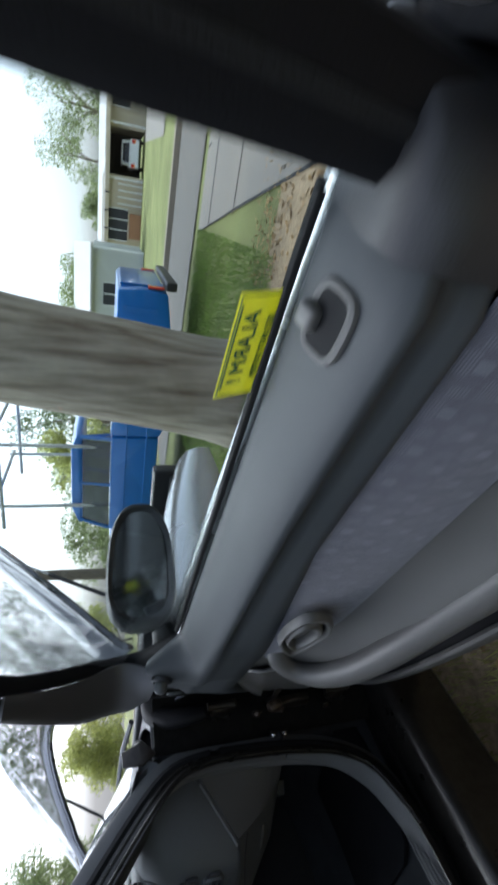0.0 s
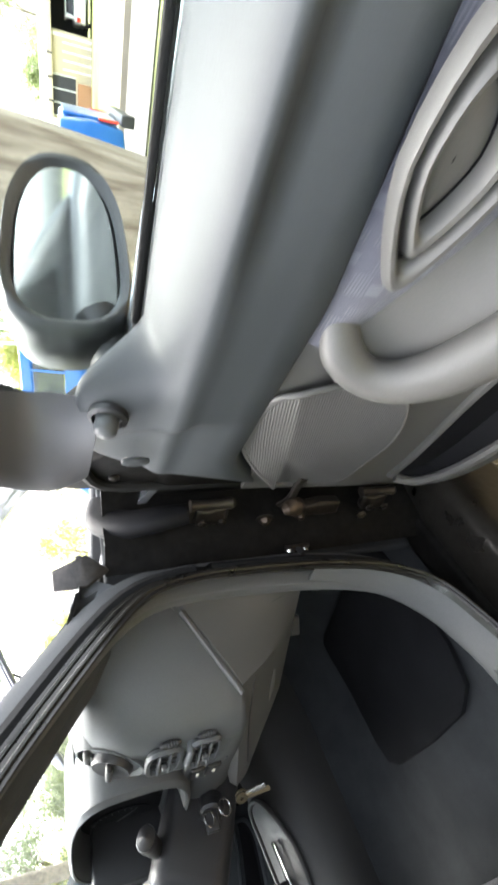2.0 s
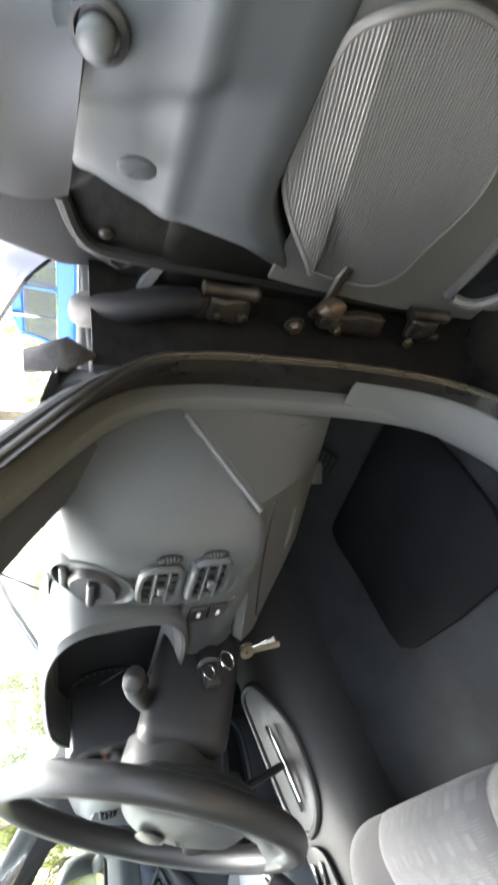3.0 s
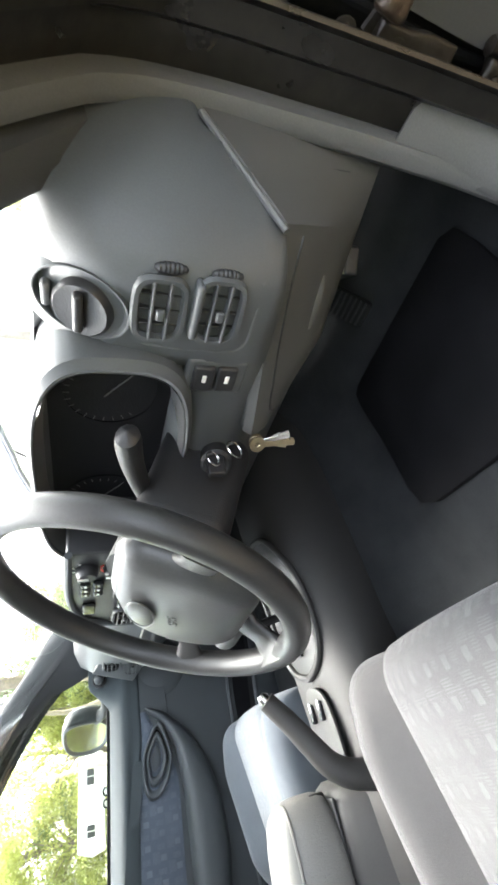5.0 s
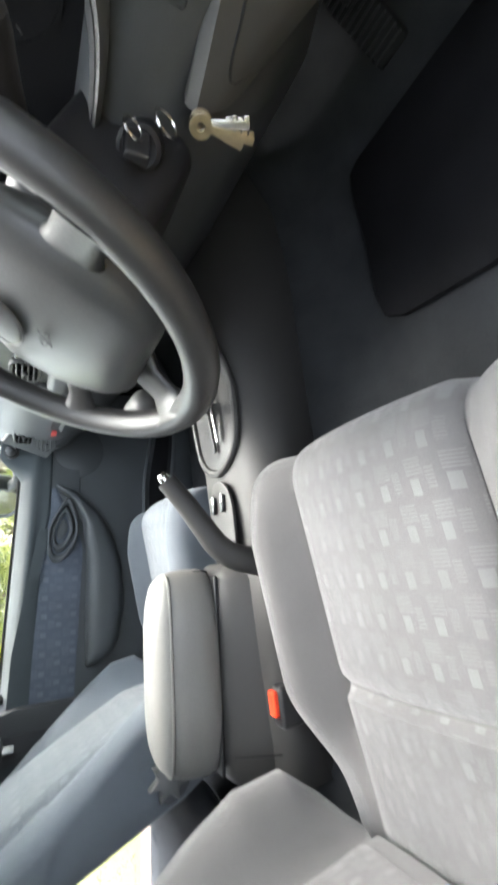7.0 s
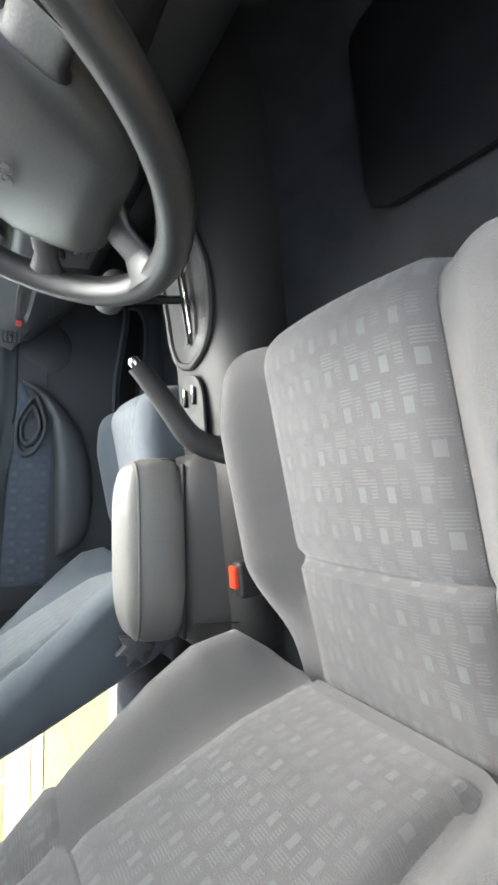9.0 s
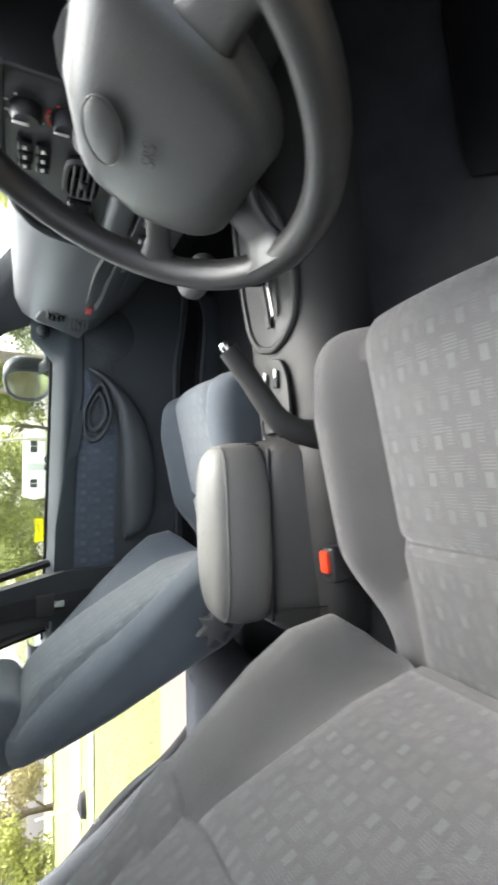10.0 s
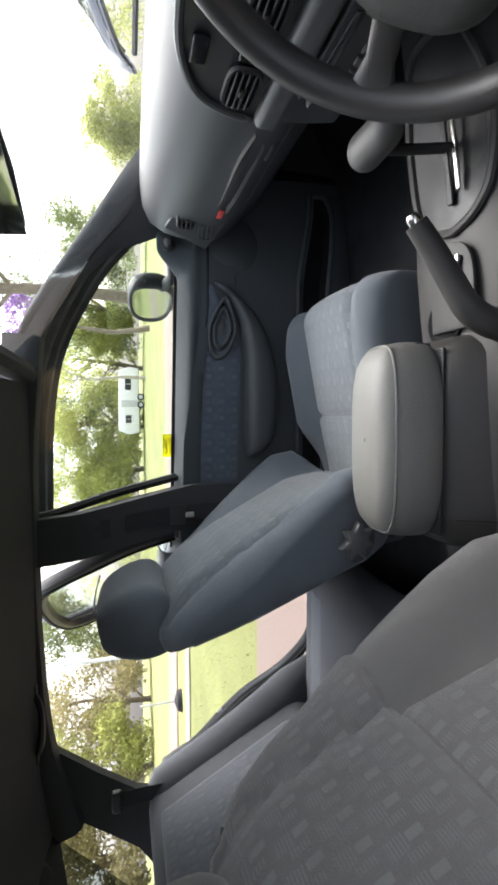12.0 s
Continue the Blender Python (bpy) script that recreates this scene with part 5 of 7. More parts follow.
part("arm", tube([(0.44, 0.27, 0.46), (0.44, 0.33, 0.54), (0.44, 0.36, 0.62)], 0.008, 6), BLACK, rest)

# floor mat
fm = thing("floor_mat", (0.45, 0.0, 0.34), "black pile floor mat in the driver footwell", "floor mat")
ml = [(0.64, 0.165), (0.46, 0.155), (0.31, 0.145), (0.285, 0.135), (0.278, 0.1), (0.282, 0.0), (0.288, -0.12), (0.30, -0.16), (0.335, -0.178), (0.48, -0.19), (0.6, -0.19), (0.65, -0.165), (0.672, -0.1), (0.676, 0.0), (0.674, 0.1), (0.668, 0.15)]


def floor_z(y):
    return 0.332 + 0.11 * max(0, y - 0.02) + 1.1 * max(0, y - 0.1) ** 2


def mat_rows(f, dz):
    c = Vector((0.46, -0.02))
    return [Vector((c.x + (x - c.x) * f, c.y + (y - c.y) * f, floor_z(c.y + (y - c.y) * f) + dz)) for x, y in ml]


part("carpet_face", loft([mat_rows(1.0, 0.004), mat_rows(1.0, 0.014), mat_rows(0.97, 0.018), mat_rows(0.6, 0.018), mat_rows(0.001, 0.018)], closed=True), MATTING, fm)

# ---------------------------------------------------------------- console
con = thing("centre_console", (0.02, -0.5, 0.33), "grey plastic centre console with leather-topped armrest box", "console")
rows = []
for y, w, t in ((0.32, 0.1, 0.6), (0.1, 0.115, 0.6), (-0.02, 0.12, 0.592), (-0.1, 0.123, 0.578), (-0.2, 0.127, 0.557), (-0.3, 0.132, 0.542), (-0.4, 0.14, 0.53), (-0.48, 0.135, 0.522), (-0.56, 0.12, 0.52), (-0.7, 0.105, 0.515), (-0.86, 0.1, 0.505)):
    f = [(0.015 + w * 0.72, y, 0.35), (0.015 + w * 0.9, y, 0.4)]
    for k in range(21):
        a = math.pi * k / 20
        c, q = math.cos(a), math.sin(a)
        f.append((0.015 + w * math.copysign(abs(c) ** 0.72, c), y, 0.44 + (t - 0.44) * q ** 0.72))
    f += [(0.015 - w * 0.9, y, 0.4), (0.015 - w * 0.72, y, 0.35)]
    rows.append(f)
part("console_body", loft(rows, thick=0.006), CONSOLE, con, "grey moulded console", sharp=60)
gate = smooth_path([(0.03, -0.372, 0.538), (0.07, -0.358, 0.536), (0.096, -0.325, 0.533), (0.107, -0.27, 0.535), (0.106, -0.21, 0.542), (0.094, -0.15, 0.56), (0.068, -0.1, 0.582), (-0.01, -0.095, 0.585), (-0.045, -0.16, 0.567), (-0.055, -0.25, 0.55), (-0.045, -0.32, 0.543), (-0.015, -0.358, 0.54), (0.03, -0.372, 0.538)], 4)[:-1]
gp = part("gear_surround", tube(gate, 0.007, 8, closed=True), CONSOLE, con, "rounded gear surround")
GC = Vector((0.03, -0.235, 0.552))
part("gear_plate", loft([[GC + (p - GC) * f + Vector((0, 0, -0.001)) for p in gate] for f in (1.0, 0.8, 0.55, 0.3, 0.01)], closed=True), BLACK, gp, "dark gear plate")
part("gear_slot", rbox((0.035, -0.255, 0.5585), (0.006, 0.08, 0.0025), 0.002, 1, m=Matrix.Rotation(radians(8.8), 4, "X")), BLACK, gp, "dark gear slot")
part("gear_scale", rbox((0.054, -0.25, 0.5595), (0.0045, 0.07, 0.0025), 0.002, 1, m=Matrix.Rotation(radians(8.8), 4, "X")), STEEL, gp, "bright gear scale")
sh = part("gear_stem", tube([(0.035, -0.25, 0.55), (0.036, -0.262, 0.61), (0.036, -0.27, 0.66)], 0.008, 8), BLACK, con, "black gear lever")
part("gear_knob", rbox((0.045, -0.266, 0.683), (0.05, 0.024, 0.024), 0.023, 4, lambda q: (q.x, q.y * (1.1 - 2 * q.x), q.z * (1.05 - 2 * q.x))), DASHLOW, sh, "smooth grey T-shaped gear knob")
tongue = smooth_path([(-0.02, -0.52, 0.526), (-0.022, -0.46, 0.528), (-0.018, -0.42, 0.531), (0.004, -0.392, 0.536), (0.034, -0.388, 0.537), (0.062, -0.402, 0.534), (0.072, -0.44, 0.529), (0.074, -0.52, 0.526)], 4)
swp = part("switch_plate", plate(tongue, (0, 0, 0.007), 0.003, 2), CONSOLE, con, "raised window switch plate with a rounded front")
for x in (0.008, 0.046):
    part("window_switch", rbox((x, -0.428, 0.539), (0.006, 0.016, 0.006), 0.003, 2, m=Matrix.Rotation(radians(-12), 4, "Z")), GLOSSBLACK, swp, "small black window switch")
    part("switch_cap", rbox((x + 0.002, -0.418, 0.545), (0.004, 0.008, 0.002), 0.0015, 1), STEEL, swp, "bright switch edge")
# a shallow dish on the console, near-black to paint a shaded recess
part("cup_recess", lathe([(0.041, -0.004), (0.041, 0.004), (0.037, 0.006), (0.033, 0.003), (0.03, 0.001), (0, 0.001)], 24, Matrix.Translation((0.0, -0.5, 0.522))), FRAMESHADE, con, "cup dish painted dark for its shade")
rows = []
for y, k, top in ((-0.53, 0.8, 0.535), (-0.545, 0.95, 0.556), (-0.56, 1.0, 0.566), (-0.7, 1.0, 0.566), (-0.8, 1.0, 0.563), (-0.84, 0.98, 0.558), (-0.856, 0.93, 0.545), (-0.862, 0.85, 0.5)):
    half = [(0.128, 0.345), (0.124, 0.4), (0.114, 0.45), (0.1, 0.49), (0.084, 0.52), (0.072, 0.54), (0.063, 0.552), (0.054, 0.559), (0.03, 0.563)]
    half = [(x * k, y, z if z < 0.5 else z + (top - 0.566) * (z - 0.5) / 0.066) for x, z in half]
    rows.append([(x - 0.008, y, z) for x, y, z in half] + [(-x - 0.014, y, z) for x, y, z in reversed(half)])
box = part("armrest_box", loft(rows, caps=True), CONSOLE, con, "grey console box with sloping sides", sharp=60)
part("box_seam", tube([(0.12, -0.815, 0.4), (0.109, -0.813, 0.45), (0.097, -0.812, 0.495), (0.084, -0.811, 0.532), (0.074, -0.81, 0.556)], 0.0016, 6), BLACK, box, "thin dark seam")


def lid_ring(z, out, left, right, half):
    """One level of the lid: a long rounded outline, straighter on the passenger side."""
    pts = []
    for k in range(48):
        t = 2 * math.pi * k / 48
        c, w = math.cos(t), math.sin(t)
        x = (right if c > 0 else left) * math.copysign(abs(c) ** (0.62 if c > 0 else 0.5), c)
        y = half * math.copysign(abs(w) ** 0.62, w)
        pts.append((-0.012 + x, -0.692 + y, z + out * (1 - (y / 0.16) ** 4) + 0.012 * (y + 0.15)))
    return pts


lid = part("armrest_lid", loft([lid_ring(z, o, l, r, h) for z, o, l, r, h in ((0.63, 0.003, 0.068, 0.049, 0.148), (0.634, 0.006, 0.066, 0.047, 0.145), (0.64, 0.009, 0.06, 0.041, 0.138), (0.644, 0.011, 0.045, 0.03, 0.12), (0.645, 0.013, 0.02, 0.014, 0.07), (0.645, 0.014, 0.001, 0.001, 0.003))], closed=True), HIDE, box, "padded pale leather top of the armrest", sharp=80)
part("lid_side", loft([lid_ring(z, o, l, r, h) for z, o, l, r, h in ((0.56, 0, 0.068, 0.061, 0.146), (0.564, 0, 0.073, 0.064, 0.153), (0.575, 0, 0.075, 0.065, 0.156), (0.59, 0, 0.076, 0.063, 0.156), (0.608, 0.001, 0.075, 0.058, 0.155), (0.622, 0.002, 0.073, 0.054, 0.152), (0.63, 0.003, 0.068, 0.049, 0.148))], closed=True), HIDESHADED, lid, "armrest side panel, same leather in a shaded tone", sharp=80)
part("lid_piping", tube(lid_ring(0.6305, 0.003, 0.0685, 0.0495, 0.1485), 0.0024, 6, closed=True), HIDESHADED, lid, "stitched piping")
part("lid_gap", rbox((-0.012, -0.695, 0.562), (0.06, 0.146, 0.003), 0.003, 2), BLACK, box, "dark gap under the lid")
part("finger_catch", rbox((0.0, -0.545, 0.578), (0.02, 0.006, 0.014), 0.004, 1), BLACK, box, "black lid catch")
brake = thing("handbrake", (0.11, -0.54, 0.5), "curved grey plastic handbrake lever on the console", "handbrake")
part("lever", tube(smooth_path([(0.12, -0.53, 0.46), (0.119, -0.53, 0.5), (0.118, -0.526, 0.545), (0.116, -0.508, 0.58), (0.114, -0.475, 0.606), (0.113, -0.44, 0.632), (0.112, -0.404, 0.662)], 5), 0.0175, 12, (1, 0, 0), 0.9, taper=lambda t: 1.35 - 0.45 * t), CONSOLE, brake, "dog-leg grip")
part("button", lathe([(0.009, 0), (0.009, 0.008), (0.006, 0.012), (0, 0.012)], 12, axis_to((0.112, -0.403, 0.663), (0, 0.75, 0.65))), STEEL, brake, "release button")
part("collar", tube(smooth_path([(0.118, -0.528, 0.535), (0.119, -0.53, 0.515), (0.12, -0.53, 0.49)], 4), 0.025, 14, (1, 0, 0), 0.85, taper=lambda t: 0.85 + 0.25 * t), CONSOLE, brake, "grey collar")
buckle = thing("seat_belt_buckle", (0.14, -0.73, 0.46), "black seat belt buckle with red button", "buckle")
part("body", rbox((0.14, -0.733, 0.474), (0.014, 0.028, 0.04), 0.006, 2, m=Matrix.Rotation(radians(4), 4, "X")), BLACK, buckle)
part("button", rbox((0.137, -0.731, 0.514), (0.0095, 0.017, 0.007), 0.003, 1, m=Matrix.Rotation(radians(4), 4, "X")), REDPLASTIC, buckle, "red release button")

# ---------------------------------------------------------------- seats
# backrest sections: height, half width, front of the bolsters, front of the panel, rear
BACK = ((0.47, 0.215, -0.812, -0.81, -0.93), (0.5, 0.235, -0.785, -0.817, -0.95), (0.54, 0.252, -0.758, -0.829, -0.966), (0.6, 0.259, -0.77, -0.848, -0.985), (0.66, 0.26, -0.806, -0.87, -1.0), (0.72, 0.257, -0.85, -0.893, -1.016), (0.78, 0.249, -0.893, -0.916, -1.034), (0.84, 0.233, -0.94, -0.943, -1.052), (0.89, 0.222, -0.972, -0.966, -1.064), (0.93, 0.205, -1.0, -0.992, -1.07), (0.95, 0.185, -1.02, -1.012, -1.065))


def back_at(z):
    for a, b in zip(BACK, BACK[1:]):
        if z <= b[0]:
            t = max(0, (z - a[0]) / (b[0] - a[0]))
            return [p + (q - p) * t for p, q in zip(a, b)]
    return list(BACK[-1])


def back_front(x, z, h=0.0):
    """The front of the backrest at a place across (x from its middle) and a height."""
    _, w, yb, yp, yr = back_at(z)
    b = sstep(0.128, 0.205, abs(x) * 0.25 / w)
    seam = 0.009 * math.exp(-(((abs(x) - 0.128 - 0.07 * max(0, z - 0.62)) / 0.008) ** 2)) + 0.005 * math.exp(-(((z - 0.775) / 0.006) ** 2)) * sstep(0.1, 0.15, abs(x))
    return yp + (yb - yp) * b + 0.012 * (1 - (x / w) ** 2) * sstep(0.5, 0.6, z) * (1 - b) - seam + h


def back_skin(x, z, h=0.0):
    """The same with its rounded outer edges."""
    w, r = back_at(z)[1], 0.05
    over = max(0, abs(x) - (w - r))
    return back_front(x, z, h) - (r - math.sqrt(max(0, r * r - over * over))) * 0.9


def seat_top(x, y, h=0.0):
    """The top of the seat cushion at a place across (x from its middle) and along."""
    base = 0.518 + 0.19 * (y + 0.45)
    b = sstep(0.135, 0.195, abs(x))
    rise = 0.05 * sstep(-0.79, -0.66, y) * (1 - 0.45 * sstep(-0.49, -0.37, y))
    crown = 0.016 * (1 - (x / 0.14) ** 2) * (abs(x) < 0.14) * sstep(-0.8, -0.66, y)
    seam = 0.009 * math.exp(-(((abs(x) - 0.138) / 0.008) ** 2)) + 0.006 * math.exp(-(((y + 0.652) / 0.006) ** 2)) * (abs(x) < 0.14)
    return base + rise * b + crown - seam + h


def front_seat(cx, dy, cloth, clothback, plain, label, star, shoulders, recline=0.0):
    s = thing("car_seat", (cx, -0.62 + dy, 0.33), label, "car seat", "front seats")

    def ring_of(y, w, drop, h=0.0):
        out = [(-w * 0.97, y, 0.355), (-w, y, 0.42)]
        r = 0.055
        for k in range(49):
            x = w * math.sin(math.pi * (k / 48 - 0.5))
            over = max(0, abs(x) - (w - r))
            out.append((x, y, max(0.42, seat_top(x, y, h) - drop - (r - math.sqrt(max(0, r * r - over * over))))))
        return [(cx + x, yy + dy, z) for x, yy, z in out + [(w, y, 0.42), (w * 0.97, y, 0.355)]]

    rows = [ring_of(y, 0.246 - 0.03 * sstep(-0.72, -0.84, y), 0.0) for y in [-0.84 + 0.43 * k / 43 for k in range(44)]]
    for k in range(1, 11):
        a = math.pi / 2 * k / 10
        rows.append(ring_of(-0.41 + 0.062 * math.sin(a), 0.246 - 0.018 * (1 - math.cos(a)), 0.075 * (1 - math.cos(a))))
    rows.append([(x, -0.356 + dy, 0.355) for x, y, z in rows[-1]])
    part("cushion", loft(rows), plain, s, "plain cloth cushion with raised sides", sharp=80)

    def sewn(skin, us, vs, lift):
        """A cloth panel that follows the padding, sunk along its seams."""
        rows = []
        for i, v in enumerate(vs):
            row = []
            for k, u in enumerate(us):
                a, b = i / (len(vs) - 1), k / (len(us) - 1)
                edge = min(a, 1 - a, b, 1 - b)
                row.append(skin(u, v, lift * min(1, edge / 0.08) ** 0.5 + 0.0015))
            rows.append(row)
        return loft(rows)

    span = lambda a, b, n: [a + (b - a) * k / n for k in range(n + 1)]

    def on_cushion(x, v, h):
        if v <= -0.41:
            return (cx + x, v + dy, seat_top(x, v, h))
        a = min(math.pi / 2, (v + 0.41) / 0.066)
        return (cx + x, -0.41 + (0.062 + h) * math.sin(a) + dy, seat_top(x, -0.41 + 0.062 * math.sin(a), h) - 0.075 * (1 - math.cos(a)))

    part("cushion_front_panel", sewn(on_cushion, span(-0.136, 0.136, 16), span(-0.6505, -0.322, 32), 0.007), cloth, s, "patterned cloth panel")
    part("cushion_rear_panel", sewn(on_cushion, span(-0.136, 0.136, 16), span(-0.825, -0.6535, 14), 0.007), cloth, s, "patterned cloth panel")
    part("base", rbox((cx, -0.63 + dy, 0.352), (0.225, 0.2, 0.022), 0.015, 2), SEATSIDE, s, "dark seat base")
    for x in (-0.2, 0.2):
        part("seat_rail", rbox((cx + x, -0.62 + dy, 0.335), (0.02, 0.25, 0.012), 0.004, 1), BLACK, s)

    # backrest: closed sections from the seat up to the rounded top
    rows = []
    for z in span(0.47, 0.95, 48):
        _, w, yb, yp, yr = back_at(z)
        front = []
        for k in range(45):
            x = w * math.sin(math.pi * (k / 44 - 0.5))
            front.append((x, back_skin(x, z)))
        mid = (front[0][1] + yr) / 2
        rear = [(w, mid), (w * 0.985, yr + 0.02), (w * 0.9, yr + 0.004), (w * 0.5, yr - 0.004), (0, yr - 0.006), (-w * 0.5, yr - 0.004), (-w * 0.9, yr + 0.004), (-w * 0.985, yr + 0.02), (-w, mid)]
        rows.append([(cx + x, y + dy, z) for x, y in front + rear])
    for f, dz in ((0.93, 0.01), (0.75, 0.017), (0.4, 0.02), (0.02, 0.021)):
        c = Vector((cx, -1.035 + dy, 0.95))
        rows.append([c + (Vector(p) - c) * f + Vector((0, 0, dz)) for p in rows[48]])
    part("backrest", loft(rows, closed=True), plain, s, "plain cloth backrest with raised sides", sharp=80)
    part("back_shell", loft([[(cx + x, back_at(z)[4] + dy - 0.008 + d, z) for x, d in ((-0.2, 0.018), (-0.18, 0.0), (0, -0.006), (0.18, 0.0), (0.2, 0.018))] for z in span(0.42, 0.9, 8)], thick=0.008), SEATSIDE, s, "dark vinyl back")

    def on_back(u, z, h):
        x = u * (1 + 0.55 * max(0, z - 0.62))
        return (cx + x, back_front(x, z, h) + dy, z)

    part("backrest_panel", sewn(on_back, span(-0.127, 0.127, 18), span(0.49, 0.7735 if shoulders else 0.935, 36), 0.007), clothback, s, "patterned cloth panel")
    if shoulders:
        part("shoulder_panel", sewn(lambda u, z, h: (cx + (back_at(z)[1] + 0.006) * math.sin(math.pi / 2 * u), back_skin(back_at(z)[1] * math.sin(math.pi / 2 * u), z, h) + dy, z), span(-0.97, 0.97, 44), span(0.7765, 0.945, 18), 0.004), clothback, s, "patterned cloth panel across the shoulders")
    H = Matrix.Translation((cx, -1.085 + dy, 1.005)) @ Matrix.Rotation(radians(10), 4, "X")
    hr = part("headrest", rbox((0, 0, 0), (0.138, 0.08, 0.08), 0.05, 8, lambda q: (q.x * (1 - 0.12 * sstep(-0.02, 0.08, q.z)), q.y * (1.0 - 0.22 * sstep(-0.02, 0.08, q.z)) + 0.012 * (q.x / 0.138) ** 2, q.z + 0.008 * (1 - (q.x / 0.138) ** 2))), plain, s, "rounded headrest", H)
    part("headrest_seam", tube([(0.118 * u, 0.055 + 0.008 * u * u, 0.079 + 0.008 * (1 - u * u)) for u in span(-1, 1, 12)], 0.0018, 6), plain, hr, "", H)
    for x in (-0.05, 0.05):
        part("headrest_post", tube([(cx + x, -1.035 + dy, 0.88), (cx + x, -1.07 + dy, 0.975)], 0.006, 8), STEEL, hr)
    pts = []
    for k in range(14):
        a = 2 * math.pi * k / 14
        r = 0.042 if k % 2 == 0 else 0.022
        pts.append((0, r * math.cos(a), r * math.sin(a)))
    m = Matrix.Translation((cx + star * 0.258, -0.905, 0.583))
    kn = part("recline_knob", plate(pts, (star * 0.022, 0, 0), 0.005, 2), KNOBGREY, s, "star-shaped recline knob", m)
    part("knob_dish", lathe([(0.05, 0), (0.05, 0.004), (0.044, 0.006), (0, 0.002)], 24, axis_to((cx + star * 0.249, -0.905, 0.583), (star, 0, 0))), SEATSIDE, kn)
    for ob in [o for o in bpy.data.objects if o.parent in (s, hr)]:
        for v in ob.data.vertices:
            v.co.y -= recline * max(0, min(v.co.z + 0.33, 0.95 if ob.parent == s and ob != hr else 0.73) - 0.6)
    return s


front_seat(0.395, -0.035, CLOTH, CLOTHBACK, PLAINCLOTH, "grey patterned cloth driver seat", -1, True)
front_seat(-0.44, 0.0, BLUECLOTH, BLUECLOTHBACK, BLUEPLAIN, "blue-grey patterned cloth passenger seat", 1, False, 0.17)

# rear bench
rear = thing("rear_bench", (0, -1.6, 0.35), "blue-grey cloth rear bench seat", "bench seat")
part("bench_cushion", rbox((0, -1.39, 0.43), (0.66, 0.32, 0.09), 0.085, 14, lambda q: (q.x, q.y, q.z - 0.012 * math.cos(q.x * 9))), BENCHSHADED, rear, "plain bench cushion")
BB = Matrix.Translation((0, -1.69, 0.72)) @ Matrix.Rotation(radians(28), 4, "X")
part("bench_back", rbox((0, 0, 0), (0.66, 0.09, 0.27), 0.06, 10), BENCHSHADED, rear, "plain bench backrest", BB)
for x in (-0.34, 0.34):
    part("bench_panel", rbox((x, 0.075, 0.01), (0.2, 0.025, 0.21), 0.02, 4), BENCHCLOTHSHADED, rear, "patterned cloth panel", BB)
    part("seat_panel", rbox((x, -1.34, 0.506), (0.2, 0.2, 0.02), 0.018, 4), BENCHCLOTHSHADED, rear, "patterned cloth panel")
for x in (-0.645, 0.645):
    part("bench_bolster", tube(smooth_path([(x, -1.77, 0.96), (x, -1.735, 0.91), (x, -1.675, 0.8), (x, -1.6, 0.675), (x, -1.5, 0.53), (x, -1.43, 0.45)], 5), 0.07, 14, (1, 0, 0), 0.9, taper=lambda t: 0.55 + 0.45 * min(1, 6 * t, 5 * (1 - t))), BENCHSHADED, rear, "rounded side bolster of the bench")
part("parcel_shelf", rbox((0, -2.0, 0.95), (0.62, 0.2, 0.012), 0.008, 1), SEATSIDE, rear, "dark parcel shelf")

# rear passenger door standing open
REAR_OPEN = Matrix(((-math.sin(radians(58)), -math.cos(radians(58)), 0, -0.78), (-math.cos(radians(58)), math.sin(radians(58)), 0, -1.04), (0, 0, 1, 0), (0, 0, 0, 1)))
rd = thing("rear_passenger_door", (-0.8, -1.0, 0.3), "silver rear passenger door standing open", "car door")
part("outer_skin", rbox((0.47, 0.06, 0.58), (0.47, 0.02, 0.32), 0.015, 3), PAINT, rd, "silver painted skin", REAR_OPEN)
part("trim", rbox((0.47, 0.015, 0.58), (0.44, 0.025, 0.31), 0.02, 3), LPANEL, rd, "dark grey trim panel", REAR_OPEN)
rf = smooth_path([(x, 0.03 - 0.33 * max(0, z - 0.9), z) for x, z in ((0.0, 0.86), (0.012, 1.0), (0.035, 1.12), (0.075, 1.235), (0.13, 1.28), (0.3, 1.302), (0.55, 1.302), (0.76, 1.28), (0.87, 1.23), (0.93, 1.08), (0.94, 0.86))], 4)
part("window_frame", tube(rf, 0.024, 10, (0, 1, 0), 0.9, square=3), BLACK, rd, "black window frame", REAR_OPEN)
part("frame_seal", tube([p + Vector((0, -0.02, 0)) for p in rf], 0.008, 6, (0, 1, 0)), RUBBER, rd, "", REAR_OPEN)
part("quarter_bar", tube([(0.72, 0.03, 0.88), (0.74, -0.09, 1.28)], 0.012, 8, (0, 1, 0)), BLACK, rd, "", REAR_OPEN)
part("window_pane", plate([(p.x, p.y + 0.012, p.z) for p in rf], (0, 0.004, 0)), GLASS, rd, "clear glass", REAR_OPEN).visible_shadow = False
# the rear door opening's lower edge
edge = smooth_path([(-0.775, -1.76, 0.86), (-0.785, -1.72, 0.79), (-0.79, -1.65, 0.71), (-0.79, -1.59, 0.63), (-0.79, -1.52, 0.5), (-0.79, -1.42, 0.4), (-0.79, -1.3, 0.37)], 4)
part("rear_opening_paint", tube([p + Vector((-0.03, -0.01, 0)) for p in edge], 0.026, 8, (1, 0, 0), 0.5), PAINT, car, "silver edge of the rear door opening")
part("rear_opening_seal", tube(edge, 0.008, 8, (1, 0, 0)), RUBBER, car, "black rubber door seal")
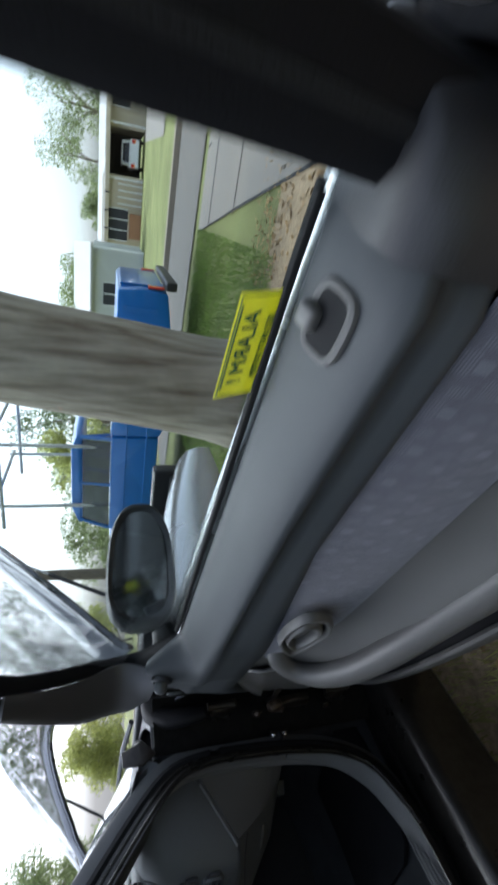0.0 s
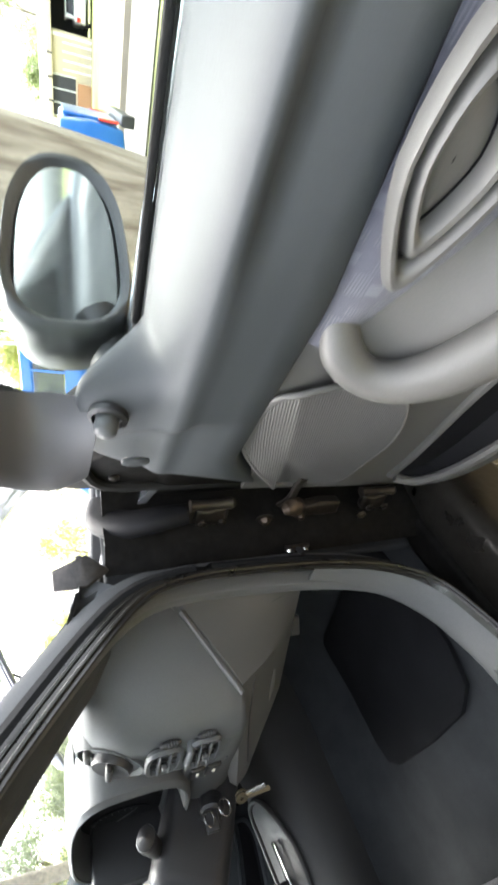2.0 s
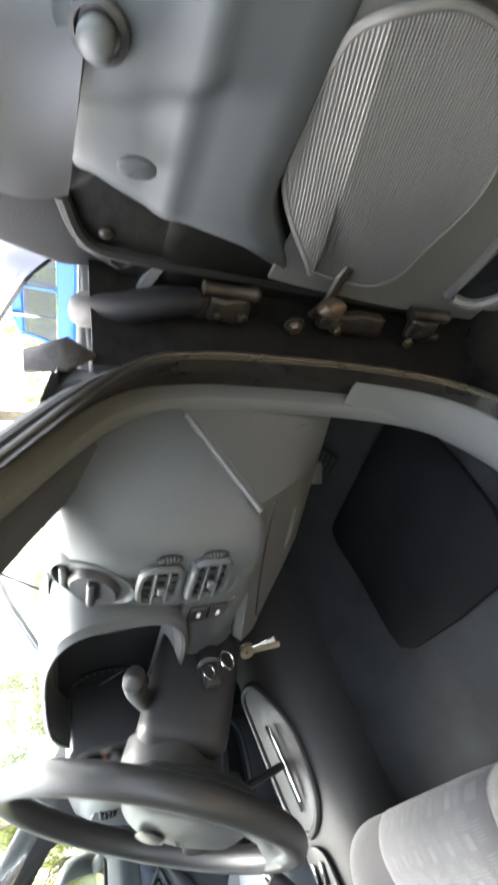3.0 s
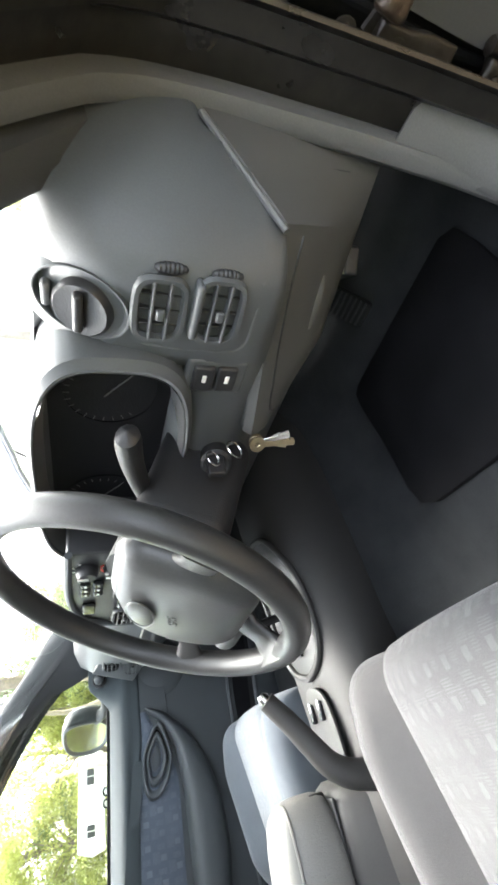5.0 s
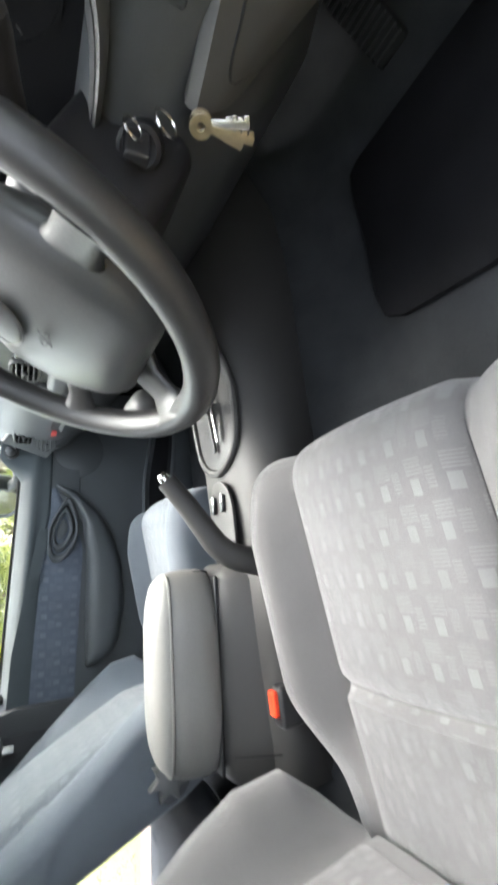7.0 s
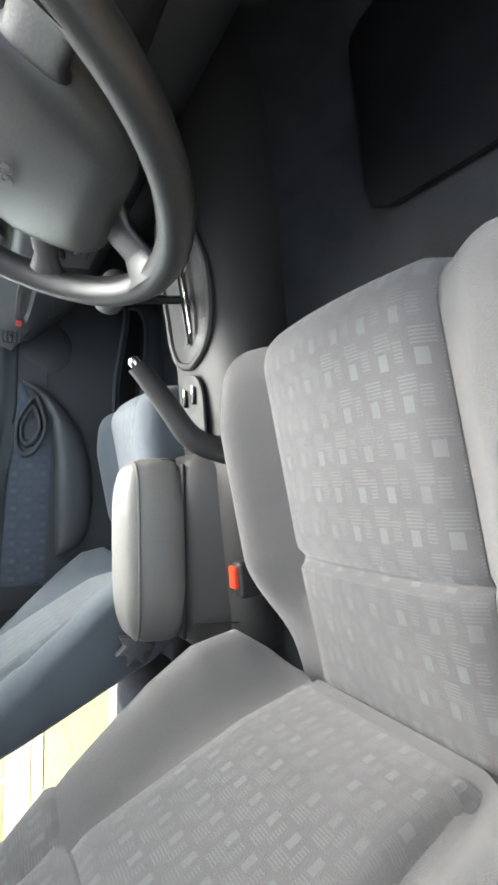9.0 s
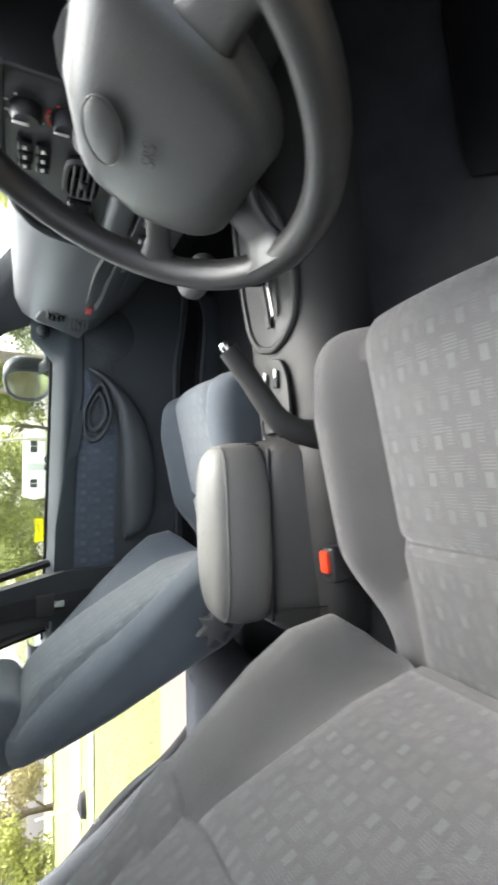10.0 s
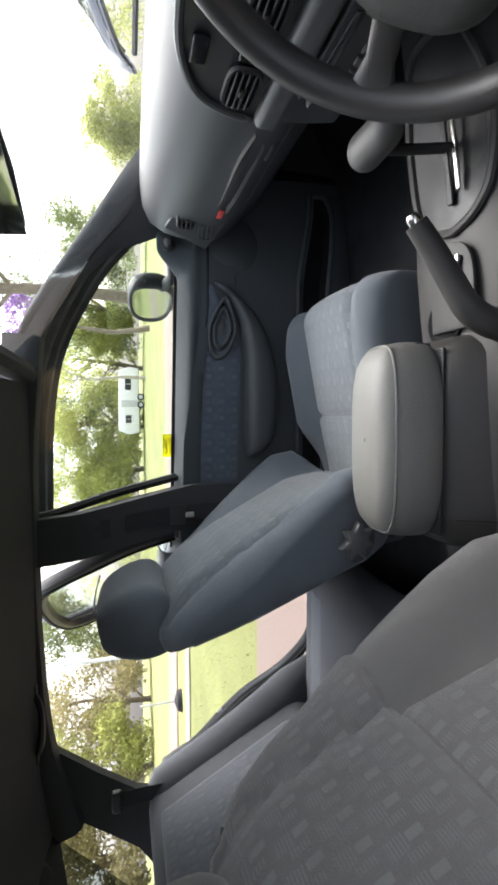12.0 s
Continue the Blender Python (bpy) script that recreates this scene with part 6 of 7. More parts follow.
# belts
def webbing(pts, w, across):
    rows = [[p - Vector(across) * w, p + Vector(across) * w] for p in smooth_path(pts, 4)]
    return loft(rows, thick=0.0015)


belt = thing("front_seat_belt", (-0.69, -0.94, 0.55), "black seat belt hanging on the middle pillar", "seat belt")
part("strap", webbing([(-0.66, -0.962, 1.075), (-0.662, -0.945, 0.98), (-0.664, -0.935, 0.88), (-0.668, -0.93, 0.75), (-0.675, -0.93, 0.55)], 0.023, (0, 1, 0)), BELT, belt, "black webbing")
part("guide_ring", rbox((-0.66, -0.962, 1.085), (0.01, 0.034, 0.016), 0.008, 2), BLACK, belt, "black upper guide")
part("guide_bolt", lathe([(0.014, 0), (0.014, 0.006), (0.01, 0.01), (0, 0.01)], 14, axis_to((-0.656, -0.964, 1.105), (1, 0, 0))), BLACK, belt)
part("tongue", rbox((-0.655, -0.935, 0.885), (0.004, 0.028, 0.022), 0.004, 2), BLACK, belt, "black belt tongue")
part("tongue_blade", rbox((-0.653, -0.935, 0.85), (0.002, 0.009, 0.013), 0.0015, 1), STEEL, belt, "steel blade")
belt = thing("rear_seat_belt", (-0.6, -1.72, 0.8), "black seat belt across the rear pillar", "seat belt")
part("strap", webbing([(-0.62, -1.72, 1.06), (-0.61, -1.71, 0.95), (-0.6, -1.715, 0.85), (-0.58, -1.73, 0.76)], 0.022, (0, 1, 0.1)), BELT, belt, "black webbing")
part("guide_ring", rbox((-0.62, -1.722, 1.065), (0.01, 0.03, 0.014), 0.007, 2), BLACK, belt, "black upper guide")
grab = thing("grab_handle", (-0.62, -1.44, 1.27), "dark folding grab handle on the roof rail", "grab handle")
part("bar", tube(smooth_path([(-0.6, -1.36, 1.268), (-0.59, -1.39, 1.25), (-0.588, -1.44, 1.245), (-0.59, -1.5, 1.25), (-0.6, -1.535, 1.265)], 4), 0.009, 8), BLACK, grab)
for y in (-1.36, -1.535):
    part("mount", rbox((-0.603, y, 1.268), (0.014, 0.018, 0.012), 0.005, 1), BLACK, grab)
# inside mirror
rvm = thing("inside_mirror", (-0.1, -0.3, 1.25), "dark inside mirror on the windscreen", "mirror")
IM = Matrix.Translation((-0.115, -0.305, 1.212)) @ Matrix.Rotation(radians(18), 4, "Z") @ Matrix.Rotation(radians(6), 4, "X")
part("housing", rbox((0, 0.012, 0), (0.125, 0.018, 0.034), 0.016, 4, lambda q: (q.x, q.y, q.z * (1 - 0.15 * abs(q.x) / 0.125))), BLACK, rvm, "black shell", IM)
part("glass", rbox((0, -0.0065, 0), (0.118, 0.0015, 0.029), 0.001, 2), MIRRORGLASS, rvm, "mirror glass", IM)
part("stem", tube([(-0.11, -0.295, 1.2), (-0.105, -0.28, 1.24), (-0.1, -0.29, 1.27)], 0.01, 8, (1, 0, 0)), BLACK, rvm)

# ---------------------------------------------------------------- outdoors
GRASS = mat("grass", (0.15, 0.16, 0.062), 0.95, bump=0.6, grain=60, var=0.45, stain=0.6, spec=0.1)
LITTER = mat("leaf_litter", (0.25, 0.19, 0.12), 0.95, bump=1.0, grain=45, var=0.6, stain=2.5, spec=0.1)
ASPHALT = mat("asphalt", (0.088, 0.078, 0.066), 0.9, bump=0.6, grain=70, var=0.2, stain=0.8)
CONCRETE = mat("concrete", (0.16, 0.142, 0.12), 0.85, bump=0.4, grain=50, var=0.18, stain=1.2)
PINKROAD = mat("pinkish_road", (0.135, 0.1, 0.08), 0.9, bump=0.3, grain=50, var=0.15, stain=0.5)
KERB = mat("kerb_concrete", (0.2, 0.17, 0.13), 0.85, bump=0.4, grain=40, var=0.15)
def bark(name, dark, pale):
    """Smooth bark with streaks along the trunk, stains and fine cracks."""
    m = mat(name, pale, 0.9, bump=0.6, grain=40, var=0.2, stain=3)
    n, l = m.node_tree.nodes, m.node_tree.links
    b = n["Principled BSDF"]
    under = b.inputs["Base Color"].links[0].from_socket
    co, mp, no, rp, mx = n.new("ShaderNodeTexCoord"), n.new("ShaderNodeMapping"), n.new("ShaderNodeTexNoise"), n.new("ShaderNodeMapRange"), n.new("ShaderNodeMix")
    mp.inputs["Scale"].default_value = (9.0, 9.0, 0.9)
    no.inputs["Detail"].default_value, no.inputs["Scale"].default_value = 8, 1.4
    rp.inputs["From Min"].default_value, rp.inputs["From Max"].default_value = 0.42, 0.68
    mx.data_type = "RGBA"
    mx.inputs[7].default_value = (*dark, 1)
    l.new(co.outputs["Object"], mp.inputs["Vector"])
    l.new(mp.outputs[0], no.inputs["Vector"])
    l.new(no.outputs["Fac"], rp.inputs["Value"])
    l.new(rp.outputs[0], mx.inputs["Factor"])
    l.new(under, mx.inputs[6])
    l.new(mx.outputs[2], b.inputs["Base Color"])
    return m


GUMBARK = bark("gum_trunk_bark", (0.16, 0.125, 0.09), (0.33, 0.29, 0.23))
BARK = mat("grey_gum_bark", (0.2, 0.165, 0.13), 0.9, bump=1.0, grain=22, var=0.4, stain=5)
BRANCH = mat("pale_branch_bark", (0.4, 0.36, 0.3), 0.9, bump=0.5, grain=20, var=0.25, stain=2)
BLUEPAINT = mat("blue_ute_paint", (0.006, 0.13, 0.46), 0.32, grain=300, var=0.12, stain=3, coat=0.5)
ORANGE = mat("orange_plastic", (0.8, 0.28, 0.02), 0.5, var=0.1)
WHITEPAINT = mat("white_car_paint", (0.75, 0.75, 0.74), 0.3, var=0.05, coat=0.5)
DARKPAINT = mat("dark_grey_paint", (0.06, 0.062, 0.066), 0.35, metal=0.3, var=0.08, coat=0.4)
CREAM = mat("cream_render", (0.5, 0.43, 0.32), 0.85, bump=0.3, grain=30, var=0.1, stain=1)
GREYCLAD = mat("grey_cladding", (0.5, 0.51, 0.5), 0.7, var=0.1, stain=1)
ROOFING = mat("roof_sheet", (0.42, 0.41, 0.39), 0.6, var=0.15, stain=1)
GREENCLAD = mat("green_cladding", (0.25, 0.38, 0.3), 0.7, var=0.1, stain=1)
DARKROOM = mat("dark_room", (0.03, 0.03, 0.035), 0.8, var=0.2)
BRICKRED = mat("brown_brick", (0.33, 0.17, 0.09), 0.85, bump=0.4, grain=40, var=0.25, stain=6)
TAILRED = mat("tail_lamp_red", (0.6, 0.04, 0.02), 0.25, var=0.05)
GALV = mat("galvanised_steel", (0.55, 0.56, 0.56), 0.4, metal=0.7, var=0.12)


def ground_z(x, y):
    far = 0.03 * max(0, -x - 4) + 0.033 * max(0, y - 5)
    return -far + 0.0


def sheet(name, pts, material, label, category, lift, kind="structure", n=24):
    """A ground patch between two edges, each a pair of end points, draped on the ground."""
    a0, a1, b0, b1 = [Vector((*p, 0)) for p in pts]
    rows = []
    for i in range(n + 1):
        p, q = a0.lerp(a1, i / n), b0.lerp(b1, i / n)
        rows.append([(v.x, v.y, ground_z(v.x, v.y) + lift) for v in (p.lerp(q, k / 6) for k in range(7))])
    ob = part(name, loft(rows), material)
    return tagged(ob, label, category, kind=kind)


axis = [-160, -90, -60, -45, -34, -26, -20, -15, -12, -9, -7, -5, -4, -3, -2, -1, 0, 1, 2, 3, 4, 5, 6, 8, 10, 13, 17, 22, 28, 36, 48, 70, 110, 180]
ground = part("ground", loft([[(x, y, ground_z(x, y) + (0.012 * noise.noise((x * 1.3, y * 1.3, 0)) if abs(x) < 12 and abs(y) < 12 else 0)) for x in axis] for y in axis]), GRASS)
tagged(ground, "green lawn and verge sloping gently away", "lawn", kind="structure")
sheet("road", ((-60, 20.2), (40, -2.6), (-60, 23.6), (40, 2.6)), ASPHALT, "worn grey asphalt street", "road", 0.02)
sheet("verge_litter", ((0.6, -2.6), (5.5, -3.5), (0.6, 2.75), (5.0, 2.4)), LITTER, "brown dirt and leaf litter beside the car", "dirt", 0.016)
sheet("driveway_apron", ((1.7, 5.7), (2.3, 1.9), (6.5, 4.9), (6.5, 1.2)), CONCRETE, "pale concrete driveway apron with joints", "driveway", 0.024)
sheet("driveway", ((-1.0, 0.5), (-1.0, -9.0), (-2.75, 0.5), (-2.75, -9.0)), PINKROAD, "pinkish concrete driveway", "driveway", 0.02)
sheet("far_road", ((-10.2, -60), (-10.2, 40), (-13.4, -60), (-13.4, 40)), PINKROAD, "pale side street", "road", 0.02)
sheet("footpath", ((-7.4, -60), (-7.4, 40), (-8.2, -60), (-8.2, 40)), CONCRETE, "pale concrete footpath", "footpath", 0.02)
# kerbs along the street
rows = []
for i in range(41):
    x = -40 + 70 * i / 40
    y = 9.55 - 0.215 * (x - 1.5)
    z = ground_z(x, y)
    rows.append([(x, y, z + 0.02), (x, y + 0.02, z + 0.12), (x, y + 0.14, z + 0.13), (x, y + 0.2, z + 0.03)])
k = part("kerb", loft(rows), KERB)
tagged(k, "pale concrete kerb", "kerb", kind="structure")
for i, (p, q) in enumerate((((1.7, 5.7), (2.3, 1.9)), ((2.6, 5.5), (3.0, 2.0)), ((1.8, 4.95), (5.0, 4.6)), ((1.95, 3.85), (5.5, 3.5)))):
    a, b = Vector((*p, 0)), Vector((*q, 0))
    j = part("paving_joint", tube([(v.x, v.y, ground_z(v.x, v.y) + 0.026) for v in (a, a.lerp(b, 0.5), b)], 0.012, 5, flat=0.3), RUBBER)
    tagged(j, "dark joint in the concrete apron", "joint", kind="structure")


def scatter(name, count, area, size, material, label, category, seed, upright):
    """Many small blades or leaves on the ground as one mesh."""
    rnd = random.Random(seed)
    verts, faces = [], []
    for _ in range(count):
        x, y = area(rnd)
        z = ground_z(x, y) + 0.018
        a, s = rnd.uniform(0, 2 * math.pi), size * rnd.uniform(0.5, 1.4)
        c, d = math.cos(a), math.sin(a)
        n0 = len(verts)
        if upright:
            lean = rnd.uniform(-0.5, 0.5)
            verts += [(x - 0.003 * c, y - 0.003 * d, z), (x + 0.003 * c, y + 0.003 * d, z), (x + lean * s * d, y + lean * s * c, z + s)]
            faces.append((n0, n0 + 1, n0 + 2))
        else:
            t = rnd.uniform(-0.01, 0.02)
            verts += [(x - s * c, y - s * d, z), (x + 0.3 * s * d, y - 0.3 * s * c, z + t), (x + s * c, y + s * d, z + 0.004), (x - 0.3 * s * d, y + 0.3 * s * c, z + 0.01)]
            faces.append((n0, n0 + 1, n0 + 2, n0 + 3))
    me = bpy.data.meshes.new(name)
    me.from_pydata(verts, [], faces)
    me.materials.append(material)
    return tagged(new(name, me), label, category, kind="stuff")


BLADES = mat("grass_blades", (0.18, 0.26, 0.055), 0.9, grain=9, var=0.5, stain=2)
scatter("grass_tufts", 26000, lambda r: (r.uniform(-0.9, 1.75), r.uniform(2.5, 5.6)), 0.05, BLADES, "short uneven green grass blades", "grass", 3, True)
scatter("fallen_leaves", 5200, lambda r: (r.uniform(0.95, 4.0), r.uniform(-1.2, 3.1)), 0.022, mat("dry_leaves", (0.3, 0.19, 0.08), 0.8, grain=9, var=0.6, stain=3), "dry brown and yellow fallen leaves", "leaves", 4, False)
scatter("verge_tufts", 5000, lambda r: (r.uniform(0.62, 1.7), r.uniform(-0.5, 0.9)), 0.045, mat("dry_grass", (0.26, 0.25, 0.08), 0.9, grain=9, var=0.6, stain=3), "yellowish grass growing through the litter", "grass", 9, True)
scatter("lawn_tufts", 9000, lambda r: (r.uniform(-8, -2.85), r.uniform(-6.5, 1.0)), 0.018, BLADES, "short green grass beyond the far side", "grass", 5, True)


def leafy(name, color):
    """Leaves: matt above, letting some light through."""
    m = mat(name, color, 0.6, grain=3, var=0.5, stain=0.7, spec=0.3)
    n, l = m.node_tree.nodes, m.node_tree.links
    b = n["Principled BSDF"]
    tl, mx = n.new("ShaderNodeBsdfTranslucent"), n.new("ShaderNodeMixShader")
    l.new(b.inputs["Base Color"].links[0].from_socket, tl.inputs["Color"])
    mx.inputs[0].default_value = 0.6
    l.new(b.outputs[0], mx.inputs[1])
    l.new(tl.outputs[0], mx.inputs[2])
    l.new(mx.outputs[0], n["Material Output"].inputs[0])
    return m


LEAF = leafy("gum_leaves", (0.21, 0.25, 0.11))
LEAFPALE = leafy("pale_leaves", (0.36, 0.38, 0.13))
LEAFDARK = leafy("dark_leaves", (0.14, 0.175, 0.085))
LEAFRUST = leafy("olive_leaves", (0.27, 0.24, 0.12))
PURPLE = leafy("purple_flowers", (0.24, 0.13, 0.36))


def crown_mesh(blobs, leaf, count, seed, droop=0.3):
    """Leaves scattered through clumps: (centre, radius)."""
    rnd = random.Random(seed)
    verts, faces = [], []
    total = sum(r * r for _, r in blobs)
    for c, r in blobs:
        for _ in range(int(count * r * r / total)):
            while True:
                p = Vector((rnd.uniform(-1, 1), rnd.uniform(-1, 1), rnd.uniform(-1, 1)))
                if p.length < 1:
                    break
            p = p * (0.55 + 0.45 * rnd.random()) + p.normalized() * 0.18
            q = Vector(c) + Vector((p.x * r, p.y * r, p.z * r * 0.72))
            a = Vector((rnd.uniform(-1, 1), rnd.uniform(-1, 1), rnd.uniform(-1, 1) - droop)).normalized() * leaf * rnd.uniform(0.6, 1.5)
            b = a.cross(Vector((rnd.uniform(-1, 1), rnd.uniform(-1, 1), rnd.uniform(-1, 1)))).normalized() * leaf * 0.42
            n0 = len(verts)
            verts += [q - a, q + b, q + a, q - b]
            faces.append((n0, n0 + 1, n0 + 2, n0 + 3))
    me = bpy.data.meshes.new("crown")
    me.from_pydata(verts, [], faces)
    return me


def tree(x, y, h, spread, seed, leaves, bark=BARK, low=0.25, count=1800, leaf=None, label="leafy green gum tree by the street", clumps=16, trunk_r=None):
    rnd = random.Random(seed)
    z = ground_z(x, y)
    t = thing("tree", (x, y, z), label, "tree")
    top = Vector((x + rnd.uniform(-0.1, 0.1) * h, y + rnd.uniform(-0.1, 0.1) * h, z + h * 0.8))
    base = Vector((x, y, z - 0.1))
    r0 = trunk_r or 0.022 * h
    path = smooth_path([base, base.lerp(top, 0.35) + Vector((rnd.uniform(-1, 1), rnd.uniform(-1, 1), 0)) * h * 0.03, base.lerp(top, 0.7) + Vector((rnd.uniform(-1, 1), rnd.uniform(-1, 1), 0)) * h * 0.04, top], 4)
    trunk = part("trunk", tube(path, r0, 9, (1, 0, 0), taper=lambda s: 1.15 - 0.95 * s), bark, t)
    blobs = []
    for k in range(clumps):
        a, f = rnd.uniform(0, 2 * math.pi), rnd.uniform(low, 1.0)
        out = spread * rnd.uniform(0.25, 1.0) * (1.15 - 0.5 * f)
        c = Vector((x + out * math.cos(a), y + out * math.sin(a), z + h * f))
        blobs.append((c, spread * rnd.uniform(0.22, 0.42)))
        if k % 2 == 0:
            start = path[min(len(path) - 2, int(len(path) * f * 0.75))]
            part("limb", tube(smooth_path([start, start.lerp(c, 0.5) + Vector((0, 0, 0.05 * h)), c], 3), r0 * 0.35, 6, (1, 0, 0), taper=lambda s: 1 - 0.75 * s), bark, trunk)
    ob = new("crown", crown_mesh(blobs, leaf or 0.02 * h + 0.05, count, seed))
    ob.data.materials.append(leaves)
    ob.parent = t
    ob.matrix_parent_inverse = Matrix.Translation((-x, -y, -z))
    return t


# the big trunk beside the street, in front of the car
gum = thing("gum_tree", (0.55, 3.05, 0), "thick grey smooth-barked gum trunk in front of the car", "tree")
rows = []
for i in range(29):
    z = -0.1 + 7.2 * (i / 28) ** 1.35
    flare = 0.07 * math.exp(-max(0, z) / 0.2)
    row = []
    for k in range(36):
        a = 2 * math.pi * k / 36
        r = 0.415 + flare - 0.008 * z + 0.02 * noise.noise((2 * math.cos(a), 2 * math.sin(a), z * 0.9)) + 0.008 * noise.noise((7 * math.cos(a), 7 * math.sin(a), z * 1.5))
        row.append((0.55 + 0.15 * z + r * math.cos(a), 3.05 + r * math.sin(a), z))
    rows.append(row)
part("trunk", loft(rows, closed=True), GUMBARK, gum, "grey-brown bark with cracks")
blobs = []
rnd = random.Random(12)
for k in range(22):
    a, o = rnd.uniform(0, 2 * math.pi), rnd.uniform(1.0, 5.5)
    blobs.append(((0.2 + o * math.cos(a), 3.6 + o * math.sin(a), rnd.uniform(5.6, 9.5)), rnd.uniform(0.3, 0.7)))
for c, r in blobs[:20]:
    part("limb", tube(smooth_path([(1.33, 3.05, 5.2), Vector((1.36, 3.05, 5.4)).lerp(Vector(c), 0.5) + Vector((0, 0, 0.5)), c], 4), 0.09, 6, (1, 0, 0), taper=lambda s: 1 - 0.85 * s), BRANCH, gum)
cr = new("crown", crown_mesh(blobs, 0.06, 6500, 5, 0.9))
cr.data.materials.append(LEAF)
cr.parent = gum
cr.matrix_parent_inverse = Matrix.Translation((-0.55, -3.05, 0))

# trees beyond the street
for x, y, h, s, m in ((8.5, 52, 9, 4.5, LEAF), (4.5, 50, 8, 4, LEAF), (0.5, 54, 5, 2.5, LEAF), (14, 54, 9, 5, LEAFDARK), (-5, 44, 6, 3, LEAF), (22, 50, 10, 5, LEAF),
                      (-9, 34, 7.5, 3.2, LEAF), (-12.5, 31, 7.5, 3.6, LEAFDARK), (-17, 30, 6, 3.4, LEAF), (-23, 30, 5, 3.2, LEAF), (-30, 26, 4.5, 3.4, LEAFPALE), (-12, 24, 5, 2.6, LEAFPALE)):
    tree(x, y, h, s, int(100 + x * 7 + y), m, clumps=20, count=5000, leaf=0.12)
# trees on the far side, seen through the passenger windows
for x, y, h, s, m in ((-46, 27, 5.5, 4.0, LEAFPALE), (-47, 17, 8.5, 4.8, LEAF), (-52, 11, 14, 6, LEAFDARK), (-56, 5, 13, 6, LEAFPALE), (-58, -1, 12, 5, LEAF), (-55, -7, 12, 5.5, LEAFPALE), (-50, -13, 13, 5.5, LEAFPALE), (-53, 9, 7, 4, LEAFPALE), (-54, -2, 9, 5, LEAFPALE), (-52, -9, 7, 4.5, LEAFPALE),
                      (-44, -20, 12, 5, LEAF), (-38, -25, 10, 4.6, LEAFRUST), (-33, -27, 9, 4.2, LEAFPALE), (-31, -31, 8, 4.2, LEAFRUST), (-26, -34, 7.5, 3.8, LEAFRUST), (-22, -38, 7, 3.6, LEAF)):
    tree(x, y, h, s, int(300 + x * 5 + y * 3), m, low=0.08, clumps=34, count=11000, leaf=0.16, label="tall bushy tree across the park" if h > 9 else "low bushy olive roadside tree")
# an open-crowned gum ahead of the car on the passenger side
tree(-10.0, 1.9, 12, 5.5, 58, LEAFDARK, BARK, 0.4, 15000, 0.11, "tall open-crowned gum tree beside the car", 44, 0.13)
tree(-7.5, 9.5, 13, 5.5, 61, LEAFDARK, BARK, 0.5, 15000, 0.11, "tall open-crowned gum tree ahead of the car", 44, 0.15)
# trees behind the car on the driver's side, seen in the door mirror
for x, y, h, sp in ((6.5, -12, 9, 4), (1.5, -17, 10, 4.5)):
    tree(x, y, h, sp, int(500 + x * 9 - y * 4), LEAF, low=0.1, clumps=34, count=11000, leaf=0.16, label="tall bushy tree behind the cars")
# a pale bare-limbed gum by the caravan
tree(-40, 2.6, 8, 4.0, 77, LEAFPALE, BRANCH, 0.6, 500, 0.22, "pale-limbed gum tree beside the caravan", 9, 0.16)
tree(-27.5, 4.6, 7.5, 2.2, 91, PURPLE, BARK, 0.72, 2500, 0.12, "purple flowering tree beyond the windscreen", 12)


def wheel_at(parent, c, r, w, side):
    """A road wheel on an axle along the given unit vector."""
    m = axis_to(c, side)
    t = part("wheel", lathe([(r * 0.62, -w), (r * 0.9, -w), (r, -w * 0.6), (r, w * 0.6), (r * 0.9, w), (r * 0.62, w)], 28, m, False), RUBBER, parent, "black tyre")
    part("rim", lathe([(r * 0.6, w * 0.2), (r * 0.62, w * 0.9), (r * 0.55, w * 0.8), (r * 0.5, w * 0.4), (r * 0.2, w * 0.5), (0, w * 0.55)], 20, m), GALV, t, "grey wheel rim")


# blue utility parked on the near edge of the street
ute = thing("utility_truck", (-1.4, 5.5, 0), "bright blue utility truck with ladder rack parked on the verge", "utility truck")
UY0, UY1 = 4.75, 6.35


def side_hull(profile, y0, y1, bevel):
    return plate([(x, y0, z) for x, z in profile], (0, y1 - y0, 0), bevel, 2)


arch = [(-0.15 + 0.4 * math.cos(t), 0.3 + 0.4 * math.sin(t)) for t in [math.pi * k / 8 for k in range(9)]]
bed = [(1.05, 0.42), (1.08, 0.7), (1.05, 0.97)] + [(-0.75, 0.98), (-0.75, 0.4)] + list(reversed([p for p in arch]))
part("tray", side_hull(bed, UY0, UY1, 0.03), BLUEPAINT, ute, "blue ribbed tray")
cab = [(-0.76, 0.4), (-0.76, 0.98), (-2.2, 0.98), (-2.25, 0.4)]
part("cab_body", side_hull(cab, UY0, UY1, 0.03), BLUEPAINT, ute, "blue cab body")
part("cab_roof", side_hull([(-0.8, 1.4), (-1.0, 1.47), (-1.9, 1.47), (-2.15, 1.38), (-2.15, 1.33), (-0.8, 1.33)], UY0 + 0.12, UY1 - 0.12, 0.03), BLUEPAINT, ute, "blue cab roof")
for x, w in ((-0.82, 0.03), (-1.5, 0.025), (-2.2, 0.03)):
    for y in (UY0 + 0.06, UY1 - 0.06):
        part("cab_pillar", tube([(x, y, 0.97), (x + (0.12 if x < -2 else 0), y + (0.06 if y < 5.5 else -0.06), 1.36)], w, 6), BLUEPAINT, ute)
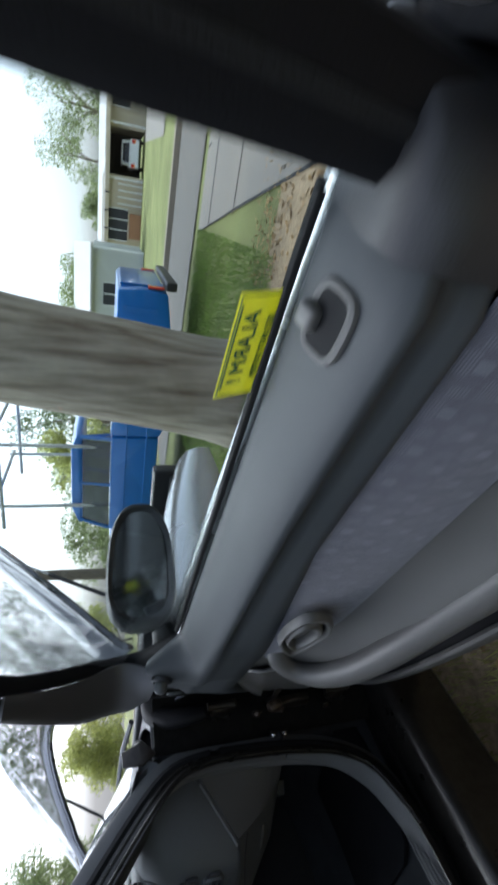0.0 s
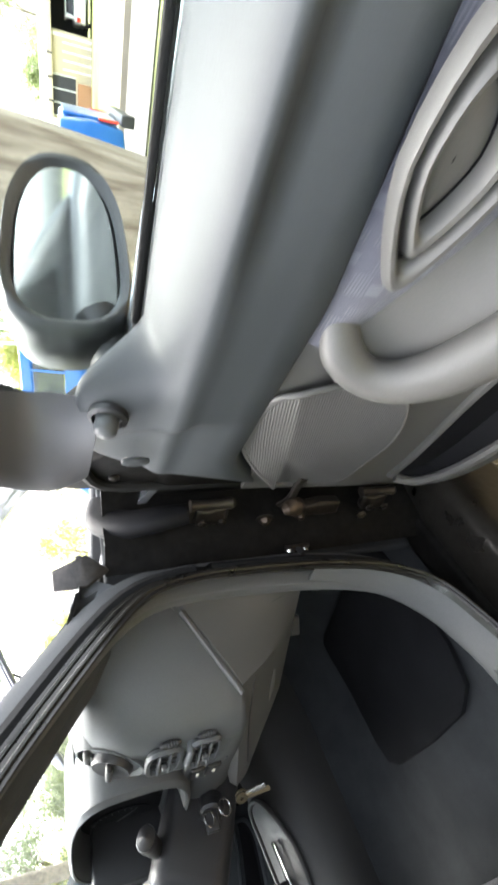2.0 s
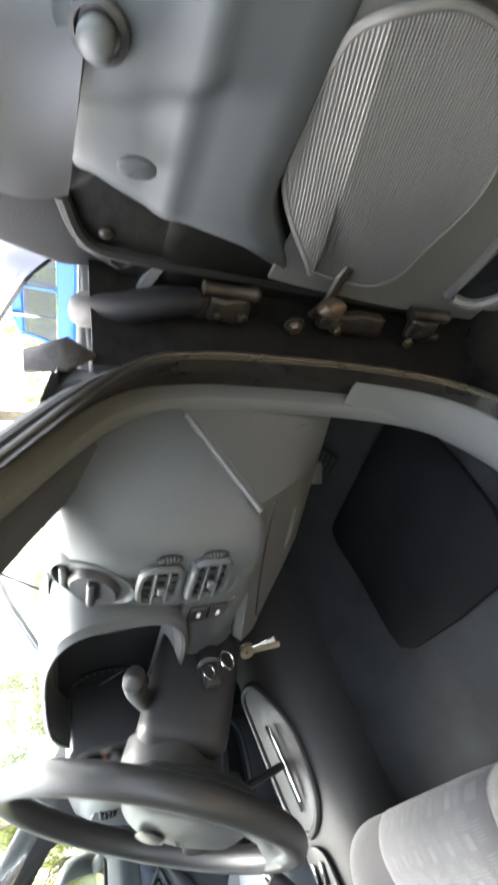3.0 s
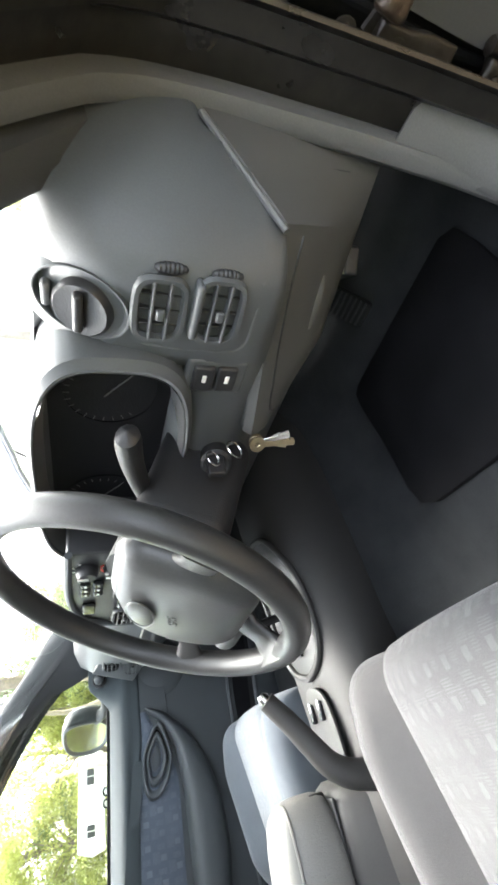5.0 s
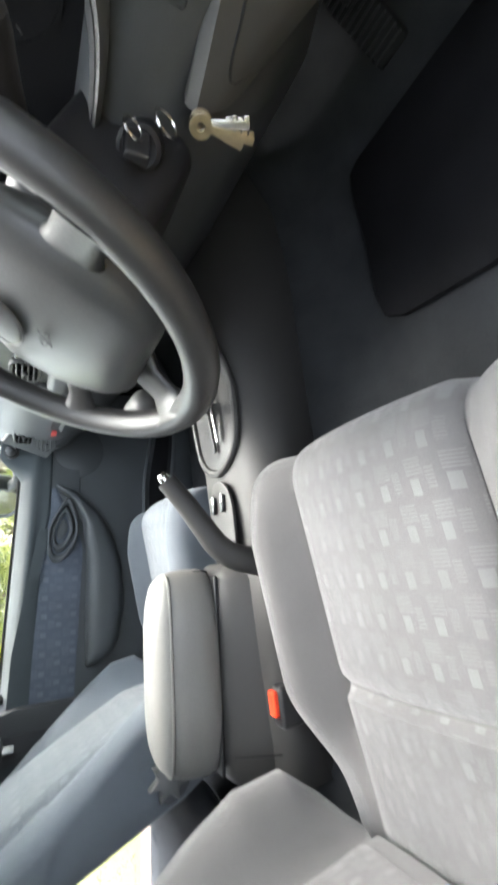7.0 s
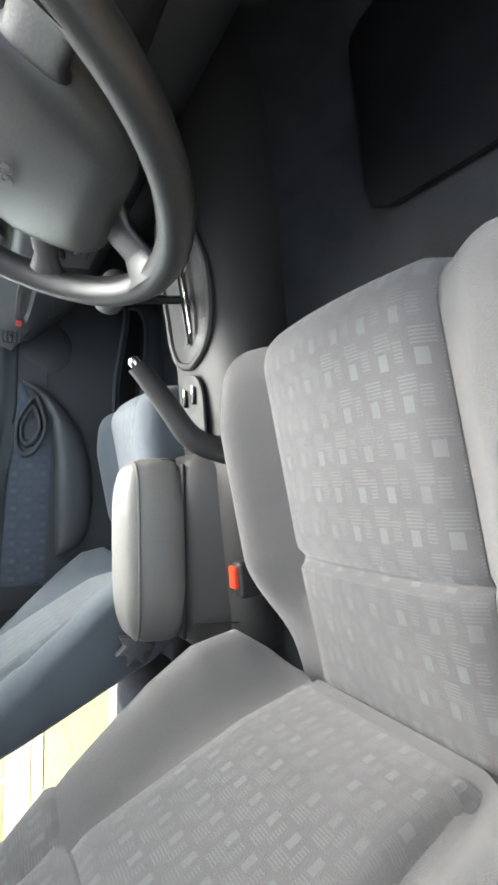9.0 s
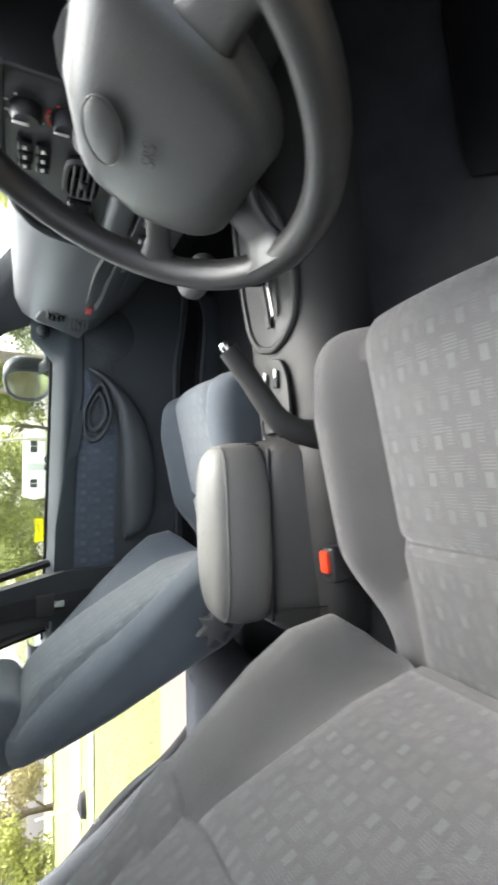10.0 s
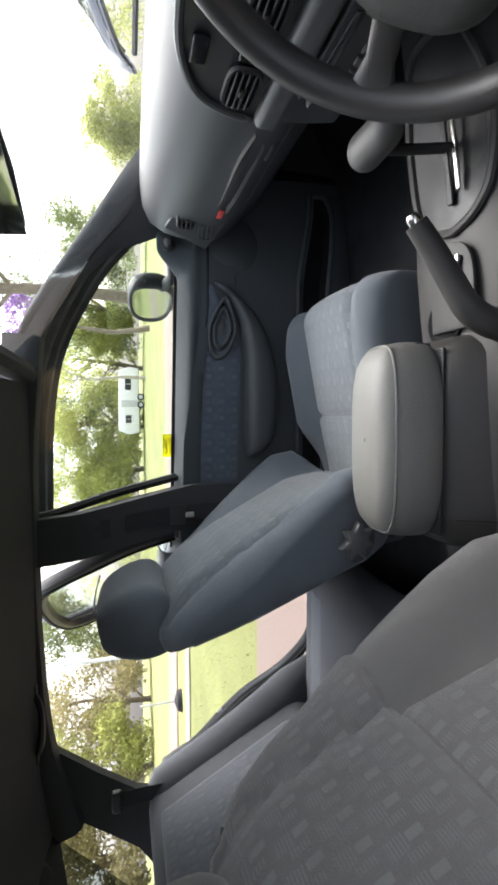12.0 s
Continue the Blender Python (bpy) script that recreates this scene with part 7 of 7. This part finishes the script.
part("cab_window", plate([(-0.85, UY0 + 0.05, 0.99), (-2.18, UY0 + 0.05, 0.99), (-2.08, UY0 + 0.1, 1.33), (-0.85, UY0 + 0.1, 1.33)], (0, 0.004, 0)), TINT, ute, "side window glass")
part("bonnet", side_hull([(-2.26, 0.4), (-2.26, 0.97), (-3.3, 0.88), (-3.55, 0.7), (-3.55, 0.4)], UY0, UY1, 0.05), BLUEPAINT, ute, "blue bonnet")
part("tailgate", rbox((1.085, 5.55, 0.7), (0.015, 0.62, 0.24), 0.01, 2), BLUEPAINT, ute)
for y in (UY0 + 0.09, UY1 - 0.09):
    part("tail_lamp", rbox((1.095, y, 0.55), (0.012, 0.06, 0.09), 0.008, 1), TAILRED, ute, "red and orange tail lamp")
part("bumper", rbox((1.12, 5.55, 0.38), (0.05, 0.75, 0.06), 0.02, 2), BLACK, ute, "black rear bumper")
for x in (0.85, 0.35, -0.5):
    part("tray_rib", rbox((x, UY0 - 0.004, 0.72), (0.03, 0.008, 0.2), 0.006, 1), BLUEPAINT, ute)
for z in (0.55, 0.8):
    part("crease", rbox((-1.0, UY0 - 0.003, z), (1.2, 0.006, 0.012), 0.005, 1), BLUEPAINT, ute)
for x in (-0.15, -2.85):
    wheel_at(ute, (x, UY0 + 0.12, 0.32), 0.32, 0.1, (0, -1, 0))
    wheel_at(ute, (x, UY1 - 0.12, 0.32), 0.32, 0.1, (0, 1, 0))
part("load", rbox((-0.35, 5.3, 1.08), (0.3, 0.3, 0.12), 0.05, 2), ORANGE, ute, "orange load in the tray")
for x in (-0.95, -1.85):
    for y in (UY0 + 0.1, UY1 - 0.1):
        part("rack_post", tube([(x, y, 0.97), (x, y, 2.45)], 0.025, 8), GALV, ute, "galvanised ladder rack post")
    part("rack_bar", tube([(x, UY0, 2.4), (x, UY1, 2.4)], 0.025, 8), GALV, ute)
for y in (UY0 + 0.1, UY1 - 0.1):
    part("rack_rail", tube([(-0.6, y, 2.3), (-2.2, y, 2.3)], 0.025, 8), GALV, ute)


def parked_car(name, label, at, turn, paint, length=4.4, lamps=True):
    """A simple estate car: hull, glasshouse, wheels, lamps; x along it, rear at +x."""
    c = thing(name, at, label, "car")
    m = Matrix.Translation(at) @ Matrix.Rotation(turn, 4, "Z")
    L = length / 2
    hull = plate([(x, -0.85, z) for x, z in ((L, 0.3), (L + 0.03, 0.6), (L - 0.02, 0.92), (-L * 0.42, 0.95), (-L * 0.9, 0.8), (-L, 0.6), (-L, 0.3))], (0, 1.7, 0), 0.07, 3)
    part("hull", hull, paint, c, "", m)
    top = plate([(x, -0.72, z) for x, z in ((L - 0.05, 0.92), (L - 0.25, 1.42), (-L * 0.1, 1.45), (-L * 0.45, 0.94))], (0, 1.44, 0), 0.06, 3)
    part("glasshouse", top, paint, c, "", m)
    part("rear_window", plate([(L - 0.055, -0.6, 0.96), (L - 0.055, 0.6, 0.96), (L - 0.215, 0.52, 1.36), (L - 0.215, -0.52, 1.36)], (0.012, 0, 0.004)), GLOSSBLACK, c, "", m)
    for s in (-1, 1):
        for x0, x1 in ((L - 0.4, L - 1.2), (L - 1.3, L - 2.15), (L - 2.25, -L * 0.32)):
            part("side_window", plate([(x0, s * 0.722, 1.0), (x1, s * 0.722, 1.0), (max(x1, -L * 0.2), s * 0.722, 1.36), (x0 - 0.08, s * 0.722, 1.36)], (0, s * 0.006, 0)), GLOSSBLACK, c, "", m)
        for x in (L - 0.9, -L + 0.8):
            wheel_at(c, m @ Vector((x, s * 0.78, 0.31)), 0.31, 0.1, m.to_3x3() @ Vector((0, s, 0)))
        part("tail_lamp", rbox((L + 0.0, s * 0.7, 0.72), (0.03, 0.12, 0.09), 0.01, 1), TAILRED, c, "red tail lamp", m)
        part("indicator_lamp", rbox((L + 0.0, s * 0.7, 0.6), (0.03, 0.12, 0.03), 0.008, 1), ORANGE, c, "orange indicator lamp", m)
    part("bumper", rbox((L + 0.03, 0, 0.45), (0.06, 0.8, 0.1), 0.03, 2), paint, c, "", m)
    return c


parked_car("parked_wagon", "silver station wagon parked across the street", (6.9, 10.3, ground_z(6.9, 10.3)), radians(195), PAINT)
parked_car("parked_suv", "white car parked by the cream house", (9.0, 30, ground_z(9, 30)), radians(20), WHITEPAINT)
# the sedan's wheel is known; its unseen dark body is added to cut side light
parked_car("parked_sedan", "dark grey car alongside on the dirt, unseen body added to block light", (3.25, -0.57, 0), radians(-90), DARKPAINT)


def window(parent, x0, x1, z0, z1, y, n=2):
    w = part("window", rbox(((x0 + x1) / 2, y, (z0 + z1) / 2), ((x1 - x0) / 2, 0.04, (z1 - z0) / 2), 0.01, 1), DARKROOM, parent, "dark window")
    part("frame", join(*[rbox((x0 + (x1 - x0) * k / n, y - 0.045, (z0 + z1) / 2), (0.03, 0.02, (z1 - z0) / 2), 0.005, 1) for k in range(n + 1)]), WHITEPAINT, w)
    part("sill", rbox(((x0 + x1) / 2, y - 0.05, z0 - 0.03), ((x1 - x0) / 2 + 0.05, 0.05, 0.03), 0.008, 1), CREAM, w)


HZ = ground_z(3, 36)
house = thing("cream_house", (3, 38, HZ), "cream single-storey house with carport and low roof", "house")
part("wall", rbox((1.0, 38, HZ + 1.3), (2.2, 2.5, 1.3), 0.03, 1), CREAM, house)
part("wall", rbox((8.2, 38.5, HZ + 1.3), (2.2, 2.5, 1.3), 0.03, 1), CREAM, house)
part("carport_back", rbox((4.6, 40.4, HZ + 1.3), (1.6, 0.2, 1.3), 0.02, 1), DARKROOM, house)
part("carport_side", rbox((6.0, 38.5, HZ + 1.3), (0.08, 2.4, 1.3), 0.02, 1), CREAM, house)
part("roof", plate([(-2.0, 35.2, HZ + 2.35), (11, 35.2, HZ + 2.35), (10, 38, HZ + 2.8), (-1.2, 38, HZ + 2.8)], (0, 0, 0.12)), ROOFING, house, "grey sheet roof")
part("roof", plate([(-1.2, 38, HZ + 2.8), (10, 38, HZ + 2.8), (11, 41, HZ + 2.35), (-2.0, 41, HZ + 2.35)], (0, 0, 0.12)), ROOFING, house)
part("fascia", rbox((4.5, 35.15, HZ + 2.3), (6.6, 0.06, 0.13), 0.02, 1), CREAM, house, "pale cream fascia")
for x in (3.0, 6.1):
    part("carport_post", tube([(x, 35.5, HZ), (x, 35.5, HZ + 2.5)], 0.06, 8), WHITEPAINT, house)
window(house, -0.8, 1.2, HZ + 0.9, HZ + 2.2, 35.47, 3)
window(house, 7.0, 8.6, HZ + 1.0, HZ + 2.1, 35.97, 2)
part("planter", rbox((0.2, 35.3, HZ + 0.4), (0.8, 0.15, 0.4), 0.02, 1), BRICKRED, house, "brown brick planter")
for k in range(4):
    part("fascia_bracket", rbox((-1.2 + 1.1 * k, 35.08, HZ + 2.3), (0.05, 0.02, 0.15), 0.005, 1), DARKROOM, house)
for k in range(4):
    part("balustrade_bar", tube([(1.5 + 0.4 * k, 35.4, HZ), (1.5 + 0.4 * k, 35.4, HZ + 1.6)], 0.04, 6), WHITEPAINT, house)
parked_car("carport_car", "white car in the carport", (4.6, 38.2, HZ), radians(-90), WHITEPAINT)
path = sheet("house_path", ((3.6, 14.5), (5.2, 34), (4.8, 14.2), (7.0, 34)), CONCRETE, "pale concrete house driveway", "driveway", 0.03)
SZ = ground_z(-2, 26)
shed = thing("grey_house", (-2.0, 26.5, SZ), "grey clad cottage behind the truck", "house")
part("wall", rbox((-2.3, 28, SZ + 1.3), (1.7, 2.2, 1.3), 0.03, 1), GREYCLAD, shed)
part("roof", plate([(-4.3, 25.4, SZ + 2.55), (-0.3, 25.4, SZ + 2.55), (-0.6, 28, SZ + 3.5), (-4.0, 28, SZ + 3.5)], (0, 0, 0.1)), ROOFING, shed, "grey roof")
part("porch_post", tube([(-0.5, 25.5, SZ), (-0.5, 25.5, SZ + 2.5)], 0.05, 8), WHITEPAINT, shed)
window(shed, -3.4, -2.2, SZ + 0.9, SZ + 2.0, 25.77, 2)
GZ = ground_z(14, 34)
green = thing("green_shed", (15, 35, GZ), "pale green shed beside a white building", "shed")
part("wall", rbox((15.5, 36, GZ + 1.4), (2.6, 2.0, 1.4), 0.03, 1), GREENCLAD, green)
part("roof", rbox((15.5, 36, GZ + 2.9), (2.9, 2.3, 0.1), 0.03, 1), ROOFING, green)
part("door", rbox((14.6, 33.96, GZ + 1.0), (0.6, 0.05, 1.0), 0.02, 1), BLUEPAINT, green)

# caravan and street furniture across the park
CX, CZ = -48, ground_z(-48, 1)
van = thing("caravan", (CX, 1.0, CZ), "white caravan parked under the trees", "caravan")
part("body", plate([(CX, y, CZ + z) for y, z in ((4.2, 0.5), (4.4, 1.4), (4.0, 2.5), (-2.2, 2.6), (-2.6, 1.6), (-2.4, 0.5))], (-2.2, 0, 0), 0.12, 3), WHITEPAINT, van, "white rounded body")
for y0, y1 in ((2.0, 3.2), (-1.4, -0.6)):
    w = part("window", rbox((CX + 0.02, (y0 + y1) / 2, CZ + 1.6), (0.04, (y1 - y0) / 2, 0.3), 0.02, 1), DARKROOM, van, "dark window")
    part("frame", rbox((CX + 0.05, (y0 + y1) / 2, CZ + 1.6), (0.02, 0.03, 0.3), 0.005, 1), GALV, w)
for y in (0.5, 1.3):
    wheel_at(van, (CX, y, CZ + 0.35), 0.35, 0.1, (1, 0, 0))
part("door", rbox((CX + 0.03, 0.6, CZ + 1.45), (0.03, 0.35, 0.85), 0.02, 1), GREYCLAD, van)
lp = thing("street_lamp_post", (-14.5, -8.6, ground_z(-14.5, -8.6)), "slender pale street lamp post", "lamp post")
part("post", tube([(-14.5, -8.6, -0.6), (-14.5, -8.6, 6)], 0.07, 8, (1, 0, 0), taper=lambda s: 1.1 - 0.5 * s), GALV, lp)
part("arm", tube(smooth_path([(-14.5, -8.6, 5.8), (-14.2, -8.6, 6.3), (-13.2, -8.6, 6.5)], 3), 0.04, 6), GALV, lp)
sg = thing("sign_post", (-9.2, -7.0, ground_z(-9.2, -7)), "thin post on the grass by the path", "post")
part("post", tube([(-9.2, -7.0, -0.3), (-9.2, -7.0, 0.75)], 0.03, 6, (1, 0, 0)), GALV, sg)
part("foot", lathe([(0.25, 0), (0.2, 0.1), (0.05, 0.16)], 14, Matrix.Translation((-9.2, -7, ground_z(-9.2, -7)))), RUBBER, sg)

# ---------------------------------------------------------------- alarm stickers on the windows
YELLOW = leafy("sticker_yellow", (0.85, 0.8, 0.05))


def sticker(xf, s0, z0, w, h, yglass, tilt, label):
    m = xf @ Matrix.Translation((s0, yglass, z0)) @ Matrix.Rotation(radians(tilt), 4, "X")
    st = thing("alarm_sticker", xf @ Vector((s0, yglass, z0)), label, "sticker", "alarm stickers")
    part("film", rbox((0, 0, 0), (w / 2, 0.0004, h / 2), 0.0003, 1), YELLOW, st, "", m)
    for sgn, yy in ((-1, -0.0009), (1, 0.0009)):
        n = Matrix.Translation((0, yy, 0)) @ Matrix.Rotation(radians(90), 4, "X")
        lettering("ALARM !", h * 0.5, m @ n @ Matrix.Diagonal((-1, 1, 1, 1)) @ Matrix.Translation((0, h * 0.1, 0)), INK, "word", st)
        lettering("SECURITY SYSTEM", h * 0.2, m @ n @ Matrix.Diagonal((-1, 1, 1, 1)) @ Matrix.Translation((0, -h * 0.32, 0)), INK, "word", st)
        part("small_print", rbox((0, yy, h * 0.4), (w * 0.4, 0.0003, h * 0.015), 0.0002, 1), INK, st, "", m)
    ring = [(-w * 0.47, 0, -h * 0.45), (w * 0.47, 0, -h * 0.45), (w * 0.47, 0, h * 0.45), (-w * 0.47, 0, h * 0.45)]
    for a, b in zip(ring, ring[1:] + ring[:1]):
        part("border", tube([(a[0], -0.0005, a[2]), (b[0], -0.0005, b[2])], 0.0006, 4), INK, st, "", m)


sticker(DOOR_OPEN, 0.953, 0.952, 0.112, 0.042, 0.096, 18, "yellow alarm sticker on the driver window")
sticker(DOOR_SHUT, 0.766, 0.897, 0.072, 0.03, 0.092, 18, "yellow alarm sticker on the passenger window")
